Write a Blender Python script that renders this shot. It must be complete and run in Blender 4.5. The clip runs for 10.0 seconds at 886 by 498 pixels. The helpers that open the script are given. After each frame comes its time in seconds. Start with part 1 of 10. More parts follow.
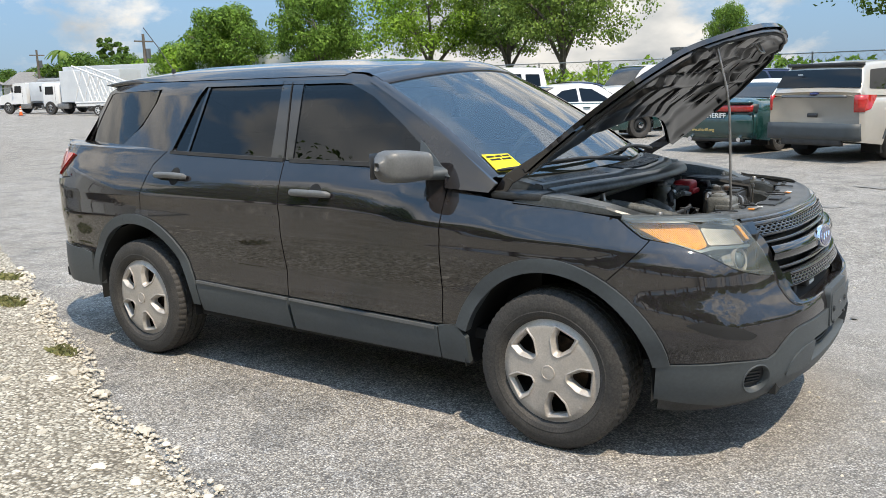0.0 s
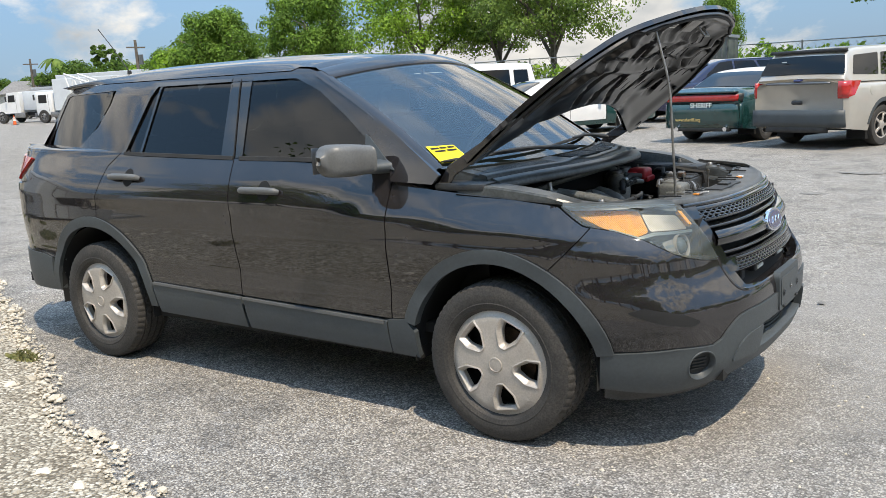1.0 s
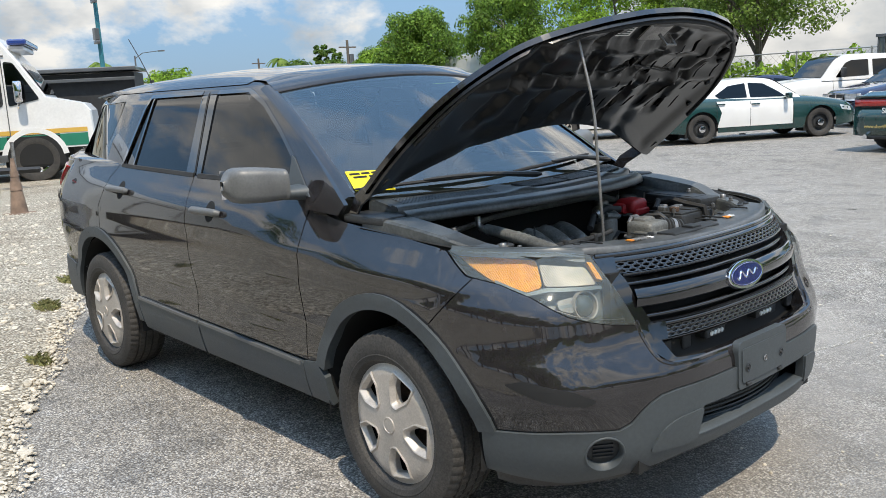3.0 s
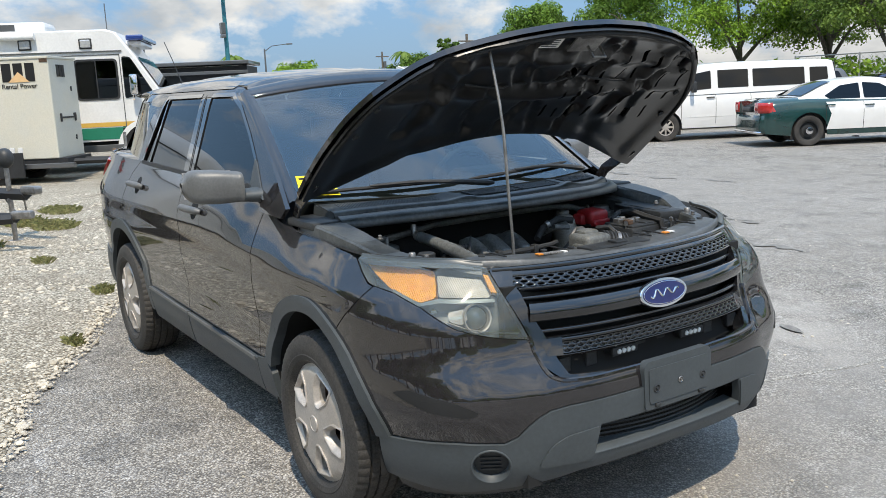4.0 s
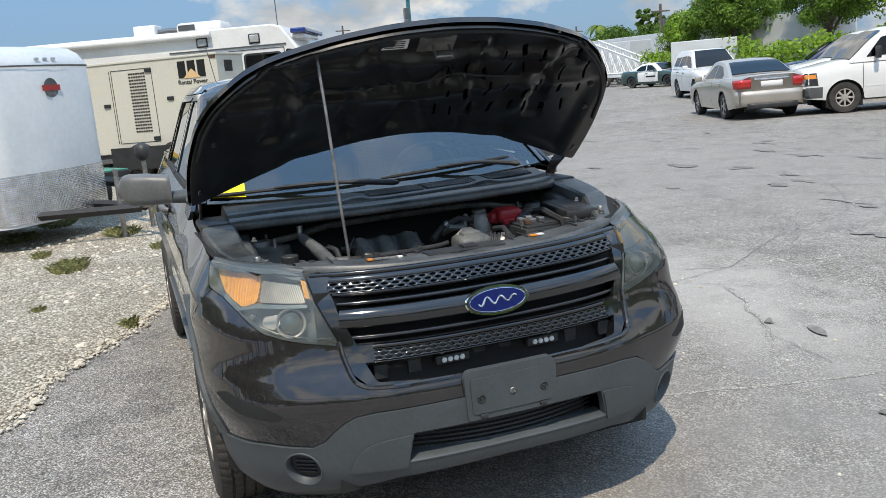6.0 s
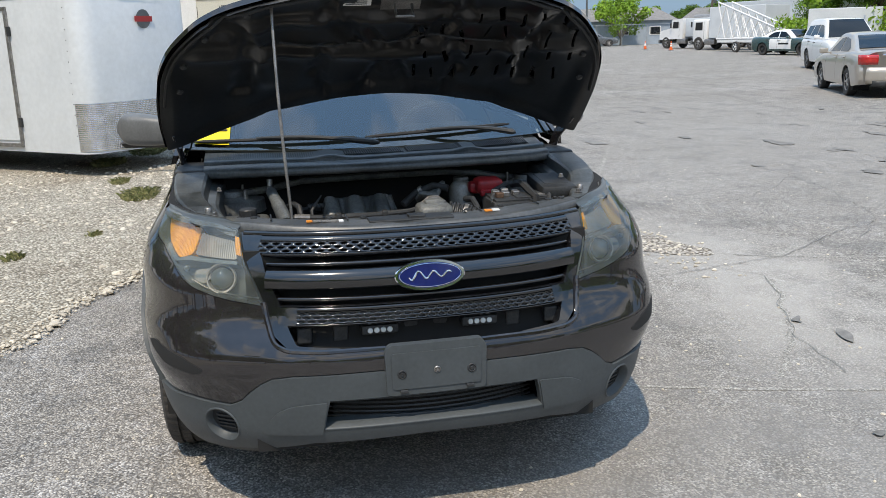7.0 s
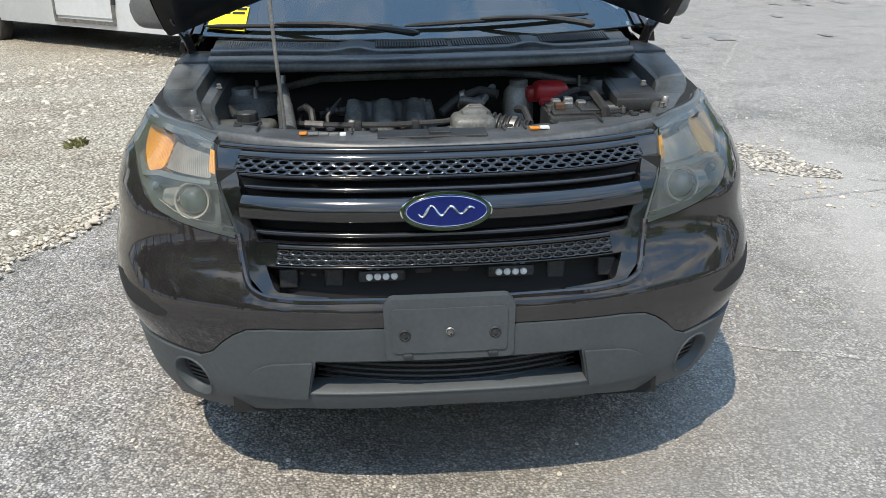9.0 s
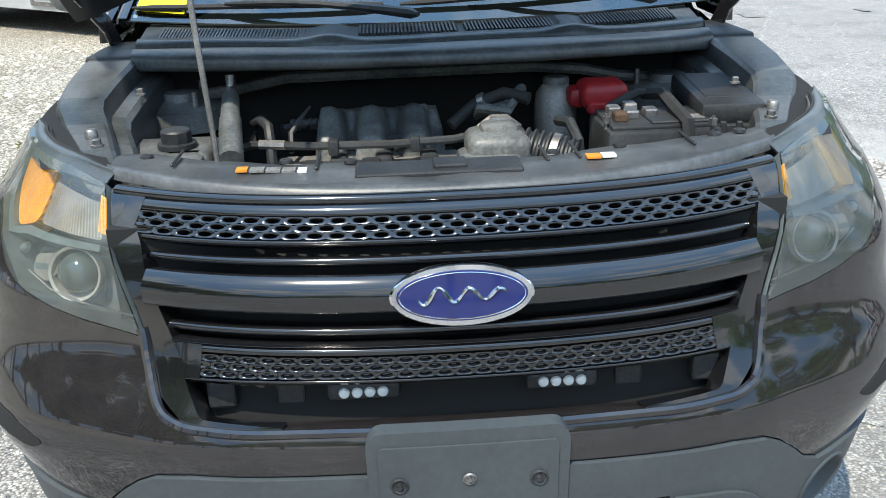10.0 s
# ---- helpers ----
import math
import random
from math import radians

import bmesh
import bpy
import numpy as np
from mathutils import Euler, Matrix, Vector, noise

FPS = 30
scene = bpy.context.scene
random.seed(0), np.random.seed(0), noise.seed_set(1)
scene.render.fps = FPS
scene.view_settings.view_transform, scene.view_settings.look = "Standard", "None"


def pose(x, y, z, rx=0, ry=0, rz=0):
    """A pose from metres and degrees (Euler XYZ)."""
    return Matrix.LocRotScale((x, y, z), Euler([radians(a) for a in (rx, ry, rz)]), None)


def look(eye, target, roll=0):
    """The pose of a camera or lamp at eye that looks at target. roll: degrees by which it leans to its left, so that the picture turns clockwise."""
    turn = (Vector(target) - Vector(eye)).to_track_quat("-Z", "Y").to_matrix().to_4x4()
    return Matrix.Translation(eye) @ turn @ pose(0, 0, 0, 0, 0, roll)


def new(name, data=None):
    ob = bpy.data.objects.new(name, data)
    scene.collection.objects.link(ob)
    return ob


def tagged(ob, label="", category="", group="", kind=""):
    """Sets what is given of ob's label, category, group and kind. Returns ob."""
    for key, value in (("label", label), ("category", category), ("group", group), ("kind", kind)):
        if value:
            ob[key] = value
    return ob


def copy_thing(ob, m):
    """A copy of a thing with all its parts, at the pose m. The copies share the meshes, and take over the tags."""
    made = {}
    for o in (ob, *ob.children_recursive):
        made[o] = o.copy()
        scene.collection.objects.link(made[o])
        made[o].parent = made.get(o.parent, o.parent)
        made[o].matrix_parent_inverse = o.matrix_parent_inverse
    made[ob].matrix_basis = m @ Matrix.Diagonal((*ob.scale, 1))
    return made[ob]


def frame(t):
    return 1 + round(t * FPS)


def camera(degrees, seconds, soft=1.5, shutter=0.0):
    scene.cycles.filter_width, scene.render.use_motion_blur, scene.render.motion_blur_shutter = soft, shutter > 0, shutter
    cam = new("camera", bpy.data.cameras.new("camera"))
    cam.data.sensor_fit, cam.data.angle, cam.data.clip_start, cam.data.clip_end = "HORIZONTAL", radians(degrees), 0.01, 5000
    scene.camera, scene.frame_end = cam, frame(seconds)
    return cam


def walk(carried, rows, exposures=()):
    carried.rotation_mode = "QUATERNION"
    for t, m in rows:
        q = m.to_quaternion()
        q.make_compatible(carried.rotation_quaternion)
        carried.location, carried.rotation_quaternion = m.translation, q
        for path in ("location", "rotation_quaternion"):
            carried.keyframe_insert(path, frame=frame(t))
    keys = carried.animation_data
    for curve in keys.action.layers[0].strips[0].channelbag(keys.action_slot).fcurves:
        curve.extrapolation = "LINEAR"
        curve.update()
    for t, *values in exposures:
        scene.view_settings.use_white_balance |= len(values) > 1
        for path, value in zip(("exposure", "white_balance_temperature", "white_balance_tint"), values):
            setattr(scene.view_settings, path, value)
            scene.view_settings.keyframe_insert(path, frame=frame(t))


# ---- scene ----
cam = camera(54.1, 10.0, soft=0.85)
PATH = [
    (0, (1.725, -4.232, 1.642), (0.603, -2.62, 1.262), -1.7),
    (0.5, (1.754, -4.201, 1.609), (0.635, -2.588, 1.228), -2.7),
    (1, (1.911, -4.06, 1.599), (0.788, -2.45, 1.216), -3.2),
    (1.5, (2.058, -3.827, 1.616), (0.912, -2.235, 1.228), -3.5),
    (2, (2.133, -3.533, 1.618), (0.906, -2.001, 1.235), -4.0),
    (2.2, (2.194, -3.424, 1.616), (0.92, -1.929, 1.239), -4.5),
    (3.3, (2.65, -2.648, 1.614), (1.125, -1.407, 1.247), -2.5),
    (3.5, (2.738, -2.531, 1.629), (1.193, -1.316, 1.259), -2.4),
    (4, (3.016, -2.293, 1.641), (1.369, -1.218, 1.277), -2.6),
    (4.5, (3.211, -2.047, 1.65), (1.524, -1.042, 1.271), -3.4),
    (5, (3.304, -1.7, 1.652), (1.56, -0.798, 1.271), -3.1),
    (5.2, (3.349, -1.58, 1.652), (1.569, -0.749, 1.274), -3.7),
    (6.3, (3.63, -0.925, 1.653), (1.762, -0.347, 1.232), -4.4),
    (6.5, (3.626, -0.787, 1.663), (1.747, -0.274, 1.207), -3.6),
    (7, (3.648, -0.522, 1.663), (1.747, -0.125, 1.184), -1.5),
    (7.5, (3.707, -0.276, 1.677), (1.798, 0.007, 1.151), 0.8),
    (8, (3.678, -0.185, 1.665), (1.778, 0.037, 1.078), 1.0),
    (8.5, (3.428, -0.154, 1.618), (1.552, -0.006, 0.938), 0.7),
    (9, (3.033, -0.148, 1.592), (1.167, -0.026, 0.881), -0.9),
    (9.5, (2.6, -0.075, 1.546), (0.746, 0.02, 0.801), -2.3),
    (10, (2.205, -0.101, 1.494), (0.354, 0.003, 0.743), -1.7),
]
walk(cam, [(t, look(eye, target, roll)) for t, eye, target, roll in PATH], exposures=[(0.0, 0.73, 8000, 10), (2.0, 0.64, 7900, 10), (4.0, 0.57, 7600, 9), (6.5, 0.42, 7700, 10), (8.0, 0.57, 7800, 11), (9.0, 0.64, 7750, 9), (9.5, 0.74, 7600, 8), (10.0, 1.08, 7300, 6)])

# ---- world, sun ----
world = bpy.data.worlds.new("world")
scene.world = world
world.use_nodes = True
wn, wl = world.node_tree.nodes, world.node_tree.links
wn.clear()
w_out = wn.new("ShaderNodeOutputWorld")
w_bg = wn.new("ShaderNodeBackground")
w_bg.inputs[1].default_value = 0.15
w_sky = wn.new("ShaderNodeTexSky")
w_sky.sky_type = 'NISHITA'
w_sky.sun_disc = False
w_sky.sun_elevation = radians(61)
w_sky.sun_rotation = radians(116.6)
w_sky.dust_density = 0.4
w_sky.ozone_density = 3.0
w_sky.air_density = 1.0
w_co = wn.new("ShaderNodeTexCoord")
w_map = wn.new("ShaderNodeMapping")
w_map.inputs["Scale"].default_value = (3.6, 3.6, 7.2)
w_map.inputs["Location"].default_value = (3.1, 7.4, 0.35)
wl.new(w_co.outputs["Generated"], w_map.inputs["Vector"])
w_n = wn.new("ShaderNodeTexNoise")
w_n.inputs["Scale"].default_value = 1.0
w_n.inputs["Detail"].default_value = 9
w_n.inputs["Roughness"].default_value = 0.58
w_n.inputs["Distortion"].default_value = 0.15
wl.new(w_map.outputs[0], w_n.inputs["Vector"])
w_r = wn.new("ShaderNodeValToRGB")
w_r.color_ramp.elements[0].position = 0.47
w_r.color_ramp.elements[0].color = (0, 0, 0, 1)
w_r.color_ramp.elements[1].position = 0.545
w_r.color_ramp.elements[1].color = (1, 1, 1, 1)
wl.new(w_n.outputs[0], w_r.inputs[0])
w_n2 = wn.new("ShaderNodeTexNoise")
w_n2.inputs["Scale"].default_value = 2.6
w_n2.inputs["Detail"].default_value = 6
wl.new(w_map.outputs[0], w_n2.inputs["Vector"])
w_r2 = wn.new("ShaderNodeValToRGB")
w_r2.color_ramp.elements[0].position = 0.35
w_r2.color_ramp.elements[0].color = (2.9, 3.4, 4.15, 1)
w_r2.color_ramp.elements[1].position = 0.62
w_r2.color_ramp.elements[1].color = (5.6, 6.0, 6.6, 1)
wl.new(w_n2.outputs[0], w_r2.inputs[0])
w_mix = wn.new("ShaderNodeMix"); w_mix.data_type = 'RGBA'
w_tint = wn.new("ShaderNodeVectorMath"); w_tint.operation = 'MULTIPLY'
w_tint.inputs[1].default_value = (0.17, 0.18, 0.20)
wl.new(w_sky.outputs[0], w_tint.inputs[0])
# thin high haze that evens out the blue
w_haze = wn.new("ShaderNodeVectorMath"); w_haze.operation = 'ADD'
w_haze.inputs[1].default_value = (0.98, 2.1, 3.95)
wl.new(w_tint.outputs[0], w_haze.inputs[0])
wl.new(w_haze.outputs[0], w_mix.inputs[6])
# the sky brightens smoothly from the horizon up to the high sun
w_sep = wn.new("ShaderNodeSeparateXYZ")
wl.new(w_co.outputs["Generated"], w_sep.inputs[0])
# seen from below, the heaps of cloud stand apart overhead and crowd low down
w_thin = wn.new("ShaderNodeMapRange")
w_thin.inputs[1].default_value, w_thin.inputs[2].default_value = 0.36, 0.75
w_thin.inputs[3].default_value, w_thin.inputs[4].default_value = 1.0, 0.22
wl.new(w_sep.outputs[2], w_thin.inputs[0])
w_cov = wn.new("ShaderNodeMath"); w_cov.operation = 'MULTIPLY'
wl.new(w_r.outputs[0], w_cov.inputs[0])
wl.new(w_thin.outputs[0], w_cov.inputs[1])
wl.new(w_cov.outputs[0], w_mix.inputs[0])
w_up = wn.new("ShaderNodeMapRange")
w_up.inputs[1].default_value, w_up.inputs[2].default_value = 0.0, 0.9
w_up.inputs[3].default_value, w_up.inputs[4].default_value = 0.60, 1.85
wl.new(w_sep.outputs[2], w_up.inputs[0])
w_grad = wn.new("ShaderNodeVectorMath"); w_grad.operation = 'SCALE'
wl.new(w_mix.outputs[2], w_grad.inputs[0])
wl.new(w_up.outputs[0], w_grad.inputs["Scale"])
wl.new(w_r2.outputs[0], w_mix.inputs[7])
wl.new(w_grad.outputs[0], w_bg.inputs[0])
wl.new(w_bg.outputs[0], w_out.inputs[0])

sun_data = bpy.data.lights.new("sun", 'SUN')
sun_data.energy = 2.8
sun_data.angle = radians(0.55)
sun_data.color = (1.0, 0.955, 0.89)
sun = new("sun", sun_data)
sun.matrix_world = look((20, -10, 40), (0, 0, 0))

# ---- helpers ----
from mathutils import geometry

def lerp(a, b, k):
    return a + (b - a) * k


def curve1(pts, smooth=True):
    """A function through (x, y) pairs, eased between them."""
    pts = sorted(pts)
    xs = [p[0] for p in pts]
    ys = [p[1] for p in pts]
    n = len(pts)
    m = []
    for i in range(n):
        if i == 0:
            m.append((ys[1] - ys[0]) / (xs[1] - xs[0]))
        elif i == n - 1:
            m.append((ys[-1] - ys[-2]) / (xs[-1] - xs[-2]))
        else:
            a = (ys[i] - ys[i - 1]) / (xs[i] - xs[i - 1])
            b = (ys[i + 1] - ys[i]) / (xs[i + 1] - xs[i])
            m.append(0.0 if a * b <= 0 else 2 * a * b / (a + b))

    def f(x):
        if x <= xs[0]:
            return ys[0]
        if x >= xs[-1]:
            return ys[-1]
        lo, hi = 0, n - 1
        while hi - lo > 1:
            mid = (lo + hi) // 2
            if xs[mid] <= x:
                lo = mid
            else:
                hi = mid
        h = xs[hi] - xs[lo]
        t = (x - xs[lo]) / h
        if not smooth:
            return lerp(ys[lo], ys[hi], t)
        return ((2 * t**3 - 3 * t**2 + 1) * ys[lo] + (t**3 - 2 * t**2 + t) * h * m[lo]
                + (-2 * t**3 + 3 * t**2) * ys[hi] + (t**3 - t**2) * h * m[hi])
    return f


def arc(cx, cy, r, a0, a1, n=12, ry=None):
    ry = r if ry is None else ry
    return [(cx + r * math.cos(radians(lerp(a0, a1, i / n))), cy + ry * math.sin(radians(lerp(a0, a1, i / n)))) for i in range(n + 1)]


def rounded(pts, r, n=4):
    """A closed outline with its corners rounded by r (a number, or one for each corner)."""
    out = []
    k = len(pts)
    for i in range(k):
        p0, p1, p2 = Vector(pts[i - 1]), Vector(pts[i]), Vector(pts[(i + 1) % k])
        rr = r[i] if isinstance(r, (list, tuple)) else r
        d0, d1 = p0 - p1, p2 - p1
        q = min(rr, d0.length * 0.45, d1.length * 0.45)
        if q < 1e-5:
            out.append((p1.x, p1.y))
            continue
        a, b = p1 + d0.normalized() * q, p1 + d1.normalized() * q
        for j in range(n + 1):
            t = j / n
            v = a * (1 - t)**2 + p1 * 2 * t * (1 - t) + b * t * t
            out.append((v.x, v.y))
    return out


def area2(p):
    return sum(p[i - 1][0] * p[i][1] - p[i][0] * p[i - 1][1] for i in range(len(p)))


def inset(pts, d):
    """The outline moved inwards by d."""
    if area2(pts) < 0:
        pts = pts[::-1]
    out = []
    k = len(pts)
    for i in range(k):
        p0, p1, p2 = Vector(pts[i - 1]), Vector(pts[i]), Vector(pts[(i + 1) % k])
        e0, e1 = (p1 - p0), (p2 - p1)
        if e0.length < 1e-7 or e1.length < 1e-7:
            continue
        n0 = Vector((-e0.y, e0.x)).normalized()
        n1 = Vector((-e1.y, e1.x)).normalized()
        n = n0 + n1
        if n.length < 1e-4:
            n = n0
        n.normalize()
        c = max(0.5, n.dot(n0))
        v = p1 + n * (d / c)
        out.append((v.x, v.y))
    return out


def clip_axis(poly, ax, val, keep_less):
    out = []
    k = len(poly)
    for i in range(k):
        a, b = poly[i - 1], poly[i]
        ia = (a[ax] <= val) if keep_less else (a[ax] >= val)
        ib = (b[ax] <= val) if keep_less else (b[ax] >= val)
        if ia != ib:
            t = (val - a[ax]) / (b[ax] - a[ax])
            p = [a[0] + (b[0] - a[0]) * t, a[1] + (b[1] - a[1]) * t]
            p[ax] = val
            out.append(tuple(p))
        if ib:
            out.append(b)
    return out


LAST_UV = []


def patch(poly, fn, cell=0.04, thick=0.0, cell2=None, holes=()):
    """Vertices and faces of a curved sheet: the outline laid on fn(a, b, depth), cut into cells, with a rim of the given thickness."""
    cell2 = cell2 or cell
    loops = [[(float(p[0]), float(p[1])) for p in q] for q in (poly, *holes)]
    flat = [p for q in loops for p in q]
    tris = []
    for t in geometry.tessellate_polygon([[Vector((x, y, 0)) for x, y in q] for q in loops]):
        t = [flat[k] for k in t]
        a2 = area2(t)
        if abs(a2) > 1e-10:
            tris.append(t if a2 > 0 else t[::-1])
    segs = [(q[k - 1], q[k]) for q in loops for k in range(len(q))]
    verts, index, faces, uv = [], {}, [], []
    LAST_UV.clear()

    def vid(p):
        key = (round(p[0] * 20000), round(p[1] * 20000))
        if key not in index:
            index[key] = len(verts)
            verts.append(fn(p[0], p[1], 0.0))
            uv.append(p)
        return index[key]

    def add(c):
        f = []
        for p in c:
            v = vid(p)
            if v not in f:
                f.append(v)
        if len(f) > 2:
            faces.append(f)
    cells = {}
    for t in tris:
        xs, ys = [p[0] for p in t], [p[1] for p in t]
        for i in range(math.floor(min(xs) / cell), math.floor(max(xs) / cell) + 1):
            strip_ = clip_axis(clip_axis(t, 0, i * cell, False), 0, (i + 1) * cell, True)
            if len(strip_) < 3:
                continue
            for j in range(math.floor(min(ys) / cell2), math.floor(max(ys) / cell2) + 1):
                c = clip_axis(clip_axis(strip_, 1, j * cell2, False), 1, (j + 1) * cell2, True)
                if len(c) > 2 and abs(area2(c)) > 1e-11:
                    cells.setdefault((i, j), []).append(c)
    for (i, j), group in cells.items():
        if sum(abs(area2(c)) for c in group) > 2 * cell * cell2 * 0.99995:
            add([(i * cell, j * cell2), ((i + 1) * cell, j * cell2), ((i + 1) * cell, (j + 1) * cell2), (i * cell, (j + 1) * cell2)])
        else:
            for c in group:
                add(c)
    LAST_UV.extend(uv)
    if thick:
        edge = {}
        for f in faces:
            for a, b in zip(f, f[1:] + f[:1]):
                if (b, a) in edge:
                    del edge[(b, a)]
                else:
                    edge[(a, b)] = 1

        def on_rim(p):
            for a, b in segs:
                dx, dy = b[0] - a[0], b[1] - a[1]
                l2 = dx * dx + dy * dy
                if l2 < 1e-14:
                    continue
                t = max(0.0, min(1.0, ((p[0] - a[0]) * dx + (p[1] - a[1]) * dy) / l2))
                if abs(p[0] - a[0] - t * dx) + abs(p[1] - a[1] - t * dy) < 2e-4:
                    return True
            return False
        for a, b in edge:
            if not on_rim(((uv[a][0] + uv[b][0]) / 2, (uv[a][1] + uv[b][1]) / 2)):
                continue
            k = len(verts)
            verts += [verts[a], verts[b], fn(*uv[b], thick), fn(*uv[a], thick)]
            faces.append([k + 1, k, k + 3, k + 2])
    return verts, faces


def from_data(name, verts, faces, material, parent=None, label="", smooth=True):
    me = bpy.data.meshes.new(name)
    me.from_pydata([tuple(v) for v in verts], [], faces)
    me.validate()
    if smooth:
        me.polygons.foreach_set("use_smooth", [True] * len(me.polygons))
    me.materials.append(material)
    ob = new(name, me)
    if parent is not None:
        ob.parent = parent
    if label:
        ob["label"] = label
    return ob


def part(name, bm, material, parent=None, label="", smooth=False, angle=40):
    bmesh.ops.remove_doubles(bm, verts=bm.verts, dist=1e-5)
    me = bpy.data.meshes.new(name)
    for f in bm.faces:
        f.smooth = smooth
    if smooth:
        for e in bm.edges:
            if len(e.link_faces) == 2 and e.calc_face_angle(0) > radians(angle):
                e.smooth = False
    bm.to_mesh(me)
    bm.free()
    me.materials.append(material)
    ob = new(name, me)
    if parent is not None:
        ob.parent = parent
    if label:
        ob["label"] = label
    return ob


def sheet(name, poly, fn, material, parent, cell=0.04, thick=0.02, label="", flip=False, holes=()):
    v, f = patch(poly, fn, cell, thick, None, holes)
    if flip:
        f = [g[::-1] for g in f]
    uv = list(LAST_UV)
    ob = from_data(name, v, f, material, parent, label)
    if material.name.startswith("black_paint") and len(ob.data.vertices) == len(v):
        e = 0.003
        nrm = []
        for k, vert in enumerate(ob.data.vertices):
            n = Vector((0, 0, 0))
            if k < len(uv):
                a, b = uv[k]
                n = (fn(a + e, b, 0.0) - fn(a - e, b, 0.0)).cross(fn(a, b + e, 0.0) - fn(a, b - e, 0.0))
                n.normalize()
                if n.dot(vert.normal) < 0:
                    n = -n
            nrm.append(n)
        ob.data.normals_split_custom_set_from_vertices(nrm)
    return ob


def box(bm, cx, cy, cz, sx, sy, sz, m=None, bevel=0.0, seg=2):
    r = bmesh.ops.create_cube(bm, size=1.0, matrix=Matrix.Translation((cx, cy, cz)) @ Matrix.Diagonal((sx, sy, sz, 1)))
    vs = r["verts"]
    if bevel > 0:
        es = list({e for v in vs for e in v.link_edges})
        out = bmesh.ops.bevel(bm, geom=es, offset=bevel, segments=seg, affect='EDGES', profile=0.5)
        vs = list({v for f in out["faces"] for v in f.verts} | {v for v in vs if v.is_valid})
    if m is not None:
        bmesh.ops.transform(bm, matrix=m, verts=[v for v in vs if v.is_valid])
    return vs


def tube(bm, pts, r, seg=8, caps=True, closed=False):
    """A round bar along points; r a number or one for each point."""
    pts = [Vector(p) for p in pts]
    rings = []
    n = len(pts)
    up = Vector((0.13, 0.21, 1)).normalized()
    for i, p in enumerate(pts):
        if closed:
            d = pts[(i + 1) % n] - pts[i - 1]
        else:
            d = pts[min(i + 1, n - 1)] - pts[max(i - 1, 0)]
        d.normalize()
        a = d.cross(up)
        if a.length < 0.05:
            a = d.cross(Vector((1, 0.1, 0)))
        a.normalize()
        b = d.cross(a)
        rr = r[i] if isinstance(r, (list, tuple)) else r
        rings.append([bm.verts.new(p + (a * math.cos(2 * math.pi * k / seg) + b * math.sin(2 * math.pi * k / seg)) * rr) for k in range(seg)])
    for i in range(n if closed else n - 1):
        q, s = rings[i], rings[(i + 1) % n]
        for k in range(seg):
            bm.faces.new((q[k], s[k], s[(k + 1) % seg], q[(k + 1) % seg]))
    if caps and not closed:
        bm.faces.new(rings[0])
        bm.faces.new(rings[-1][::-1])
    return rings


def lathe(bm, profile, seg, m, closed=False):
    """Turns (radius, height) pairs about local z."""
    rings = []
    for r, h in profile:
        rings.append([bm.verts.new(m @ Vector((r * math.cos(2 * math.pi * k / seg), r * math.sin(2 * math.pi * k / seg), h))) for k in range(seg)])
    n = len(rings)
    for i in range(n if closed else n - 1):
        a, b = rings[i], rings[(i + 1) % n]
        for k in range(seg):
            bm.faces.new((a[k], a[(k + 1) % seg], b[(k + 1) % seg], b[k]))
    return rings


def grid_faces(nu, nv):
    return [[i * nv + j, (i + 1) * nv + j, (i + 1) * nv + j + 1, i * nv + j + 1] for i in range(nu - 1) for j in range(nv - 1)]


def thing(name, label, category, group="", loc=None):
    ob = new(name)
    ob.empty_display_size = 0.2
    if loc:
        ob.location = loc
    return tagged(ob, label, category, group)


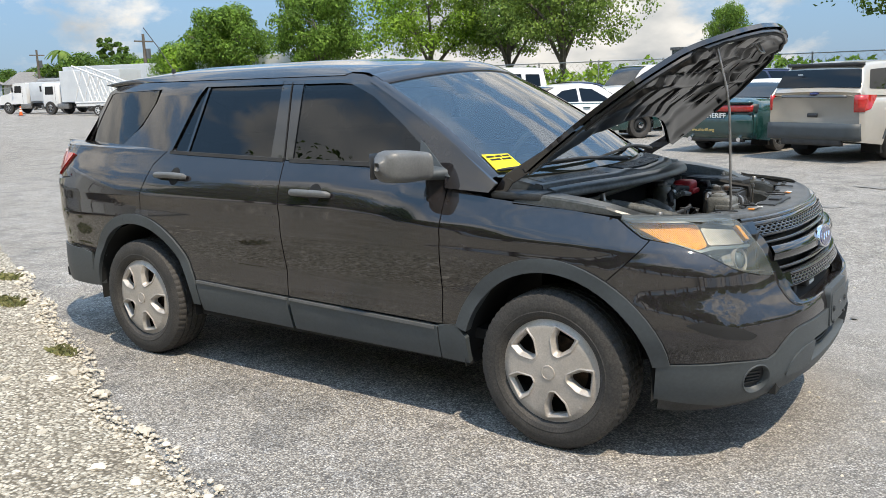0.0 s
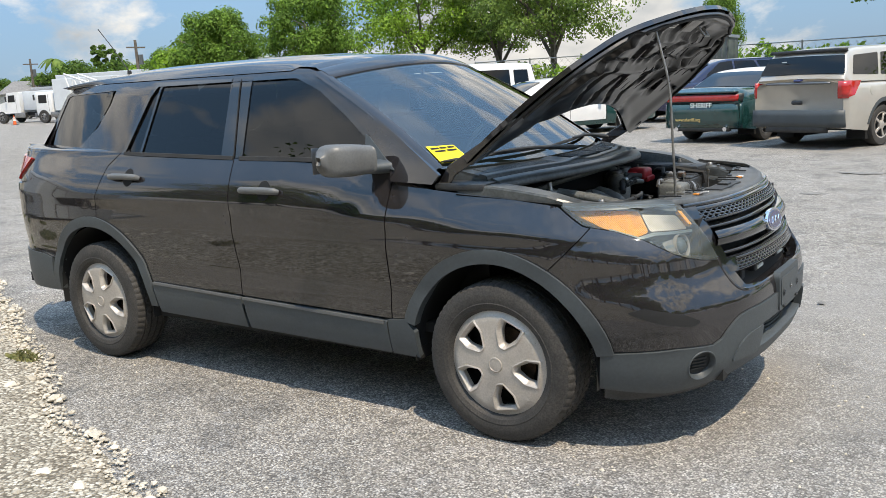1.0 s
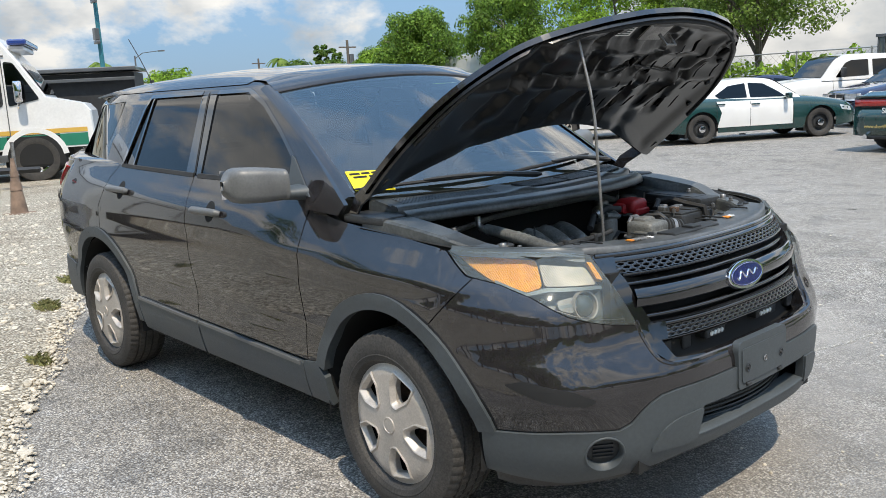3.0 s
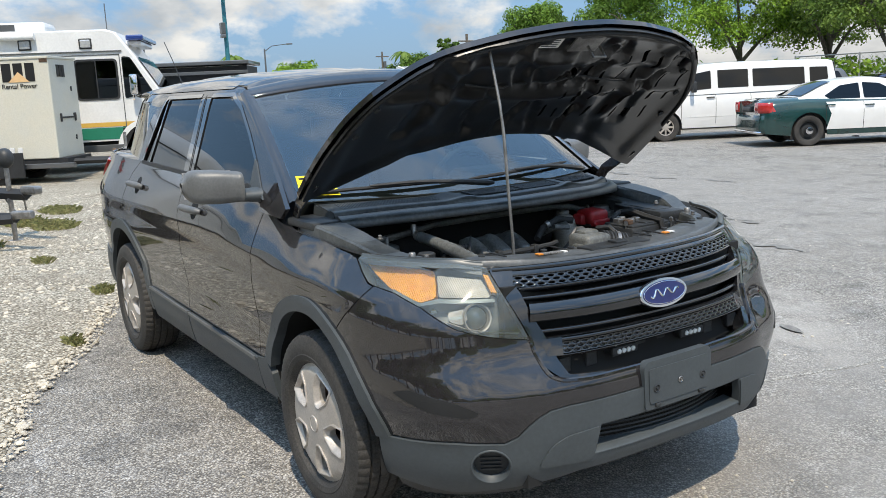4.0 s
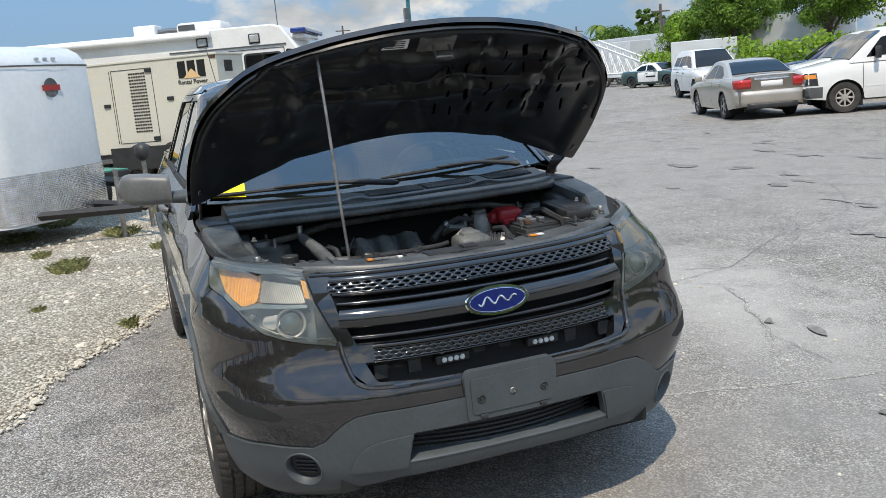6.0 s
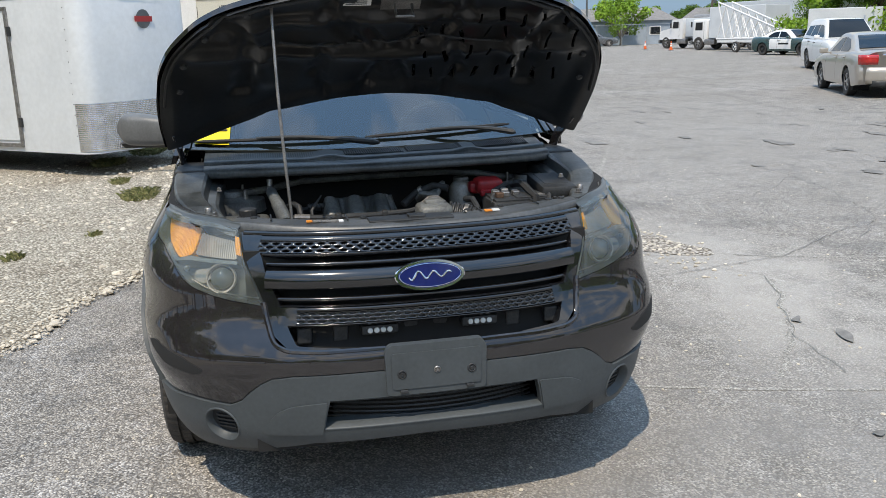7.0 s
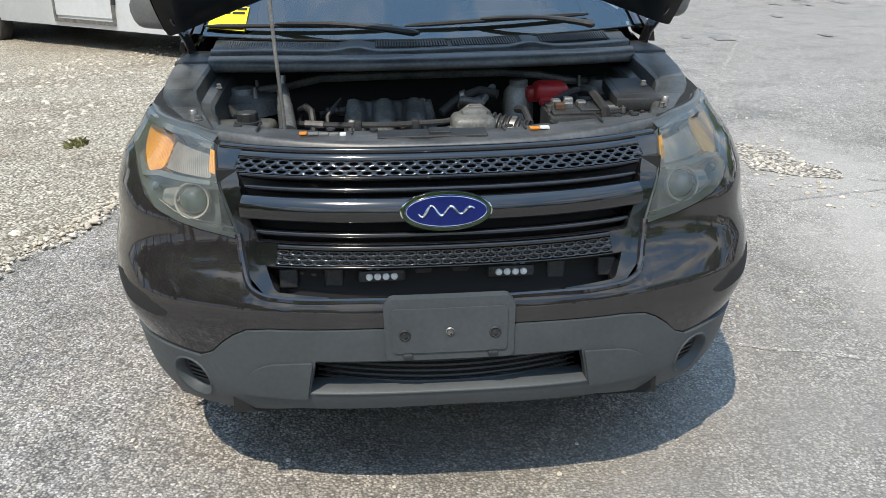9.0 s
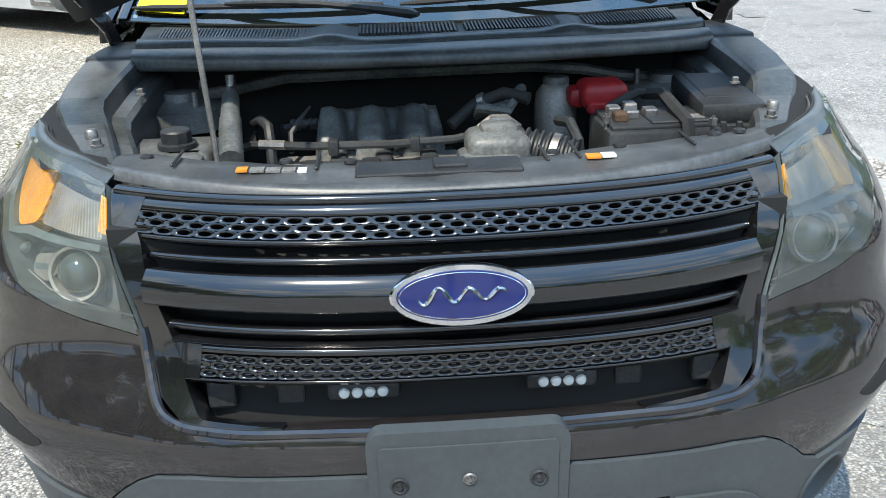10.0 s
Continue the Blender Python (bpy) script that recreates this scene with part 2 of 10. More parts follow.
# ---- materials ----
def material(name, color, rough=0.5, metal=0.0, coat=0.0, spec=0.5, var=0.0, scale=8.0, bump=0.0, bscale=120.0, color2=None, fine=0.0, coat_rough=0.03, island=0.0):
    """Principled surface with a large and a fine variation of its colour, and a fine relief."""
    mt = bpy.data.materials.new(name)
    mt.use_nodes = True
    nt = mt.node_tree
    b = nt.nodes["Principled BSDF"]
    b.inputs["Base Color"].default_value = (*color, 1)
    b.inputs["Roughness"].default_value = rough
    b.inputs["Metallic"].default_value = metal
    b.inputs["Coat Weight"].default_value = coat
    b.inputs["Coat Roughness"].default_value = coat_rough
    b.inputs["Specular IOR Level"].default_value = spec
    co = nt.nodes.new("ShaderNodeNewGeometry")
    if var or fine or color2:
        n1 = nt.nodes.new("ShaderNodeTexNoise")
        n1.inputs["Scale"].default_value = scale
        n1.inputs["Detail"].default_value = 6
        n1.inputs["Roughness"].default_value = 0.6
        nt.links.new(co.outputs["Position"], n1.inputs["Vector"])
        rp = nt.nodes.new("ShaderNodeValToRGB")
        rp.color_ramp.elements[0].position = 0.35
        rp.color_ramp.elements[1].position = 0.68
        c2 = color2 or tuple(min(1, c * (1 + var)) for c in color)
        c1 = tuple(c * (1 - var) for c in color)
        rp.color_ramp.elements[0].color = (*c1, 1)
        rp.color_ramp.elements[1].color = (*c2, 1)
        nt.links.new(n1.outputs[0], rp.inputs[0])
        last = rp.outputs[0]
        if fine:
            n2 = nt.nodes.new("ShaderNodeTexNoise")
            n2.inputs["Scale"].default_value = scale * 14
            n2.inputs["Detail"].default_value = 3
            nt.links.new(co.outputs["Position"], n2.inputs["Vector"])
            mr = nt.nodes.new("ShaderNodeMapRange")
            mr.inputs[1].default_value = 0.3
            mr.inputs[2].default_value = 0.7
            mr.inputs[3].default_value = 1 - fine
            mr.inputs[4].default_value = 1 + fine
            nt.links.new(n2.outputs[0], mr.inputs[0])
            mx = nt.nodes.new("ShaderNodeVectorMath")
            mx.operation = 'SCALE'
            nt.links.new(last, mx.inputs[0])
            nt.links.new(mr.outputs[0], mx.inputs["Scale"])
            last = mx.outputs[0]
        if island:
            mr3 = nt.nodes.new("ShaderNodeMapRange")
            mr3.inputs[3].default_value = 1 - island
            mr3.inputs[4].default_value = 1 + island
            nt.links.new(co.outputs["Random Per Island"], mr3.inputs[0])
            mx3 = nt.nodes.new("ShaderNodeVectorMath")
            mx3.operation = 'SCALE'
            nt.links.new(last, mx3.inputs[0])
            nt.links.new(mr3.outputs[0], mx3.inputs["Scale"])
            last = mx3.outputs[0]
        nt.links.new(last, b.inputs["Base Color"])
        mr2 = nt.nodes.new("ShaderNodeMapRange")
        mr2.inputs[3].default_value = max(0.0, rough * 0.8)
        mr2.inputs[4].default_value = min(1.0, rough * 1.25)
        nt.links.new(n1.outputs[0], mr2.inputs[0])
        nt.links.new(mr2.outputs[0], b.inputs["Roughness"])
    if bump:
        n3 = nt.nodes.new("ShaderNodeTexNoise")
        n3.inputs["Scale"].default_value = bscale
        n3.inputs["Detail"].default_value = 4
        nt.links.new(co.outputs["Position"], n3.inputs["Vector"])
        bp = nt.nodes.new("ShaderNodeBump")
        bp.inputs["Strength"].default_value = bump
        bp.inputs["Distance"].default_value = 0.01
        nt.links.new(n3.outputs[0], bp.inputs["Height"])
        nt.links.new(bp.outputs[0], b.inputs["Normal"])
    return mt


def glass(name, tint, rough=0.0, gain=1.0, haze=0.0, haze_c=(0.6, 0.64, 0.61)):
    """A thin pane: tinted see-through with a clear reflection that grows at a slant."""
    mt = bpy.data.materials.new(name)
    mt.use_nodes = True
    nt = mt.node_tree
    nt.nodes.clear()
    out = nt.nodes.new("ShaderNodeOutputMaterial")
    tr = nt.nodes.new("ShaderNodeBsdfTransparent")
    tr.inputs[0].default_value = (*tint, 1)
    gl = nt.nodes.new("ShaderNodeBsdfGlossy")
    gl.inputs["Roughness"].default_value = rough
    gl.inputs["Color"].default_value = (1, 1, 1, 1)
    fr = nt.nodes.new("ShaderNodeFresnel")
    fr.inputs["IOR"].default_value = 1.5 * gain
    mx = nt.nodes.new("ShaderNodeMixShader")
    nt.links.new(fr.outputs[0], mx.inputs[0])
    src = tr.outputs[0]
    if haze:
        df = nt.nodes.new("ShaderNodeBsdfDiffuse")
        df.inputs[0].default_value = (*haze_c, 1)
        hz = nt.nodes.new("ShaderNodeMixShader")
        co = nt.nodes.new("ShaderNodeNewGeometry")
        nz = nt.nodes.new("ShaderNodeTexNoise")
        nz.inputs["Scale"].default_value = 9.0
        nz.inputs["Detail"].default_value = 5
        nt.links.new(co.outputs["Position"], nz.inputs["Vector"])
        mr = nt.nodes.new("ShaderNodeMapRange")
        mr.inputs[1].default_value = 0.3
        mr.inputs[2].default_value = 0.7
        mr.inputs[3].default_value = haze * 0.6
        mr.inputs[4].default_value = haze * 1.4
        nt.links.new(nz.outputs[0], mr.inputs[0])
        nt.links.new(mr.outputs[0], hz.inputs[0])
        nt.links.new(tr.outputs[0], hz.inputs[1])
        nt.links.new(df.outputs[0], hz.inputs[2])
        src = hz.outputs[0]
    nt.links.new(src, mx.inputs[1])
    nt.links.new(gl.outputs[0], mx.inputs[2])
    nt.links.new(mx.outputs[0], out.inputs[0])
    return mt


M_PAINT = material("black_paint", (0.0180, 0.0160, 0.0168), rough=0.4, coat=1.0, spec=0.05, var=0.25, scale=2.5, fine=0.2, coat_rough=0.035)
M_PAINT.node_tree.nodes["Principled BSDF"].inputs["Coat IOR"].default_value = 1.72
M_CLAD = material("grey_cladding", (0.054, 0.064, 0.070), rough=0.5, var=0.10, scale=5, fine=0.08, bump=0.08, bscale=500)
M_BLACK = material("black_plastic", (0.027, 0.029, 0.031), rough=0.5, var=0.35, scale=9, fine=0.3, bump=0.05, bscale=300)
M_DUSTY = material("dusty_black_plastic", (0.070, 0.075, 0.076), rough=0.42, var=0.25, scale=9, fine=0.3, color2=(0.165, 0.170, 0.162), bump=0.10, bscale=160)
M_GLOSSB = material("gloss_black_trim", (0.008, 0.008, 0.009), rough=0.12, coat=1.0, var=0.2, scale=6)
M_RUBBER = material("rubber", (0.022, 0.022, 0.022), rough=0.75, var=0.3, scale=12, fine=0.3)
M_TYRE = material("tyre_rubber", (0.042, 0.040, 0.038), rough=0.72, var=0.3, scale=9, fine=0.35, color2=(0.055, 0.05, 0.045), bump=0.1, bscale=160)
M_COVER = material("wheel_cover_silver", (0.47, 0.43, 0.39), rough=0.42, metal=0.35, var=0.12, scale=9, fine=0.1)
M_STEEL = material("dull_steel", (0.32, 0.31, 0.30), rough=0.45, metal=0.9, var=0.3, scale=15, fine=0.2)
M_RUST = material("rusty_iron", (0.10, 0.06, 0.04), rough=0.8, metal=0.3, var=0.5, scale=22, fine=0.3)
M_ALU = material("cast_aluminium", (0.30, 0.29, 0.28), rough=0.55, metal=0.6, var=0.3, scale=12, fine=0.3)
M_CHROME = material("chrome", (0.75, 0.75, 0.77), rough=0.08, metal=1.0)
M_BLUE = material("blue_enamel", (0.008, 0.014, 0.10), rough=0.15, coat=0.8, var=0.1, scale=30)
M_WHITE = material("white_paint", (0.74, 0.74, 0.73), rough=0.35, coat=0.4, var=0.06, scale=1.5, fine=0.04)
M_MATTEW = material("white_print", (0.75, 0.75, 0.74), rough=0.6, var=0.05, scale=30)
M_YELLOW = material("yellow_paper", (0.85, 0.70, 0.02), rough=0.6, var=0.06, scale=20)
M_RED = material("red_plastic", (0.33, 0.015, 0.018), rough=0.5, var=0.25, scale=25, fine=0.2)
M_ORANGE = material("orange_print", (0.75, 0.25, 0.03), rough=0.6, var=0.1, scale=30)
M_AMBER = material("amber_reflector", (1.0, 0.36, 0.004), rough=0.35, coat=0.3, var=0.2, scale=45, bump=0.5, bscale=160)


def ribbed(mt, scale, strength):
    """Adds fine upright prisms to a lamp's reflector."""
    nt = mt.node_tree
    wv = nt.nodes.new("ShaderNodeTexWave")
    wv.bands_direction = 'DIAGONAL'
    wv.inputs["Scale"].default_value = scale
    g = nt.nodes.new("ShaderNodeNewGeometry")
    nt.links.new(g.outputs["Position"], wv.inputs["Vector"])
    bp = nt.nodes.new("ShaderNodeBump")
    bp.inputs["Strength"].default_value = strength
    bp.inputs["Distance"].default_value = 0.006
    nt.links.new(wv.outputs[0], bp.inputs["Height"])
    b = nt.nodes["Principled BSDF"]
    if b.inputs["Normal"].links:
        nt.links.new(b.inputs["Normal"].links[0].from_socket, bp.inputs["Normal"])
    nt.links.new(bp.outputs[0], b.inputs["Normal"])


ribbed(M_AMBER, 55, 0.35)
M_LAMPIN = material("lamp_reflector", (0.27, 0.25, 0.22), rough=0.4, metal=0.4, var=0.25, scale=14)
ribbed(M_LAMPIN, 60, 0.18)
M_LAMPDARK = material("lamp_bezel_grey", (0.13, 0.16, 0.165), rough=0.4, metal=0.2, var=0.25, scale=12)
M_LENS = glass("lamp_lens", (0.90, 0.93, 0.92), rough=0.04, haze=0.11, haze_c=(0.46, 0.51, 0.49))
M_LENSTOP = material("hazed_lens_shoulder", (0.060, 0.070, 0.073), rough=0.36, coat=0.15, var=0.2, scale=10, fine=0.15)
M_REDLENS = material("red_lens", (0.45, 0.015, 0.012), rough=0.15, coat=1.0, var=0.15, scale=18)
M_WIND = glass("windscreen_glass", (0.46, 0.55, 0.55), gain=1.4)
M_TINT = glass("tinted_window", (0.03, 0.036, 0.04))
M_SEAT = material("grey_cloth", (0.05, 0.05, 0.055), rough=0.9, var=0.2, scale=12)
# near-black for dark parts, print and seams, and for shade put into colour
M_DARK = material("dark_parts_and_shade", (0.011, 0.0115, 0.012), rough=0.85, var=0.3, scale=6)
M_LED = material("led_lens", (0.7, 0.72, 0.7), rough=0.25, coat=0.8)
M_HANDLE = material("grey_handle_plastic", (0.115, 0.118, 0.118), rough=0.42, var=0.12, scale=8, fine=0.1)

# ---- the black patrol car: its skin ----
# x ahead from the front axle, y to its left, z up from the ground
side_prof = curve1([(0.24, 0.87), (0.33, 0.915), (0.42, 0.937), (0.50, 0.945), (0.58, 0.943), (0.65, 0.936), (0.67, 0.937), (0.71, 0.943), (0.82, 0.9555), (0.855, 0.9585), (0.868, 0.9588), (0.945, 0.9548), (0.957, 0.9548), (1.005, 0.9580),
                    (1.018, 0.9578), (1.085, 0.942), (1.15, 0.917), (1.20, 0.892), (1.25, 0.866), (1.35, 0.825), (1.45, 0.76)])
shift_x = curve1([(-1.25, 0.0), (-0.9, 0.03), (-0.57, 0.085), (-0.25, 0.115), (0.0, 0.145), (0.3, 0.175), (1.5, 0.175)])
front_x = curve1([(0.22, 0.88), (0.30, 0.925), (0.35, 0.957), (0.40, 0.975), (0.50, 0.985), (0.58, 0.987), (0.62, 0.985), (0.645, 0.981), (0.668, 0.972), (0.70, 0.962), (0.75, 0.950), (0.85, 0.925),
                  (0.92, 0.903), (0.98, 0.872), (1.03, 0.838), (1.06, 0.80), (1.10, 0.73)])
front_n = curve1([(0.25, 3.0), (0.5, 3.0), (0.8, 2.5), (1.1, 2.5)])


def sstep(a, b, x):
    t = max(0.0, min(1.0, (x - a) / (b - a)))
    return t * t * (3 - 2 * t)


def body_w(x, z):
    """Half-width of the lower body at x <= 0."""
    zz = z + shift_x(x) * sstep(0.82, 1.06, z)
    w = side_prof(zz)
    if x < -3.0:
        k = (-3.0 - x) / 1.04
        w *= 1 - 0.10 * k**2 - 0.26 * k**7
    d = min(abs(x), abs(x + 2.86))
    w += 0.014 * math.exp(-(d / 0.55)**2) * math.exp(-((z - 0.72) / 0.25)**2)
    return w


def skin(u, z, off=0.0, s=-1):
    """The body's outer skin: u is x behind the front axle, and runs round the nose to 1.5 at its middle."""
    def at(u, z):
        if u <= 0:
            return Vector((u, s * body_w(u, z), z))
        a = radians(90 - 60 * u)
        ca, sa = max(0.0, math.cos(a)), math.sin(a)
        bulge = (0.3 + 0.7 * sstep(0.46, 0.60, z)) * (1 - 0.85 * sstep(0.84, 1.0, z))
        n = front_n(z) + 0.75 * bulge * (1 - sstep(0.62, 0.95, u))
        w = body_w(0, z) + 0.02 * bulge * sstep(0.0, 0.5, u)
        if z < 1.06:
            w = lerp(w, min(0.99, w + 0.012), sstep(0.0, 0.4, u))
        r = 1 / ((ca / front_x(z))**n + (max(0.0, sa) / w)**n)**(1 / n)
        r += 0.020 * math.exp(-((z - 0.665) / 0.075)**2) * sstep(0.12, 0.45, u) * (1 - sstep(1.0, 1.3, u))
        return Vector((r * ca, s * r * sa, z))
    p = at(u, z)
    if off:
        e = 0.004
        tu = at(min(1.5, u + e), z) - at(u - e, z)
        tz = at(u, z + e) - at(u, z - e)
        n = tu.cross(tz)
        n.normalize()
        if n.dot(Vector((p.x if u > 0 else 0, p.y, 0))) < 0:
            n = -n
        p = p - n * off
    return p


def on(s, depth=0.0):
    return lambda u, z, off: skin(u, z, depth + off, s)


def glass_w(x, z):
    """Half-width of the cabin's sides."""
    w = 0.866 - 0.37 * (z - 1.25)
    if z > 1.63:
        w -= 2.6 * (z - 1.63)**2 + 0.25 * (z - 1.63)
    if x < -2.4:
        w -= 0.115 * (-2.4 - x)**2
    return w


def cabin(s, depth=0.0):
    def f(x, z, off):
        return Vector((x, s * (glass_w(x, z) - depth - off), z))
    return f


roof_c = curve1([(-0.98, 1.735), (-1.3, 1.768), (-1.9, 1.785), (-2.6, 1.78), (-3.2, 1.752), (-3.5, 1.725), (-3.75, 1.69)])


def roof_z(x, y):
    a = abs(y)
    z = roof_c(x) - 0.035 * (a / 0.6)**2 - 0.9 * max(0, a - 0.52)**2
    return z


def wind(k, y, off=0.0):
    """The windscreen: k from its foot (0) to its head (1)."""
    yb, yt = y * 0.832, y * 0.688
    b = Vector((-0.12 - 0.21 * y * y, yb, 1.195 + 0.006 * y * y))
    t = Vector((-1.02 - 0.115 * y * y, yt, 1.735 - 0.065 * y * y))
    p = b.lerp(t, k)
    p.z += 0.028 * math.sin(math.pi * k)
    return p + Vector((0.5, 0, 0.85)) * (-off)


car = thing("patrol_car", "black police SUV with its bonnet propped open, parked on worn asphalt", "car", loc=(0, 0, 0))

ARCH_F, ARCH_R = (0.0, 0.36), (-2.86, 0.37)


def arch_f(r, a0, a1, n=16):
    return arc(*ARCH_F, r, a0, a1, n)


def arch_r(r, a0, a1, n=16):
    return arc(*ARCH_R, r, a0, a1, n)


G = 0.0032
for s, side_name in ((-1, "right"), (1, "left")):
    fl = s > 0
    # front wing
    sheet("front_wing", inset([(-0.575, 0.50), (-0.575, 1.15), (-0.50, 1.148), (-0.42, 1.128), (-0.364, 1.118), (-0.152, 1.10), (0.05, 1.086), (0.287, 1.062), (0.30, 1.058), (0.35, 1.022), (0.40, 0.988), (0.43, 0.981), (0.262, 0.806)] + arch_f(0.512, 60, 163), G), on(s), M_PAINT, car, flip=fl)
    # doors
    fd = sheet("front_door", inset([(-0.575, 0.50), (-0.575, 1.15), (-0.585, 1.225), (-1.64, 1.25), (-1.62, 0.95), (-1.595, 0.515)], G), on(s), M_PAINT, car, flip=fl)
    rd = sheet("rear_door", inset([(-1.595, 0.517), (-1.62, 0.95), (-1.64, 1.252), (-2.63, 1.275), (-2.72, 1.20), (-2.795, 1.02), (-2.80, 0.89)] + arch_r(0.522, 83, 17), G), on(s), M_PAINT, car, flip=fl)
    sheet("quarter_panel", inset([(-2.80, 0.893), (-2.795, 1.02), (-2.72, 1.20), (-2.63, 1.275), (-3.30, 1.292), (-3.42, 1.295), (-3.46, 1.22), (-3.56, 1.10), (-3.72, 1.075), (-4.02, 1.07), (-4.02, 0.62), (-3.40, 0.60), (-3.33, 0.60)] + arch_r(0.522, 154, 97), G), on(s), M_PAINT, car, flip=fl)
    # cladding along the sills, arches and rear bumper
    sheet("door_cladding", rounded(inset([(-0.60, 0.492), (-1.585, 0.513), (-1.57, 0.335), (-0.60, 0.325)], G), 0.008), on(s, -0.012), M_CLAD, fd, thick=0.03, flip=fl)
    # lighter grey strip paints the edge highlight along the cladding's top
    sheet("cladding_highlight", inset([(-0.62, 0.492), (-1.58, 0.512), (-1.58, 0.497), (-0.62, 0.474)], 0.001), on(s, -0.019), M_HANDLE, fd, thick=0.008, flip=fl)
    sheet("door_cladding", rounded(inset([(-1.60, 0.513), (-2.345, 0.533), (-2.32, 0.345), (-1.585, 0.335)], G), 0.008), on(s, -0.012), M_CLAD, rd, thick=0.03, flip=fl)
    # painted edge highlight again, on the rear door
    sheet("cladding_highlight", inset([(-1.60, 0.512), (-2.33, 0.531), (-2.33, 0.515), (-1.60, 0.497)], 0.001), on(s, -0.019), M_HANDLE, rd, thick=0.008, flip=fl)
    sheet("sill_cladding", inset([(-0.49, 0.512), (-0.60, 0.497), (-0.60, 0.325), (-0.44, 0.32), (-0.44, 0.45)], 0.002), on(s, -0.010), M_CLAD, car, thick=0.03, flip=fl)
    sheet("wheel_arch_trim", arch_f(0.516, 12.5, 164, 26) + arch_f(0.455, 164, 12.5, 26), on(s, -0.012), M_CLAD, car, thick=0.045, flip=fl)
    sheet("wheel_arch_trim", arch_r(0.526, 1, 178, 26) + arch_r(0.465, 178, 1, 26), on(s, -0.012), M_CLAD, car, thick=0.045, flip=fl)
    sheet("rear_bumper", inset([(-3.38, 0.38), (-3.385, 0.60), (-3.5, 0.615), (-4.02, 0.62), (-4.02, 0.36)], 0.001), on(s, -0.008), M_CLAD, car, thick=0.03, flip=fl)
    tl = sheet("tail_lamp", rounded([(-3.63, 1.240), (-3.98, 1.255), (-3.98, 1.08), (-3.84, 1.09), (-3.73, 1.15)], 0.02), on(s, -0.003), M_REDLENS, car, thick=0.03, flip=fl, label="red tail lamp")
    sheet("lamp_backing", [(-3.42, 1.295), (-3.46, 1.22), (-3.56, 1.10), (-4.02, 1.07), (-4.02, 1.30)], on(s, 0.012), M_PAINT, car, flip=fl)
    # cabin sides: pillars and roof rail
    sheet("a_pillar", [(-0.30, 1.18), (-0.57, 1.355), (-0.875, 1.535), (-1.10, 1.66), (-1.22, 1.69), (-1.36, 1.70), (-1.36, 1.648), (-1.25, 1.64), (-1.10, 1.575), (-0.90, 1.45), (-0.74, 1.335), (-0.72, 1.24), (-0.585, 1.225), (-0.57, 1.15), (-0.33, 1.14)], cabin(s), M_PAINT, car, flip=fl)
    sheet("roof_rail", [(-1.36, 1.70), (-2.0, 1.705), (-2.8, 1.70), (-3.45, 1.665), (-3.45, 1.625), (-2.85, 1.64), (-2.45, 1.652), (-1.36, 1.648)], cabin(s), M_PAINT, car, flip=fl)
    sheet("b_pillar", inset([(-1.585, 1.25), (-1.75, 1.252), (-1.77, 1.65), (-1.612, 1.65)], 0.0), cabin(s, 0.004), M_GLOSSB, car, flip=fl)
    sheet("b_pillar_gap", [(-1.642, 1.25), (-1.648, 1.25), (-1.70, 1.66), (-1.694, 1.66)], cabin(s, -0.0012), M_DARK, car, thick=0.003, flip=fl)
    sheet("c_pillar", [(-2.60, 1.272), (-3.18, 1.288), (-2.96, 1.42), (-2.85, 1.56), (-2.82, 1.645), (-2.40, 1.655), (-2.44, 1.60), (-2.52, 1.42)], cabin(s), M_PAINT, car, flip=fl)
    sheet("d_pillar", [(-3.70, 1.29), (-3.78, 1.28), (-3.66, 1.47), (-3.53, 1.63), (-3.44, 1.665), (-3.44, 1.625), (-3.49, 1.615), (-3.59, 1.48)], cabin(s), M_PAINT, car, flip=fl)
    fw = rounded([(-0.73, 1.245), (-1.60, 1.252), (-1.625, 1.645), (-1.28, 1.645), (-1.10, 1.575), (-0.90, 1.45), (-0.74, 1.335)], 0.02)
    sheet("front_door_window", fw, cabin(s, 0.010), M_TINT, fd, thick=0.0, label="dark tinted window", flip=fl)
    rw = rounded([(-1.735, 1.253), (-2.60, 1.272), (-2.52, 1.42), (-2.44, 1.60), (-2.40, 1.648), (-1.76, 1.65)], [0.01, 0.03, 0.2, 0.1, 0.03, 0.01])
    sheet("rear_door_window", rw, cabin(s, 0.010), M_TINT, rd, thick=0.0, label="dark tinted window", flip=fl)
    sheet("window_divider", [(-2.435, 1.268), (-2.455, 1.268), (-2.375, 1.648), (-2.355, 1.648)], cabin(s, 0.002), M_GLOSSB, rd, thick=0.012, flip=fl)
    sheet("window_frame", [(-2.59, 1.272), (-2.625, 1.272), (-2.545, 1.43), (-2.465, 1.60), (-2.41, 1.668), (-1.77, 1.668), (-1.77, 1.65), (-2.39, 1.648), (-2.44, 1.59), (-2.52, 1.42)], cabin(s, -0.003), M_GLOSSB, rd, thick=0.012, flip=fl)
    sheet("window_frame", [(-1.60, 1.648), (-1.28, 1.648), (-1.10, 1.58), (-0.90, 1.455), (-0.74, 1.34), (-0.735, 1.36), (-0.90, 1.478), (-1.10, 1.603), (-1.28, 1.668), (-1.60, 1.668)], cabin(s, -0.003), M_GLOSSB, fd, thick=0.012, flip=fl)
    sheet("belt_trim", [(-0.72, 1.232), (-1.60, 1.238), (-1.60, 1.258), (-0.72, 1.252)], cabin(s, -0.006), M_RUBBER, fd, thick=0.02, flip=fl)
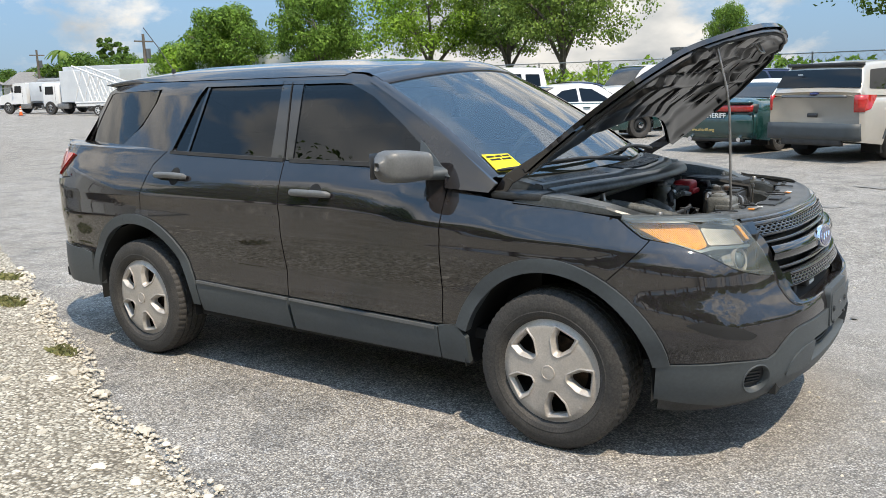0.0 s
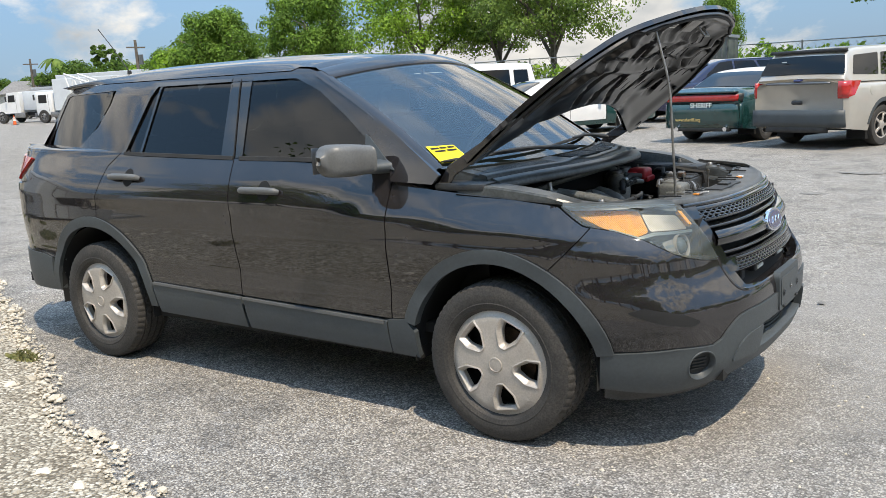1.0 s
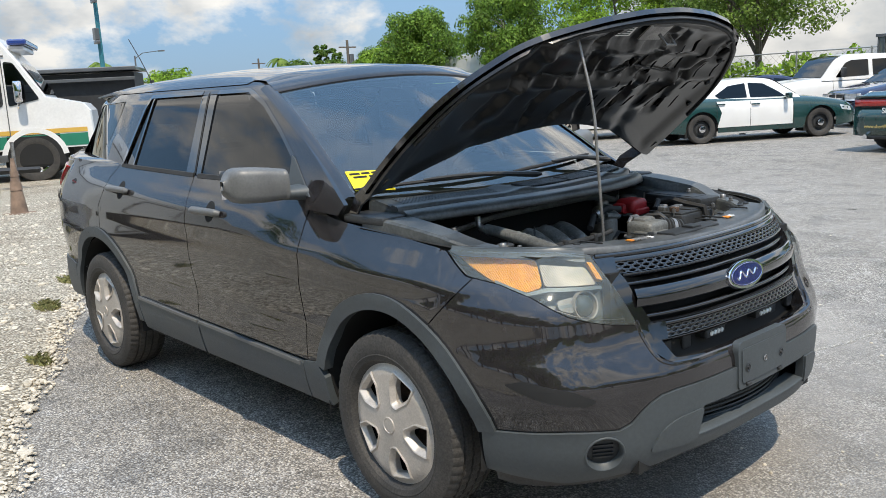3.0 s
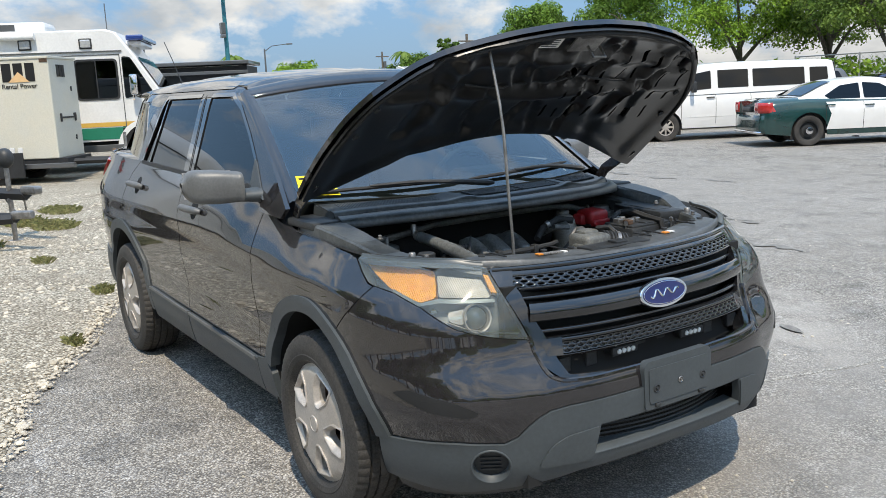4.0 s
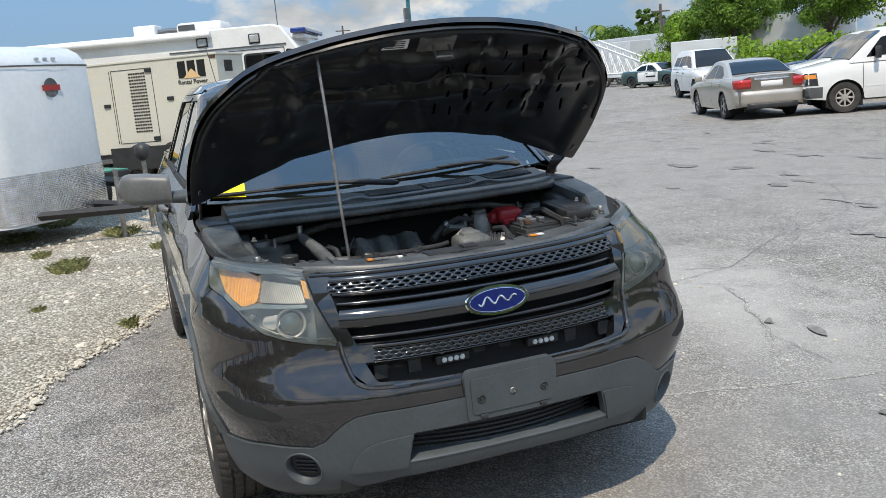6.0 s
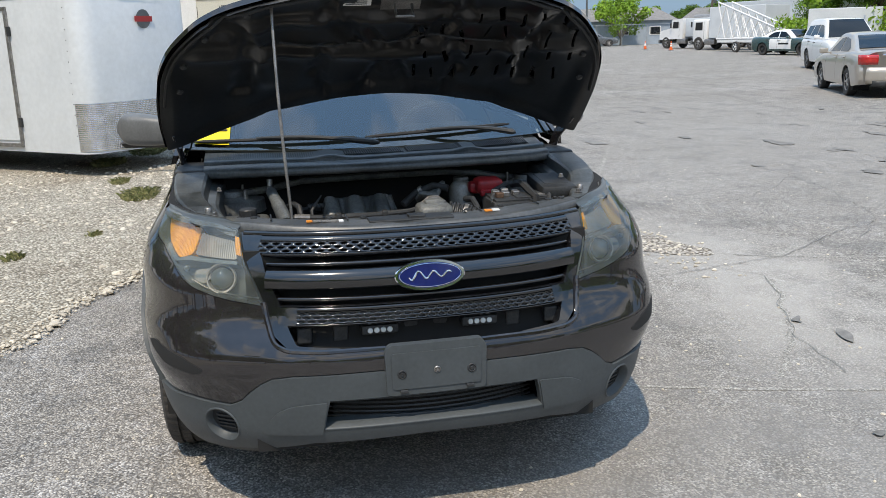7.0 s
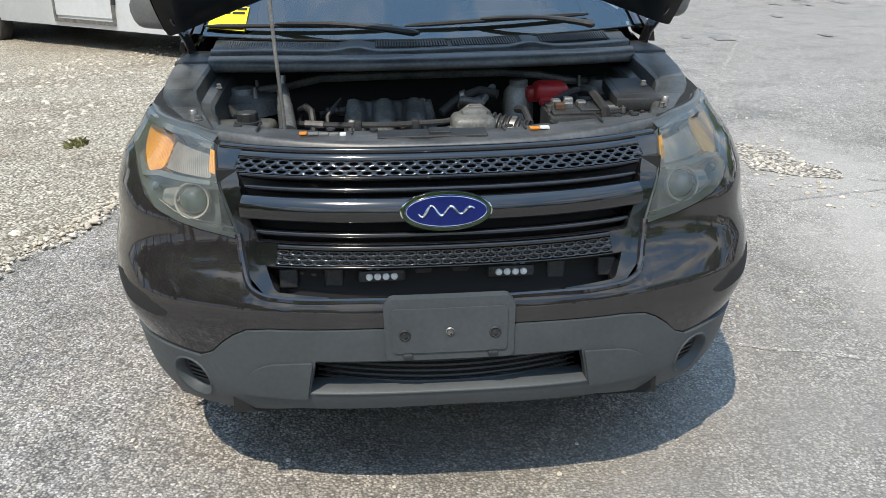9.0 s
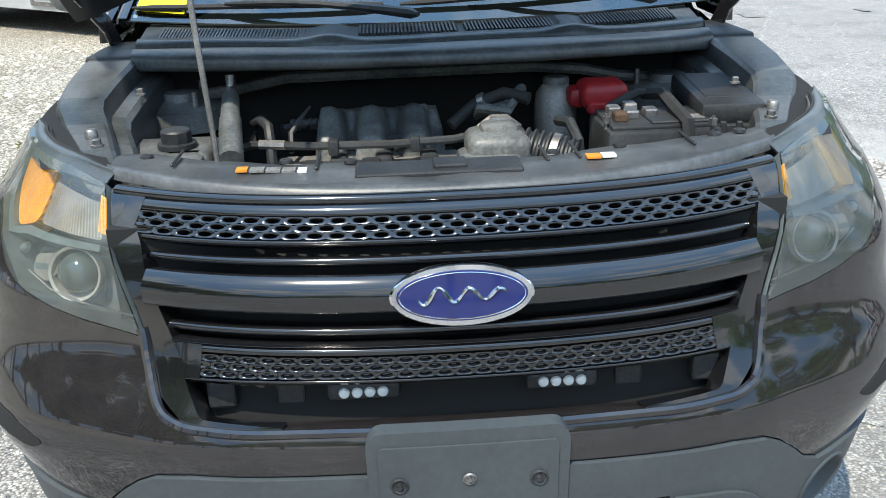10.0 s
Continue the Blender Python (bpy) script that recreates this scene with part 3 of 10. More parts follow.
    sheet("belt_trim", [(-1.65, 1.24), (-2.60, 1.262), (-2.60, 1.280), (-1.65, 1.259)], cabin(s, -0.006), M_RUBBER, rd, thick=0.02, flip=fl)
    qw = rounded([(-3.17, 1.288), (-3.715, 1.296), (-3.60, 1.48), (-3.48, 1.628), (-2.85, 1.642), (-2.87, 1.56), (-2.98, 1.42)], [0.08, 0.01, 0.1, 0.02, 0.03, 0.1, 0.1])
    sheet("quarter_window", qw, cabin(s, 0.004), M_TINT, car, thick=0.0, label="dark tinted window", flip=fl)
    # mirror sail and black backing of the gaps
    sheet("mirror_sail", [(-0.55, 1.20), (-0.735, 1.235), (-0.755, 1.365), (-0.73, 1.352)], cabin(s, -0.006), M_CLAD, car, thick=0.02, flip=fl)
    sheet("inner_body", [(-0.44, 0.45), (-0.44, 0.34), (-2.35, 0.34), (-2.33, 0.50)] + arch_r(0.52, 15, 165, 12) + [(-3.39, 0.40), (-4.0, 0.40), (-4.0, 1.27), (-3.4, 1.28), (-2.6, 1.26), (-0.6, 1.20), (-0.3, 1.10), (0.25, 1.03), (0.40, 0.95), (0.24, 0.80)] + arch_f(0.51, 60, 168, 10), on(s, 0.018), M_BLACK, car, cell=0.06, thick=0.0, flip=fl)

for s in (-1, 1):
    v = []
    for i in range(25):
        x = lerp(-3.985, -2.56, i / 24)
        zt = lerp(1.295, 1.272, i / 24)
        w0, w1 = body_w(x, zt) - 0.004, glass_w(max(x, -3.72), zt + 0.02) - 0.008
        v += [(x, s * w0, zt - 0.012), (x, s * lerp(w0, w1, 0.3), zt + 0.006), (x, s * lerp(w0, w1, 0.7), zt + 0.014), (x, s * w1, zt + 0.020)]
    from_data("shoulder", v, grid_faces(25, 4) if s > 0 else [g[::-1] for g in grid_faces(25, 4)], M_PAINT, car)
# roof, from the windscreen's head to the tailgate, with its low ribs
nx, ny = 46, 41
rv = []
for i in range(nx):
    for j in range(ny):
        q = lerp(-1, 1, j / (ny - 1))
        xf = -1.02 - 0.115 * q * q
        x = lerp(xf, -3.62 + 0.12 * q * q, i / (nx - 1))
        wmax = 0.668 if x > -1.3 else 0.672 - 0.02 * max(0, -2.4 - x)
        y = q * wmax
        z = roof_z(x, y)
        z = min(z, 9)
        for c in (-0.36, -0.18, 0.0, 0.18, 0.36):
            z += 0.006 * math.exp(-((y - c) / 0.03)**2) * sstep(-1.35, -1.6, x) * sstep(-3.4, -3.1, x)
        if abs(q) > 0.999 and x < -1.3:
            y, z = math.copysign(glass_w(x, 1.688) + 0.005, q), 1.688 - 0.03 * sstep(-3.0, -3.6, x)
        if i == 0:
            p = wind(1.0, q)
            rv.append((p.x, p.y, p.z + 0.004))
        else:
            rv.append((x, y, z))
from_data("roof", rv, [f[::-1] for f in grid_faces(nx, ny)], M_PAINT, car)
# tailgate and its glass, closing the back
for nm, z0, z1, mt in (("tailgate", 0.60, 1.28, M_PAINT), ("rear_window", 1.28, 1.69, M_TINT), ("rear_bumper_middle", 0.36, 0.62, M_CLAD)):
    tv = []
    for i in range(8):
        z = lerp(z0, z1, i / 7)
        for j in range(13):
            q = lerp(-1, 1, j / 12)
            w = (body_w(-3.98, z) + 0.02) if z < 1.28 else (glass_w(-3.6, z) - 0.01)
            x = -4.03 + 0.08 * q * q if z < 1.28 else lerp(-4.03 + 0.27 * q**4, -3.60 + 0.10 * q**4, (z - 1.28) / 0.41)
            tv.append((x, q * w, z))
    from_data(nm, tv, grid_faces(8, 13), mt, car)

# windscreen, its black border and the yellow paper behind it
wv = [wind(0.93 * i / 16, lerp(-1, 1, j / 24)) for i in range(17) for j in range(25)]
from_data("windscreen", wv, [g[::-1] for g in grid_faces(17, 25)], M_WIND, car, "glossy windscreen reflecting the sky")


def wind_fn(depth):
    return lambda a, b, off: wind(b, a, depth + off)


sheet("screen_border", [(-1, 0), (1, 0), (1, 0.93), (-1, 0.93)], wind_fn(0.004), M_BLACK, car, cell=0.08, thick=0.0, holes=[rounded([(-0.982, 0.010), (0.982, 0.010), (0.955, 0.885), (-0.955, 0.885)], 0.03)])
paper = sheet("notice", [(-0.968, 0.036), (-0.785, 0.028), (-0.790, 0.158), (-0.958, 0.168)], wind_fn(-0.004), M_YELLOW, None, cell=0.1, thick=0.0)
tagged(paper, "yellow paper notice with black print on the windscreen", "notice")
for k, (a0, a1, b0) in enumerate([(-0.948, -0.898, 0.138), (-0.891, -0.851, 0.138), (-0.843, -0.798, 0.138), (-0.938, -0.873, 0.116), (-0.863, -0.803, 0.116), (-0.953, -0.793, 0.036)]):
    sheet("print_bar", [(a0, b0), (a1, b0), (a1, b0 + 0.013), (a0, b0 + 0.013)], wind_fn(-0.0055), M_DARK, paper, cell=0.2, thick=0.0)

rfv = [wind(k, lerp(-1, 1, j / 24), -d) for k, d in ((0.905, 0.0), (0.907, 0.007), (0.94, 0.010), (0.975, 0.011), (1.0, 0.010), (1.03, 0.004)) for j in range(25)]
from_data("roof_front_panel", rfv, [g[::-1] for g in grid_faces(6, 25)], M_PAINT, car)
# a band of paint between windscreen and roof edge on each side
for s in (-1, 1):
    pv = []
    for i in range(13):
        k = i / 12
        a = wind(k, s * 0.985)
        b = wind(k, s * 1.0) + Vector((-0.02, s * 0.035, -0.012))
        pv += [a + Vector((0.004, 0, 0.006)), (a + b) / 2 + Vector((0.006, s * 0.004, 0.012)), b]
    from_data("pillar_trim", pv, grid_faces(13, 3) if s < 0 else [f[::-1] for f in grid_faces(13, 3)], M_PAINT, car)

# ---- the nose: bumper, cladding, lamps, grille ----
def zr(rise):
    """Height of a grille line: it climbs towards the lamps."""
    return lambda u: rise * min(1.0, ((1.5 - u) / 0.55))**2


LAMP_LOW = [(0.40, 0.988), (0.43, 0.981), (0.52, 0.966), (0.62, 0.93), (0.728, 0.866), (0.79, 0.842), (0.85, 0.824), (0.952, 0.807)]
CLAD_TOP = [(1.5, 0.597), (1.335, 0.597), (1.06, 0.594), (1.0, 0.585), (0.965, 0.565), (0.932, 0.537), (0.90, 0.503), (0.863, 0.485), (0.80, 0.488), (0.717, 0.493), (0.60, 0.484), (0.455, 0.471)]
OPEN = [(0.952, 0.807), (0.960, 0.775), (0.985, 0.722), (1.005, 0.692), (1.044, 0.675), (1.14, 0.668), (1.5, 0.664)]
M_HAZE = material("hazed_lamp_lining", (0.06, 0.07, 0.075), rough=0.4, var=0.4, scale=14, fine=0.2, color2=(0.13, 0.145, 0.145))
M_PROJ = material("projector_glass", (0.075, 0.09, 0.088), rough=0.08, coat=1.0, var=0.2, scale=20)
for s in (-1, 1):
    fl = s > 0
    sheet("front_bumper", inset(CLAD_TOP[:-1] + arch_f(0.512, 13.4, 60, 8) + [(0.262, 0.806)] + LAMP_LOW[1:] + OPEN[1:], 0.0008), on(s), M_PAINT, car, cell=0.03, flip=fl)
    bm = bmesh.new()
    tube(bm, [skin(u_, z_, 0.004, s) for u_, z_ in rounded([(0.93, 0.86)] + OPEN + [(1.5, 0.5)], 0.03, 4)[5:-5]], 0.0095, 8)
    part("bumper_lip", bm, M_PAINT, car, smooth=True)
    # a dark patch painting the reflection and shade of the bumper's scooped corner
    sheet("bumper_dark_patch", rounded([(0.54, 0.655), (0.60, 0.672), (0.73, 0.640), (0.80, 0.600), (0.77, 0.585), (0.66, 0.605), (0.58, 0.635)], 0.014), on(s, -0.0016), M_DARK, car, thick=0.003, flip=fl)
    outer = [(p, q - 0.003) for p, q in CLAD_TOP] + [(0.452, 0.31), (0.70, 0.285), (0.95, 0.315), (1.10, 0.345), (1.5, 0.352), (1.5, 0.402), (1.142, 0.402), (1.165, 0.505), (1.5, 0.505)]
    fogh = arc(0.821, 0.401, 0.055, 0, 360, 24, 0.060)[:-1]
    sheet("bumper_cladding", outer, on(s, -0.008), M_CLAD, car, cell=0.025, thick=0.03, flip=fl, holes=[fogh])
    sheet("cladding_inset", rounded([(1.159, 0.501), (1.049, 0.49), (0.995, 0.458), (0.958, 0.386), (1.135, 0.385)], [0.01, 0.05, 0.05, 0.02, 0.01]), on(s, -0.015), M_CLAD, car, cell=0.03, thick=0.010, flip=fl)
    # fog lamp blank in its round hole
    sheet("fog_lamp_blank", arc(0.821, 0.401, 0.062, 0, 360, 20, 0.068)[:-1], on(s, 0.020), M_BLACK, car, cell=0.02, thick=0.0, flip=fl)
    for z in (0.372, 0.388, 0.404, 0.420):
        sheet("blank_bar", [(0.790, z), (0.852, z), (0.852, z + 0.006), (0.790, z + 0.006)], on(s, 0.014), M_BLACK, car, cell=0.02, thick=0.008, flip=fl)
    for k in range(4):
        z0 = 0.363 + 0.024 * k
        sheet("blank_rib", [(0.776, z0), (0.866, z0), (0.866, z0 + 0.006), (0.776, z0 + 0.006)], on(s, 0.038), M_DUSTY, car, cell=0.05, thick=0.01, flip=fl)
    ring = []
    for i in range(24):
        a = 2 * math.pi * i / 24
        for d, r in ((-0.007, 0.061), (-0.013, 0.058), (-0.010, 0.054), (0.05, 0.051)):
            ring.append(skin(0.821 + r * math.cos(a), 0.401 + r * 1.1 * math.sin(a), d, s))
    fc = [[i * 4 + j, ((i + 1) % 24) * 4 + j, ((i + 1) % 24) * 4 + j + 1, i * 4 + j + 1] for i in range(24) for j in range(3)]
    from_data("fog_lamp_bezel", ring, fc, M_CLAD, car)
    # air dam under the corners
    sheet("air_dam", [(0.47, 0.33), (1.02, 0.345), (0.99, 0.305), (0.90, 0.262), (0.55, 0.235), (0.47, 0.24)], on(s, 0.012), M_BLACK, car, thick=0.01, flip=fl)
    # head lamp
    hl = new("head_lamp")
    hl.parent = car
    hl["label"] = "hazed headlamp with an amber corner"
    lamp = [(0.302, 1.060), (0.35, 1.023)] + LAMP_LOW + [(0.928, 0.858), (0.90, 0.912), (0.86, 0.975), (0.815, 1.042), (0.70, 1.056), (0.57, 1.060), (0.45, 1.063), (0.36, 1.064)]
    lamp = rounded(inset(lamp, 0.0015), 0.012, 3)
    sheet("lens", lamp, on(s, -0.002), M_LENS, hl, thick=0.0, flip=fl, label="cloudy clear lens")
    sheet("housing", lamp, on(s, 0.072), M_HAZE, hl, thick=0.0, flip=fl)
    rv2 = []
    for p in lamp:
        rv2 += [skin(*p, 0.001, s), skin(*p, 0.074, s)]
    n = len(lamp)
    from_data("bezel", rv2, [[2 * i, 2 * ((i + 1) % n), 2 * ((i + 1) % n) + 1, 2 * i + 1] for i in range(n)], M_LAMPDARK, hl)
    sheet("amber_reflector", rounded([(0.335, 1.055), (0.45, 1.056), (0.632, 1.046), (0.655, 0.969), (0.604, 0.955), (0.478, 0.989)], 0.012), on(s, 0.024), M_AMBER, hl, thick=0.035, flip=fl, label="amber corner reflector")
    sheet("clear_reflector", rounded([(0.642, 1.034), (0.800, 1.016), (0.834, 0.962), (0.662, 0.971)], 0.010), on(s, 0.026), M_LAMPIN, hl, thick=0.035, flip=fl, label="silver upper reflector")
    sheet("amber_edge", [(0.832, 0.972), (0.852, 0.968), (0.822, 1.022), (0.804, 1.026)], on(s, 0.010), M_AMBER, hl, thick=0.02, flip=fl)
    sheet("lamp_divider", rounded([(0.50, 0.984), (0.61, 0.950), (0.665, 0.962), (0.845, 0.953), (0.848, 0.942), (0.67, 0.950), (0.60, 0.938), (0.50, 0.972)], 0.004), on(s, 0.014), M_LAMPDARK, hl, thick=0.055, flip=fl)
    c = skin(0.795, 0.905, 0.045, s)
    nrm = (skin(0.795, 0.905, 0.0, s) - c).normalized()
    fwd = (nrm + Vector((1.0, 0, 0.0))).normalized()
    mm = Matrix.Translation(c) @ fwd.to_track_quat('Z', 'Y').to_matrix().to_4x4()
    bm = bmesh.new()
    lathe(bm, [(0.052, 0.000), (0.050, 0.014), (0.045, 0.012), (0.041, -0.012)], 28, mm)
    part("projector_ring", bm, M_COVER, hl, smooth=True)
    bm = bmesh.new()
    rr = lathe(bm, [(0.041, -0.012), (0.038, 0.004), (0.031, 0.016), (0.017, 0.024), (0.004, 0.027)], 28, mm)
    bm.faces.new(rr[-1])
    part("projector_lens", bm, M_PROJ, hl, smooth=True)
    # shroud beside the projector, round pilot lamp, thin trim line under it
    sheet("projector_shroud", rounded([(0.700, 0.925), (0.752, 0.935), (0.770, 0.905), (0.752, 0.880), (0.712, 0.895)], 0.010), on(s, 0.030), M_LAMPIN, hl, thick=0.030, flip=fl)
    sheet("shroud_slot", rounded([(0.708, 0.912), (0.750, 0.914), (0.752, 0.904), (0.712, 0.903)], 0.003), on(s, 0.0285), M_LAMPDARK, hl, thick=0.0, flip=fl)
    pc = skin(0.655, 0.928, 0.035, s)
    bm = bmesh.new()
    rr = lathe(bm, [(0.013, 0.0), (0.012, 0.006), (0.007, 0.011), (0.002, 0.0125)], 16, Matrix.Translation(pc) @ (skin(0.655, 0.928, 0.0, s) - pc).to_track_quat('Z', 'Y').to_matrix().to_4x4())
    bm.faces.new(rr[-1])
    part("pilot_lamp", bm, M_PROJ, hl, smooth=True)
    bm = bmesh.new()
    tube(bm, [skin(u_, z_ + 0.012, 0.03, s) for u_, z_ in ((0.70, 0.884), (0.76, 0.856), (0.82, 0.836), (0.88, 0.824), (0.925, 0.82))], 0.0022, 5)
    part("trim_line", bm, M_LAMPIN, hl, smooth=True)

# grille: a near-black back painting the shade behind, bars, two perforated bands
def strip(name, u0, zt, zb, d0, d1, mt, rt, rb, n=44, curved=0.0, label=""):
    """A bar across the nose between heights zt and zb (at its middle), from depth d0 to d1."""
    v = []
    m = 2 * n + 1
    for i in range(m):
        uu = lerp(u0, 1.5, min(1, i / n)) if i <= n else lerp(1.5, u0, (i - n) / n)
        s = -1 if i <= n else 1
        t, b = zt + zr(rt)(uu), zb + zr(rb)(uu)
        mid = (t + b) / 2
        for z, d in ((t, d1), (t, d0 + 0.004), (t - 0.004, d0), (mid, d0 - curved), (b + 0.004, d0), (b, d0 + 0.004), (b, d1)):
            v.append(skin(uu, z, d, s))
    return from_data(name, v, grid_faces(m, 7), mt, car, label)


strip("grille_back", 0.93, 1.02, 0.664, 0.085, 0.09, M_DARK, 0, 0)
strip("grille_top_bar", 0.835, 1.043, 1.030, 0.0, 0.05, M_GLOSSB, 0, 0, label="glossy black top bar")
strip("grille_frame_bar", 0.925, 0.979, 0.970, 0.006, 0.05, M_GLOSSB, 0, 0)
for s in (-1, 1):
    sheet("band_end", [(0.872, 0.977), (0.9055, 0.977), (0.9055, 1.031), (0.855, 1.031)], on(s, 0.0055), M_GLOSSB, car, cell=0.03, thick=0.03, flip=s > 0)
    sheet("band_end", [(1.005, 0.751), (1.0585, 0.751), (1.0585, 0.806), (0.985, 0.806)], on(s, 0.0055), M_GLOSSB, car, cell=0.03, thick=0.03, flip=s > 0)
strip("band_shoulder", 0.905, 1.031, 1.011, 0.006, 0.03, M_GLOSSB, 0, 0)
strip("band_shoulder", 1.058, 0.806, 0.791, 0.006, 0.03, M_GLOSSB, 0, 0)
strip("grille_slat", 0.94, 0.955, 0.941, 0.022, 0.07, M_GLOSSB, 0, 0)
strip("grille_main_bar", 0.953, 0.925, 0.864, -0.002, 0.06, M_GLOSSB, 0, 0, curved=0.010)
strip("grille_slat", 0.985, 0.838, 0.824, 0.016, 0.07, M_GLOSSB, 0, 0)
strip("grille_lower_lip", 1.0, 0.812, 0.805, 0.004, 0.05, M_GLOSSB, 0, 0)
strip("grille_bottom_bar", 1.03, 0.753, 0.745, 0.006, 0.05, M_GLOSSB, 0, 0)
strip("bumper_ledge", 1.02, 0.672, 0.664, 0.0, 0.09, M_PAINT, 0, 0)


def perforated(name, u0, zt, zb, rows, cols, d, deep):
    """A glossy band across the whole nose with staggered rows of flat oval holes."""
    v, f = [], []
    hh = (zt - zb) / rows
    du = 2 * (1.5 - u0) / cols

    def at(c, z, dd):
        c = max(0.0, min(2 * (1.5 - u0), c))
        if c <= 1.5 - u0:
            return skin(u0 + c, z, d + dd, -1)
        return skin(2 * 1.5 - u0 - c, z, d + dd, 1)
    nn = 16
    for r in range(rows):
        for k in range(cols + (r % 2)):
            uc = du * (k + (0.0 if r % 2 else 0.5))
            zc = zt - hh * (r + 0.5)
            rim_only = r % 2 and k in (0, cols)
            base = len(v)
            for i in range(nn):
                a = 2 * math.pi * (i + 0.5) / nn
                ca, sa = math.cos(a), math.sin(a)
                m = max(abs(ca), abs(sa))
                sc = 0.02 if rim_only else 1.0
                for x, z, dd in ((ca / m * 0.5 * du, sa / m * 0.5 * hh, 0.0), (ca * 0.345 * du * sc, sa * 0.36 * hh * sc, 0.0), (ca * 0.335 * du * sc, sa * 0.345 * hh * sc, 0.0004), (ca * 0.295 * du * sc, sa * 0.275 * hh * sc, 0.003), (ca * 0.285 * du * sc, sa * 0.26 * hh * sc, deep)):
                    v.append(at(uc + x, zc + z, dd))
            for i in range(nn):
                j = (i + 1) % nn
                for q in range(4):
                    f.append([base + i * 5 + q, base + j * 5 + q, base + j * 5 + q + 1, base + i * 5 + q + 1])
            if deep < 0.01:
                f.append([base + i * 5 + 4 for i in range(nn)])
    return from_data(name, v, f, M_GLOSSB, car, "glossy black band with rows of oval holes", smooth=True)


for u0, zt, zb, rows, cols, deep in ((0.905, 1.011, 0.978, 3, 30, 0.024), (1.058, 0.791, 0.755, 3, 27, 0.0095)):
    perforated("perforated_band", u0, zt, zb, rows, cols, 0.006, deep)["kind"] = "stuff"
for s in (-1, 1):
    fl = s > 0
    sheet("grille_end", rounded([(0.822, 1.040), (0.865, 0.972), (0.903, 0.912), (0.932, 0.858), (0.956, 0.806), (0.990, 0.724), (1.046, 0.681), (1.20, 0.672), (1.20, 0.678), (1.07, 0.690), (1.035, 0.745), (1.0, 0.82), (0.955, 0.90), (0.93, 0.96), (0.90, 0.995), (0.875, 1.031)], 0.012), on(s, 0.006), M_GLOSSB, car, cell=0.03, thick=0.05, flip=fl)

# oval badge: a plain emblem of its colours
bt = pose(0.926, 0, 0.893, 0, 78, 0)


def oval(name, ry, rz, h, mt, parent, label=""):
    bm = bmesh.new()
    rings = []
    for f, d in ((1.0, -0.014), (1.0, h - 0.003), (0.97, h), (0.0, h)):
        if f == 0:
            break
        rings.append([bm.verts.new(bt @ Vector((f * rz * math.sin(2 * math.pi * k / 40), f * ry * math.cos(2 * math.pi * k / 40), d))) for k in range(40)])
    for a, b in zip(rings, rings[1:]):
        for k in range(40):
            bm.faces.new((a[k], a[(k + 1) % 40], b[(k + 1) % 40], b[k]))
    bm.faces.new(rings[-1][::-1])
    bmesh.ops.recalc_face_normals(bm, faces=bm.faces)
    return part(name, bm, mt, parent, label, smooth=True)


badge = oval("emblem", 0.119, 0.052, 0.004, M_CHROME, car, "blue oval emblem with a silver rim")
oval("emblem_face", 0.109, 0.043, 0.006, M_BLUE, badge)
bm = bmesh.new()
tube(bm, [bt @ Vector((-0.002 + 0.015 * math.sin(i * 0.30 + 0.4) * (1 - 0.5 * i / 60), -0.072 + 0.0024 * i, 0.007)) for i in range(61)], [0.0022 + 0.0016 * abs(math.sin(i * 0.21)) for i in range(61)], 6)
part("emblem_stroke", bm, M_CHROME, badge, smooth=True)
bm = bmesh.new()
tube(bm, [bt @ Vector((0.0385 * math.sin(2 * math.pi * k / 48), 0.1035 * math.cos(2 * math.pi * k / 48), 0.006)) for k in range(48)], 0.0011, 5, closed=True)
part("emblem_line", bm, M_CHROME, badge, smooth=True)

# number plate holder with its screws
holder = new("plate_holder")
holder.parent = car
holder["label"] = "empty grey plastic number plate holder"
bm = bmesh.new()
hv, hf = patch(rounded([(-0.168, 0.508), (0.168, 0.508), (0.172, 0.66), (0.155, 0.682), (-0.155, 0.682), (-0.172, 0.66)], 0.018), lambda a, b, off: Vector((1.002 - 0.10 * a * a - off - 0.015 * (b - 0.5), a, b)), 0.04, 0.03)
from_data("plate", hv, hf, M_CLAD, holder)
hv, hf = patch(rounded([(-0.150, 0.53), (0.150, 0.53), (0.152, 0.655), (-0.152, 0.655)], 0.012), lambda a, b, off: Vector((1.006 - 0.10 * a * a - off - 0.015 * (b - 0.5), a, b)), 0.04, 0.004)
from_data("plate_face", hv, hf, M_CLAD, holder)
for yy, zz, r in ((-0.118, 0.583, 0.016), (0.118, 0.583, 0.016), (0.0, 0.59, 0.012)):
    bm = bmesh.new()
    rr = lathe(bm, [(r, 0.003), (r * 0.8, 0.005), (r * 0.62, 0.002), (r * 0.35, 0.002), (r * 0.3, 0.008)], 16, pose(1.004 - 0.1 * yy * yy, yy, zz, 0, 90, 0))
    bm.faces.new(rr[-1])
    part("screw", bm, M_BLACK if yy else M_STEEL, holder, smooth=True)
for yy in (-0.112, 0.112):
    bm = bmesh.new()
    box(bm, 1.004, yy, 0.522, 0.012, 0.026, 0.012, None, 0.003)
    part("clip", bm, M_BLACK, holder)
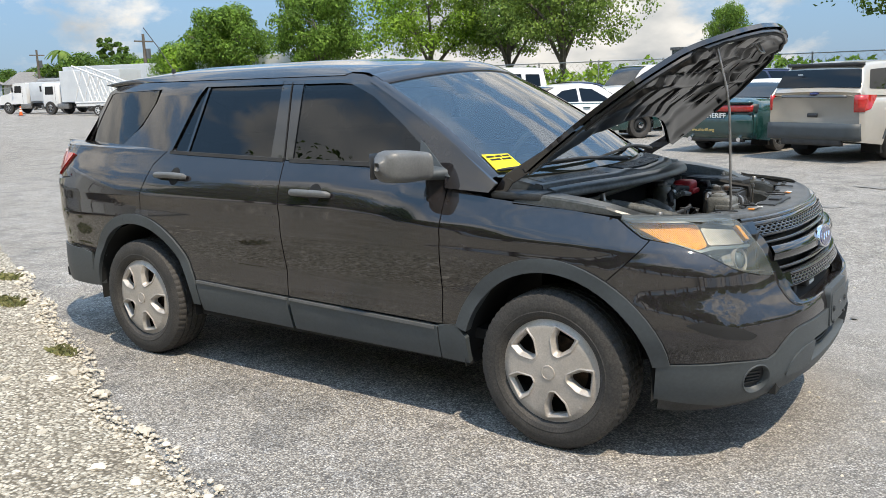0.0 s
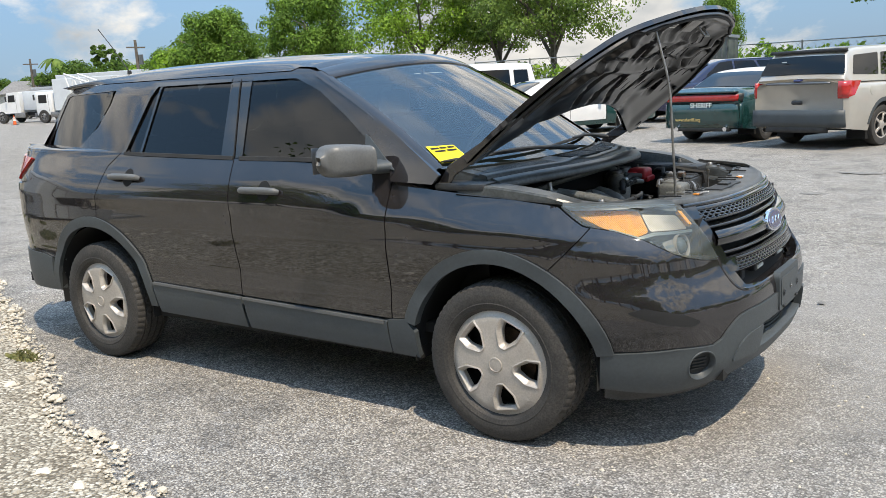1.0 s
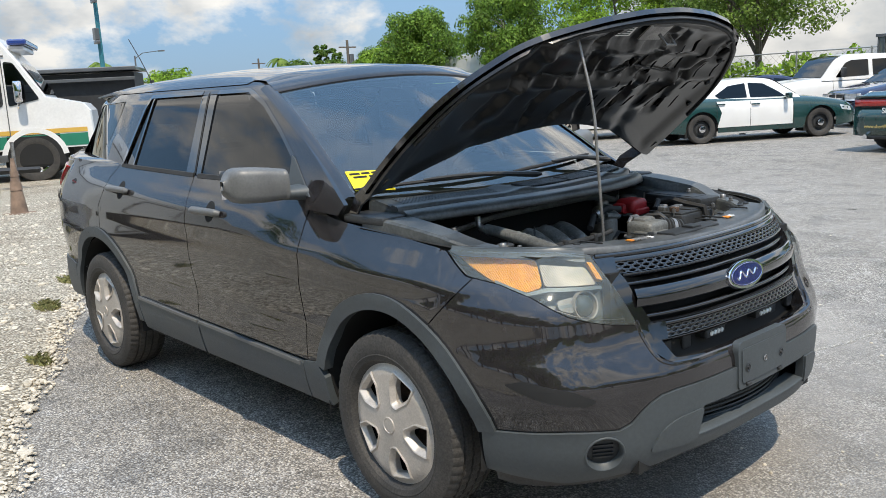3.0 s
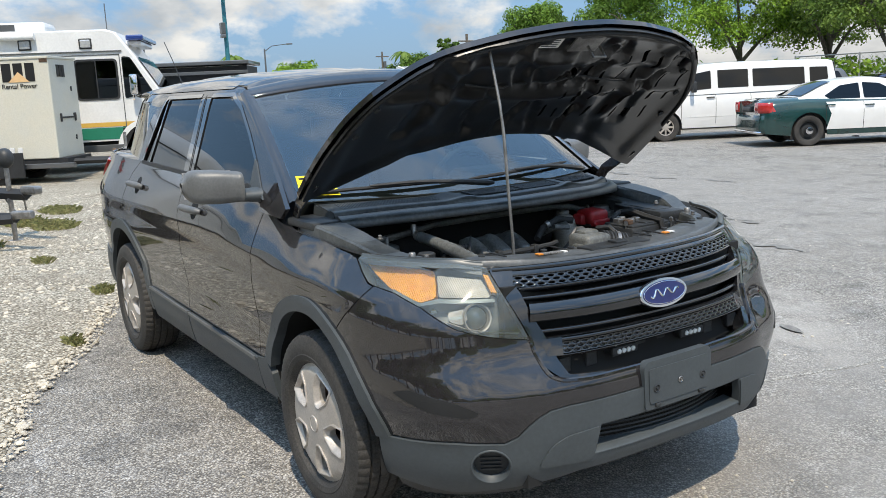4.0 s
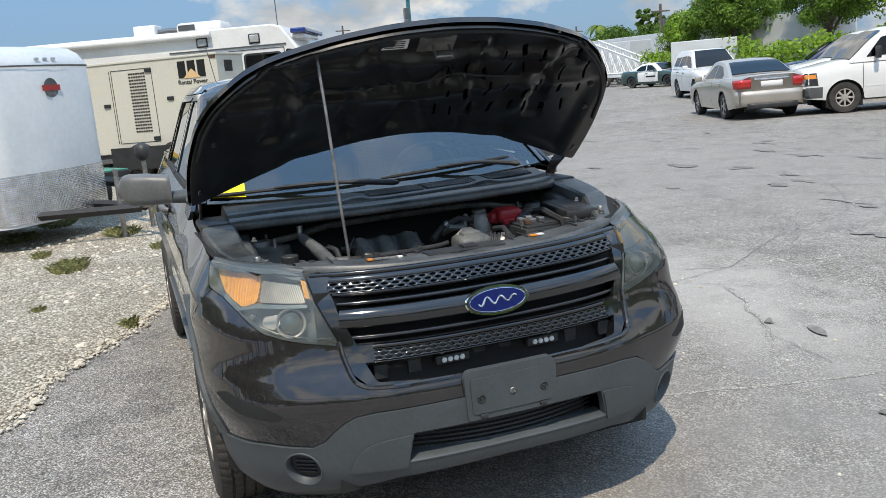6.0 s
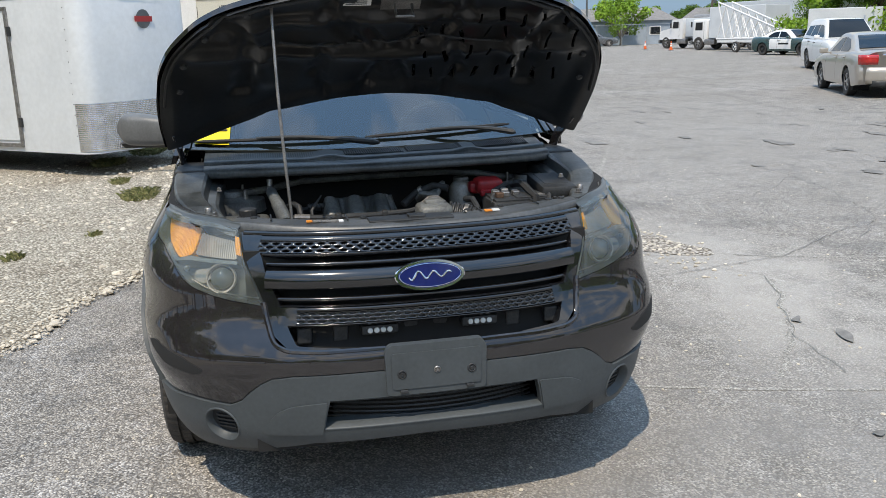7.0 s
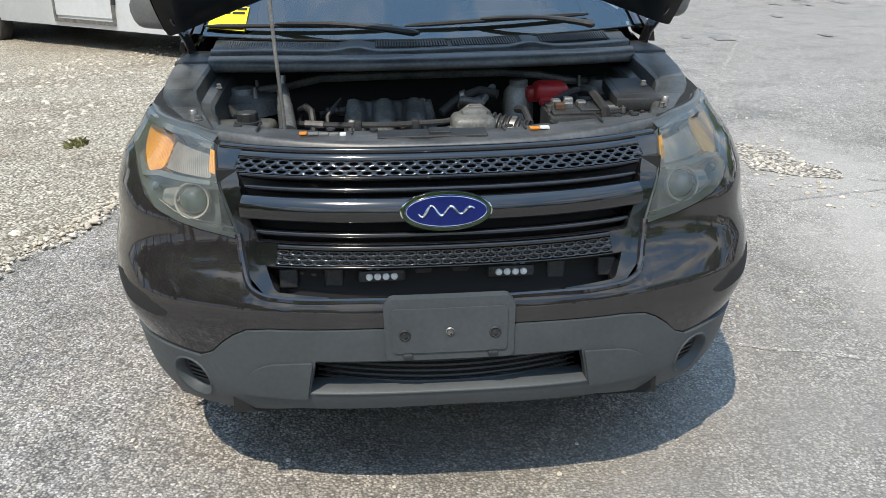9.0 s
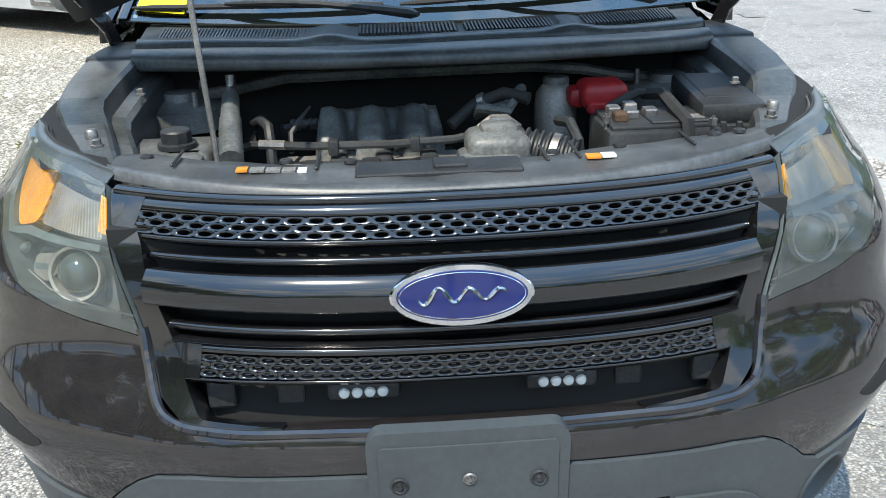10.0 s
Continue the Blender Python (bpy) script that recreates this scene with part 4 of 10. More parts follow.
# lower intake: near-black back painting the shade behind its ribs
bm = bmesh.new()
box(bm, 0.86, 0, 0.45, 0.02, 0.68, 0.12)
part("intake_back", bm, M_DARK, car)
for k in range(6):
    bm = bmesh.new()
    tube(bm, [(0.945 - 0.09 * (y / 0.4)**2, y, 0.412 + 0.016 * k) for y in [(-0.36 + 0.045 * i) for i in range(17)]], 0.004, 5)
    part("intake_slat", bm, M_BLACK, car)
strip("intake_lip", 1.14, 0.406, 0.396, -0.010, 0.06, M_CLAD, 0, 0, n=20)
strip("intake_header", 1.15, 0.506, 0.499, -0.006, 0.06, M_CLAD, 0, 0, n=20)
# small lamps behind the lower grille
for yy, zz in ((-0.172, 0.712), (0.172, 0.712)):
    gl = new("grille_lamp")
    gl.parent = car
    gl["label"] = "small white strobe lamp in a black case"
    bm = bmesh.new()
    box(bm, 0.885, yy, zz, 0.05, 0.125, 0.034, None, 0.008)
    part("case", bm, M_BLACK, gl)
    for k in range(4):
        bm = bmesh.new()
        rr = lathe(bm, [(0.010, 0), (0.0085, 0.004), (0.004, 0.006)], 12, pose(0.911, yy - 0.033 + 0.022 * k, zz, 0, 90, 0))
        bm.faces.new(rr[-1])
        part("led", bm, M_LED, gl, smooth=True)
for yy in (-0.42, -0.30, -0.06, 0.04, 0.30, 0.44):
    bm = bmesh.new()
    box(bm, 0.86, yy, 0.70, 0.03, 0.05, 0.055, pose(0, 0, 0, 0, 0, 0), 0.006)
    part("grille_bracket", bm, M_BLACK, car)

# ---- wheels ----
def wheel(parent, loc, s, r=0.365, wid=0.245, rim_r=0.245):
    w = new("wheel")
    w.parent = parent
    w.matrix_local = pose(*loc, 90 if s < 0 else -90, 0, 0)
    h = wid / 2
    prof = [(rim_r - 0.012, -h * 0.72), (rim_r + 0.01, -h * 0.95), (rim_r + 0.05, -h * 1.02), (r - 0.045, -h * 1.0), (r - 0.016, -h * 0.9), (r - 0.004, -h * 0.74)]
    for g in (-0.52, -0.18, 0.18, 0.52):
        prof += [(r - 0.001, (g - 0.045) * h), (r - 0.011, (g - 0.03) * h), (r - 0.011, (g + 0.03) * h), (r - 0.001, (g + 0.045) * h)]
    prof += [(r - 0.004, h * 0.74), (r - 0.016, h * 0.9), (r - 0.045, h * 1.0), (rim_r + 0.05, h * 1.02), (rim_r + 0.034, h * 1.0), (rim_r + 0.03, h * 1.015), (rim_r + 0.01, h * 0.95), (rim_r - 0.012, h * 0.72)]
    bm = bmesh.new()
    seg = 180
    rings = lathe(bm, prof, seg, Matrix())
    for ri, (rad, hh) in enumerate(prof):
        if rad > r - 0.02:
            for k in range(seg):
                if k % 3 == (0 if abs(hh) > 0.5 * h else 1):
                    rings[ri][k].co.x *= 1 - 0.0045 / rad
                    rings[ri][k].co.y *= 1 - 0.0045 / rad
    bmesh.ops.recalc_face_normals(bm, faces=bm.faces)
    part("tyre", bm, M_TYRE, w, smooth=True, angle=25)
    # steel rim behind the cover
    bm = bmesh.new()
    rr = lathe(bm, [(rim_r, h * 0.75), (rim_r - 0.01, h * 0.5), (rim_r - 0.03, 0.0), (0.09, 0.0), (0.02, 0.005)], 40, Matrix())
    bm.faces.new(rr[-1])
    part("rim", bm, M_DARK, w, smooth=True)

    def dish(x, y, off):
        q = math.hypot(x, y)
        d = h * 0.86 + 0.016 * (1 - (q / 0.24)**2) - 0.012 * sstep(0.205, 0.236, q)
        return Vector((x, y, d - off))
    for k in range(5):
        a0 = 72 * k + 30
        sec = [(0.03 * math.cos(radians(a0 + t)), 0.03 * math.sin(radians(a0 + t))) for t in (72, 36, 0)] + arc(0, 0, 0.238, a0, a0 + 72, 12)
        ca, sa = math.cos(radians(a0 + 36)), math.sin(radians(a0 + 36))

        def opening(pts):
            return [(r_ * ca - w_ * sa, r_ * sa + w_ * ca) for r_, w_ in rounded(pts, 0.010, 3)]
        f_out = opening([(0.084, -0.016), (0.146, -0.060), (0.214, -0.066), (0.214, 0.066), (0.146, 0.060), (0.084, 0.016)])
        f_in = opening([(0.102, -0.011), (0.152, -0.040), (0.195, -0.043), (0.195, 0.043), (0.152, 0.040), (0.102, 0.011)])
        fr = []
        for (x0, y0), (x1, y1) in zip(f_out, f_in):
            for t, d in ((0.0, 0.004), (0.0, -0.004), (0.22, -0.006), (0.40, -0.003), (1.0, 0.016), (1.0, 0.040)):
                fr.append(dish(lerp(x0, x1, t), lerp(y0, y1, t), d))
        nf = len(f_out)
        from_data("cover_frame", fr, [[i * 6 + q, ((i + 1) % nf) * 6 + q, ((i + 1) % nf) * 6 + q + 1, i * 6 + q + 1] for i in range(nf) for q in range(5)], M_COVER, w, smooth=False)
        v, f = patch(sec, dish, 0.016, 0.026, None, [f_out])
        from_data("cover_spoke", v, f, M_COVER, w)
    bm = bmesh.new()
    rr = lathe(bm, [(0.034, 0.0), (0.033, 0.006), (0.029, 0.007), (0.028, 0.005), (0.02, 0.006)], 28, Matrix.Translation((0, 0, h * 0.86 + 0.014)))
    bm.faces.new(rr[-1])
    part("hub_cap", bm, M_COVER, w, smooth=True)
    bm = bmesh.new()
    rr = lathe(bm, [(0.150, 0.0), (0.150, 0.012), (0.07, 0.012)], 36, Matrix.Translation((0, 0, h * 0.1)))
    part("brake_disc", bm, M_RUST, w, smooth=True)
    return w


for x, z in ((0.0, 0.362), (-2.86, 0.362)):
    for s in (-1, 1):
        wheel(car, (x, s * 0.848, z), s)
# wheel wells and underbody
for cx in (0.0, -2.86):
    for s in (-1, 1):
        bm = bmesh.new()
        v = []
        for i in range(17):
            a = radians(lerp(-8, 188, i / 16))
            for y in (0.93, 0.60):
                v.append((cx + 0.465 * math.cos(a), s * y, 0.365 + 0.465 * math.sin(a)))
        bm.free()
        from_data("wheel_well", v, grid_faces(17, 2), M_DARK, car)
        bm = bmesh.new()
        box(bm, cx, s * 0.60, 0.6, 0.93, 0.01, 0.46)
        part("inner_well", bm, M_DARK, car)
bm = bmesh.new()
box(bm, -1.43, 0, 0.33, 1.94, 1.76, 0.06)
box(bm, -3.6, 0, 0.40, 0.62, 1.6, 0.06)
box(bm, 0.68, 0, 0.33, 0.4, 1.2, 0.05)
part("underbody", bm, M_DARK, car)

# mirrors
for s in (-1, 1):
    mi = new("wing_mirror")
    mi.parent = car
    mi["label"] = "grey plastic wing mirror"
    v = []
    nn = 18
    for i in range(13):
        k = i / 12
        y = lerp(0.945, 1.178, k)
        sc = (1 - max(0, (k - 0.72) / 0.28)**2.5 * 0.75) * (0.88 + 0.12 * min(1, k / 0.4))
        for j in range(nn):
            a = 2 * math.pi * j / nn
            cx, sx = math.cos(a), math.sin(a)
            px = math.copysign(abs(cx)**0.6, cx) * 0.072 * sc
            pz = math.copysign(abs(sx)**0.55, sx) * 0.075 * sc
            if px < 0:
                px *= 0.75
            v.append((-0.665 + px - 0.09 * k, s * y, 1.268 + pz - 0.012 * (1 - k)))
    f = [[i * nn + j, i * nn + (j + 1) % nn, (i + 1) * nn + (j + 1) % nn, (i + 1) * nn + j] for i in range(12) for j in range(nn)] + [list(range(nn)), [12 * nn + j for j in range(nn)][::-1]]
    if s > 0:
        f = [g[::-1] for g in f]
    from_data("mirror_shell", v, f, M_HANDLE, mi)
    bm = bmesh.new()
    v = []
    for y, z, rx, rz in ((0.86, 1.215, 0.085, 0.035), (0.92, 1.215, 0.07, 0.03), (0.99, 1.215, 0.055, 0.026), (1.06, 1.205, 0.05, 0.018)):
        for j in range(12):
            a = 2 * math.pi * j / 12
            v.append((-0.64 + rx * math.cos(a) - 0.4 * (y - 0.86), s * y, z + rz * math.sin(a)))
    bm.free()
    from_data("mirror_arm", v, [[i * 12 + j, i * 12 + (j + 1) % 12, (i + 1) * 12 + (j + 1) % 12, (i + 1) * 12 + j] for i in range(3) for j in range(12)] + [[36 + j for j in range(12)]], M_CLAD, mi)
    v = [( -0.735 - 0.09 * ((y - 0.945) / 0.233) - 0.002, s * y, z) for y in (0.955, 1.15) for z in (1.205, 1.325)]
    from_data("mirror_glass", v, [[0, 1, 3, 2]], M_CHROME, mi)

# door handles: bar, and a dark disc painting the round recess's shade behind it
for s in (-1, 1):
    for x0, z0 in ((-1.385, 1.085), (-2.515, 1.132)):
        hd = new("door_handle")
        hd.parent = car
        hd["label"] = "grey door handle over a round recess"
        f0 = on(s, -0.0012)
        sheet("recess", arc(x0 + 0.02, z0 + 0.004, 0.045, 0, 360, 20, 0.05)[:-1], f0, M_DARK, hd, cell=0.05, thick=0.003, flip=s > 0)
        bm = bmesh.new()
        pts = [skin(x0 + dx, z0 - 0.02 * dx * 0, -dd, s) for dx, dd in ((-0.135, 0.004), (-0.125, 0.022), (-0.09, 0.030), (0, 0.034), (0.09, 0.030), (0.118, 0.022), (0.128, 0.004))]
        tube(bm, pts, [0.012, 0.018, 0.019, 0.019, 0.019, 0.018, 0.012], 10)
        part("grip", bm, M_HANDLE, hd, smooth=True)
# whip aerial at the roof's rear edge
bm = bmesh.new()
tube(bm, [(-3.05, -0.42, 1.70), (-3.05, -0.42, 1.77)], [0.02, 0.012], 8)
tube(bm, [(-3.05, -0.42, 1.76), (-3.18, -0.43, 1.92), (-3.30, -0.44, 2.05)], 0.003, 6)
part("aerial", bm, M_BLACK, car)

# ---- the cabin's inside ----
bm = bmesh.new()
box(bm, -0.42, 0, 1.10, 0.5, 1.42, 0.16, None, 0.05)
box(bm, -0.55, 0.38, 1.19, 0.25, 0.45, 0.1, None, 0.04)
part("dashboard", bm, M_DARK, car, smooth=True)
bm = bmesh.new()
ringp = [(-0.86 + 0.05 * math.sin(a), 0.38 + 0.185 * math.cos(a), 1.15 + 0.17 * math.sin(a)) for a in [2 * math.pi * k / 24 for k in range(24)]]
tube(bm, ringp, 0.016, 8, closed=True)
box(bm, -0.87, 0.38, 1.14, 0.05, 0.16, 0.1, None, 0.02)
part("steering_wheel", bm, M_BLACK, car, smooth=True)
for yy in (-0.38, 0.38):
    bm = bmesh.new()
    box(bm, -1.42, yy, 1.08, 0.14, 0.5, 0.66, pose(0, 0, 0), 0.06)
    box(bm, -1.50, yy, 1.47, 0.09, 0.26, 0.17, None, 0.04)
    box(bm, -1.15, yy, 0.75, 0.5, 0.5, 0.14, None, 0.05)
    part("front_seat", bm, M_SEAT, car, "dark cloth front seat", smooth=True)
bm = bmesh.new()
box(bm, -2.45, 0, 1.02, 0.16, 1.3, 0.6, None, 0.06)
box(bm, -2.5, -0.4, 1.42, 0.09, 0.26, 0.16, None, 0.04)
box(bm, -2.5, 0.4, 1.42, 0.09, 0.26, 0.16, None, 0.04)
part("rear_bench", bm, M_SEAT, car, smooth=True)
bm = bmesh.new()
box(bm, -1.9, 0, 0.45, 3.2, 1.7, 0.05)
box(bm, -2.2, 0, 1.60, 1.9, 1.1, 0.02)
part("cabin_floor", bm, M_DARK, car)
bm = bmesh.new()
box(bm, -1.02, 0, 1.60, 0.02, 0.24, 0.07, None, 0.01)
tube(bm, [(-0.98, 0, 1.72), (-1.0, 0, 1.63)], 0.01, 6)
part("inner_mirror", bm, M_BLACK, car)

# ---- the raised bonnet ----
HOOD_A = radians(35.4)
HO = Vector((-0.23, 0, 1.19))
HD = Vector((math.cos(HOOD_A), 0, math.sin(HOOD_A)))
HN = Vector((-math.sin(HOOD_A), 0, math.cos(HOOD_A)))


def hood_h(p, q):
    e = abs(q) / 0.92
    h = 0.062 * (1 - e**2.2) + 0.022 * math.sin(math.pi * min(1, max(0, p / 1.12)))
    h -= 0.036 * sstep(0.93, 1.13, p + 0.10 * e * e)
    h += 0.010 * math.exp(-((abs(q) - 0.50 + 0.12 * p) / 0.05)**2) * sstep(0.98, 0.80, p)
    return h


def hood_at(p, q, h):
    return HO + HD * p + HN * h + Vector((0, q, 0))


half = [(0.36, 0.0), (0.34, 0.2), (0.29, 0.40), (0.22, 0.58), (0.15, 0.73), (0.10, 0.84), (0.085, 0.905), (0.25, 0.908), (0.40, 0.90), (0.60, 0.868), (0.73, 0.818), (0.87, 0.715), (0.97, 0.60), (1.06, 0.40), (1.105, 0.20), (1.12, 0.0)]
hood_poly = half + [(p, -q) for p, q in half[-2:0:-1]]
hood_poly = rounded(hood_poly, 0.06, 4)
hood = new("bonnet")
hood.parent = car
hood["label"] = "black bonnet raised on a prop rod"
v, f = patch(hood_poly, lambda p, q, off: hood_at(p, q, hood_h(p, q) - off), 0.04, 0.022)
from_data("bonnet_skin", v, f, M_PAINT, hood)
M_UNDER = material("bonnet_underside", (0.008, 0.0078, 0.0078), rough=0.34, var=0.4, scale=6, fine=0.3, color2=(0.018, 0.0175, 0.017), coat=0.45, coat_rough=0.10)

rng = random.Random(5)
bumps = []
for k in range(15):
    p, q = rng.uniform(0.42, 0.98), rng.uniform(0.06, 0.72)
    if q > 0.86 - 0.3 * max(0, p - 0.6):
        continue
    bumps.append((p, q, rng.uniform(0.05, 0.13), rng.uniform(0.018, 0.045), rng.uniform(-0.6, 0.6)))


def under_h(p, q):
    """Pressed relief of the inner panel: a rim, ribs and sunk pads."""
    a = abs(q)
    h = hood_h(p, q) - 0.042
    out = a / (0.90 - 0.35 * sstep(0.65, 1.12, p))
    h += 0.014 * sstep(0.93, 0.84, out) * sstep(0.40, 0.46, p + 0.35 * out * out) * sstep(1.07, 1.02, p + 0.05 * out)
    h -= 0.020 * math.exp(-((a - 0.42 - 0.10 * p) / 0.035)**2) * sstep(0.4, 0.5, p) * sstep(1.02, 0.95, p)
    h -= 0.018 * math.exp(-((p - 0.62 - 0.1 * a) / 0.03)**2) * sstep(0.8, 0.7, a)
    h -= 0.018 * math.exp(-((p - 0.86) / 0.028)**2) * sstep(0.62, 0.5, a)
    for bp, bq, lp, lq, sl in bumps:
        dp, dq = p - bp, a - bq - sl * (p - bp)
        k = max(abs(dp) / lp, abs(dq) / lq)
        h += 0.016 * (1 - sstep(0.72, 1.0, k))
    return min(h, hood_h(p, q) - 0.010)


slots = []
rng = random.Random(19)
for ip in range(4):
    for iq in range(8):
        p = 0.50 + 0.125 * ip + rng.uniform(-0.02, 0.02)
        q = 0.10 + 0.085 * iq + 0.03 * (ip % 2) + rng.uniform(-0.012, 0.012)
        lp, lq, sl = rng.uniform(0.032, 0.055), rng.uniform(0.005, 0.011), rng.uniform(-0.35, 0.15)
        if q + 0.02 > (0.80 if p < 0.75 else 0.80 - 0.9 * (p - 0.75)) or (p > 0.84 and q < 0.26):
            continue
        for s in (1,):
            base = [(p - lp, q - lq - sl * lp), (p + lp * rng.uniform(0.5, 1), q - lq * rng.uniform(0.3, 1) + sl * lp), (p + lp, q + lq + sl * lp), (p - lp * rng.uniform(0.6, 1), q + lq * rng.uniform(0.4, 1) - sl * lp)]
            slots.append(rounded([(a, s * b) for a, b in base], 0.005, 2))
v, f = patch(inset(hood_poly, 0.012), lambda p, q, off: hood_at(p, q, under_h(p, q) + off), 0.016, 0.012, None, slots)
from_data("inner_panel", v, [g[::-1] for g in f], M_UNDER, hood, "pressed black inner panel with slots and ribs")
v, f = patch(rounded([(0.93, -0.20), (0.93, -0.10), (0.985, -0.10), (0.985, -0.20)], 0.005), lambda p, q, off: hood_at(p, q, under_h(0.955, 0.15) - 0.006 + off), 0.05, 0.003)
from_data("paper_label", v, [g[::-1] for g in f], M_MATTEW, hood, "small white printed label")
for k in range(4):
    v, f = patch([(0.938 + 0.011 * k, -0.19), (0.938 + 0.011 * k, -0.115), (0.943 + 0.011 * k, -0.115), (0.943 + 0.011 * k, -0.19)], lambda p, q, off: hood_at(p, q, under_h(0.955, 0.15) - 0.0075), 0.2)
    from_data("label_line", v, [g[::-1] for g in f], M_CLAD, hood)
# striker loop, release cable and rubber edge
bm = bmesh.new()
tube(bm, [hood_at(p, q, h) for p, q, h in ((1.0, -0.03, 0.0), (1.0, -0.03, -0.05), (1.0, 0.03, -0.05), (1.0, 0.03, 0.0))], 0.006, 8)
box(bm, 0, 0, 0, 0.10, 0.14, 0.006, Matrix.Translation(hood_at(0.985, 0, under_h(0.985, 0) - 0.004)) @ pose(0, 0, 0, 0, -35.4, 0))
part("striker", bm, M_STEEL, hood, smooth=True)
bm = bmesh.new()
tube(bm, [hood_at(0.72 + 0.02 * math.sin(q * 9), q, under_h(0.72, q) - 0.008) for q in [(-0.42 + 0.05 * i) for i in range(18)]], 0.004, 6)
part("washer_pipe", bm, M_BLACK, hood, smooth=True)
bm = bmesh.new()
edge = inset(hood_poly, 0.03)
tube(bm, [hood_at(p, q, under_h(p, q) - 0.004) for p, q in edge if p > 0.40], 0.007, 6)
part("edge_seal", bm, M_RUBBER, hood, smooth=True)
for s in (-1, 1):
    for k in range(4):
        bm = bmesh.new()
        p, q = 0.5 + 0.15 * k, s * (0.80 - 0.06 * k * k * 0.5)
        rr = lathe(bm, [(0.014, 0.0), (0.012, -0.008), (0.004, -0.010)], 10, Matrix.Translation(hood_at(p, q, under_h(p, q) - 0.001)) @ pose(0, 0, 0, 0, -35.4, 0))
        bm.faces.new(rr[-1])
        part("clip", bm, M_BLACK, hood)
    # hinge arm from the cowl corner up to the bonnet
    bm = bmesh.new()
    a0, a1 = Vector((-0.33, s * 0.845, 1.10)), hood_at(0.20, s * 0.86, 0.0)
    mid = Vector((-0.25, s * 0.855, 1.20))
    for q0, q1 in ((a0, mid), (mid, a1)):
        d = q1 - q0
        box(bm, 0, 0, 0, d.length + 0.02, 0.012, 0.055, Matrix.Translation((q0 + q1) / 2) @ d.to_track_quat('X', 'Z').to_matrix().to_4x4(), 0.004)
    part("bonnet_hinge", bm, M_PAINT, hood)
# prop rod
bm = bmesh.new()
tube(bm, [(0.618, -0.428, 1.03), (0.617, -0.430, 1.10), (0.611, -0.440, 1.30), (0.604, -0.446, 1.48), (0.588, -0.447, 1.58), (0.556, -0.447, 1.70), (0.536, -0.447, 1.772)], 0.0055, 8)
part("prop_rod", bm, M_STEEL, car, "thin steel prop rod", smooth=True)

# ---- cowl, wipers ----
M_COWL = material("dusty_cowl_plastic", (0.036, 0.041, 0.043), rough=0.34, var=0.25, scale=6, fine=0.25, color2=(0.088, 0.095, 0.095), bump=0.06, bscale=200)
def cowl_front(y):
    return 0.205 - 0.26 * (y / 0.75)**2


def cowl_at(k, y, dz=0.0):
    """A point of the cowl: k from its front lip (0) to the windscreen's foot (1)."""
    xb = -0.13 - 0.21 * (y / 0.8)**2
    z = lerp(1.174 - 0.032 * (y / 0.75)**2, 1.196 + 0.004 * (y / 0.8)**2, max(0.0, k))
    return (lerp(cowl_front(y), xb, k), y, z + dz)


v = []
ny = 61
COWL = ((0.12, -0.042), (0.03, -0.040), (-0.005, -0.034), (-0.012, -0.026), (0.005, -0.012), (0.04, -0.004), (0.17, 0.003), (0.205, 0.000), (0.215, -0.014), (0.29, -0.016), (0.30, -0.002), (0.33, 0.006), (0.43, 0.006), (0.45, -0.002), (0.84, -0.004), (0.87, -0.014), (1.0, -0.010))
for k, dz in COWL:
    for j in range(ny):
        y = lerp(-0.755, 0.755, j / (ny - 1))
        wob = 0.012 * math.exp(-((y + 0.24) / 0.05)**2) + 0.012 * math.exp(-((y - 0.36) / 0.05)**2)
        v.append(cowl_at(k + (0.035 * math.sin(y * 9) if 0.2 < k < 0.45 else 0), y, dz + (wob if 0.3 < k < 0.86 else 0)))
from_data("cowl_panel", v, [g[::-1] for g in grid_faces(len(COWL), ny)], M_COWL, car, "dusty black cowl panel under the windscreen")
for s in (-1, 1):
    v = [cowl_at(k, s * 0.755, dz) for k, dz in COWL] + [(-0.30, s * 0.775, 1.10), (0.0, s * 0.775, 1.07)]
    f = list(range(len(v)))
    from_data("cowl_end", v, [f if s > 0 else f[::-1]], M_COWL, car, smooth=False)
for y0, y1, n, lift, mt in ((-0.70, -0.22, 52, 0.004, M_COWL), (-0.17, 0.075, 26, 0.011, M_BLACK), (0.095, 0.335, 26, 0.011, M_BLACK), (0.41, 0.68, 28, 0.011, M_BLACK)):
    v, f = [], []
    for k in range(n):
        y = lerp(y0, y1, k / n)
        w = (y1 - y0) / n * 0.5
        b = len(v)
        for yy in (y, y + w):
            for kk in (0.50, 0.81):
                x, _, z = cowl_at(kk, yy, -0.004)
                v += [(x, yy, z), (x, yy, z + lift)]
        f += [[b + 1, b + 3, b + 7, b + 5], [b, b + 1, b + 5, b + 4], [b + 2, b + 6, b + 7, b + 3], [b, b + 2, b + 3, b + 1], [b + 4, b + 5, b + 7, b + 6]]
    ob = from_data("cowl_louvre", v, f, mt, car, smooth=False)
    ob["kind"] = "stuff"
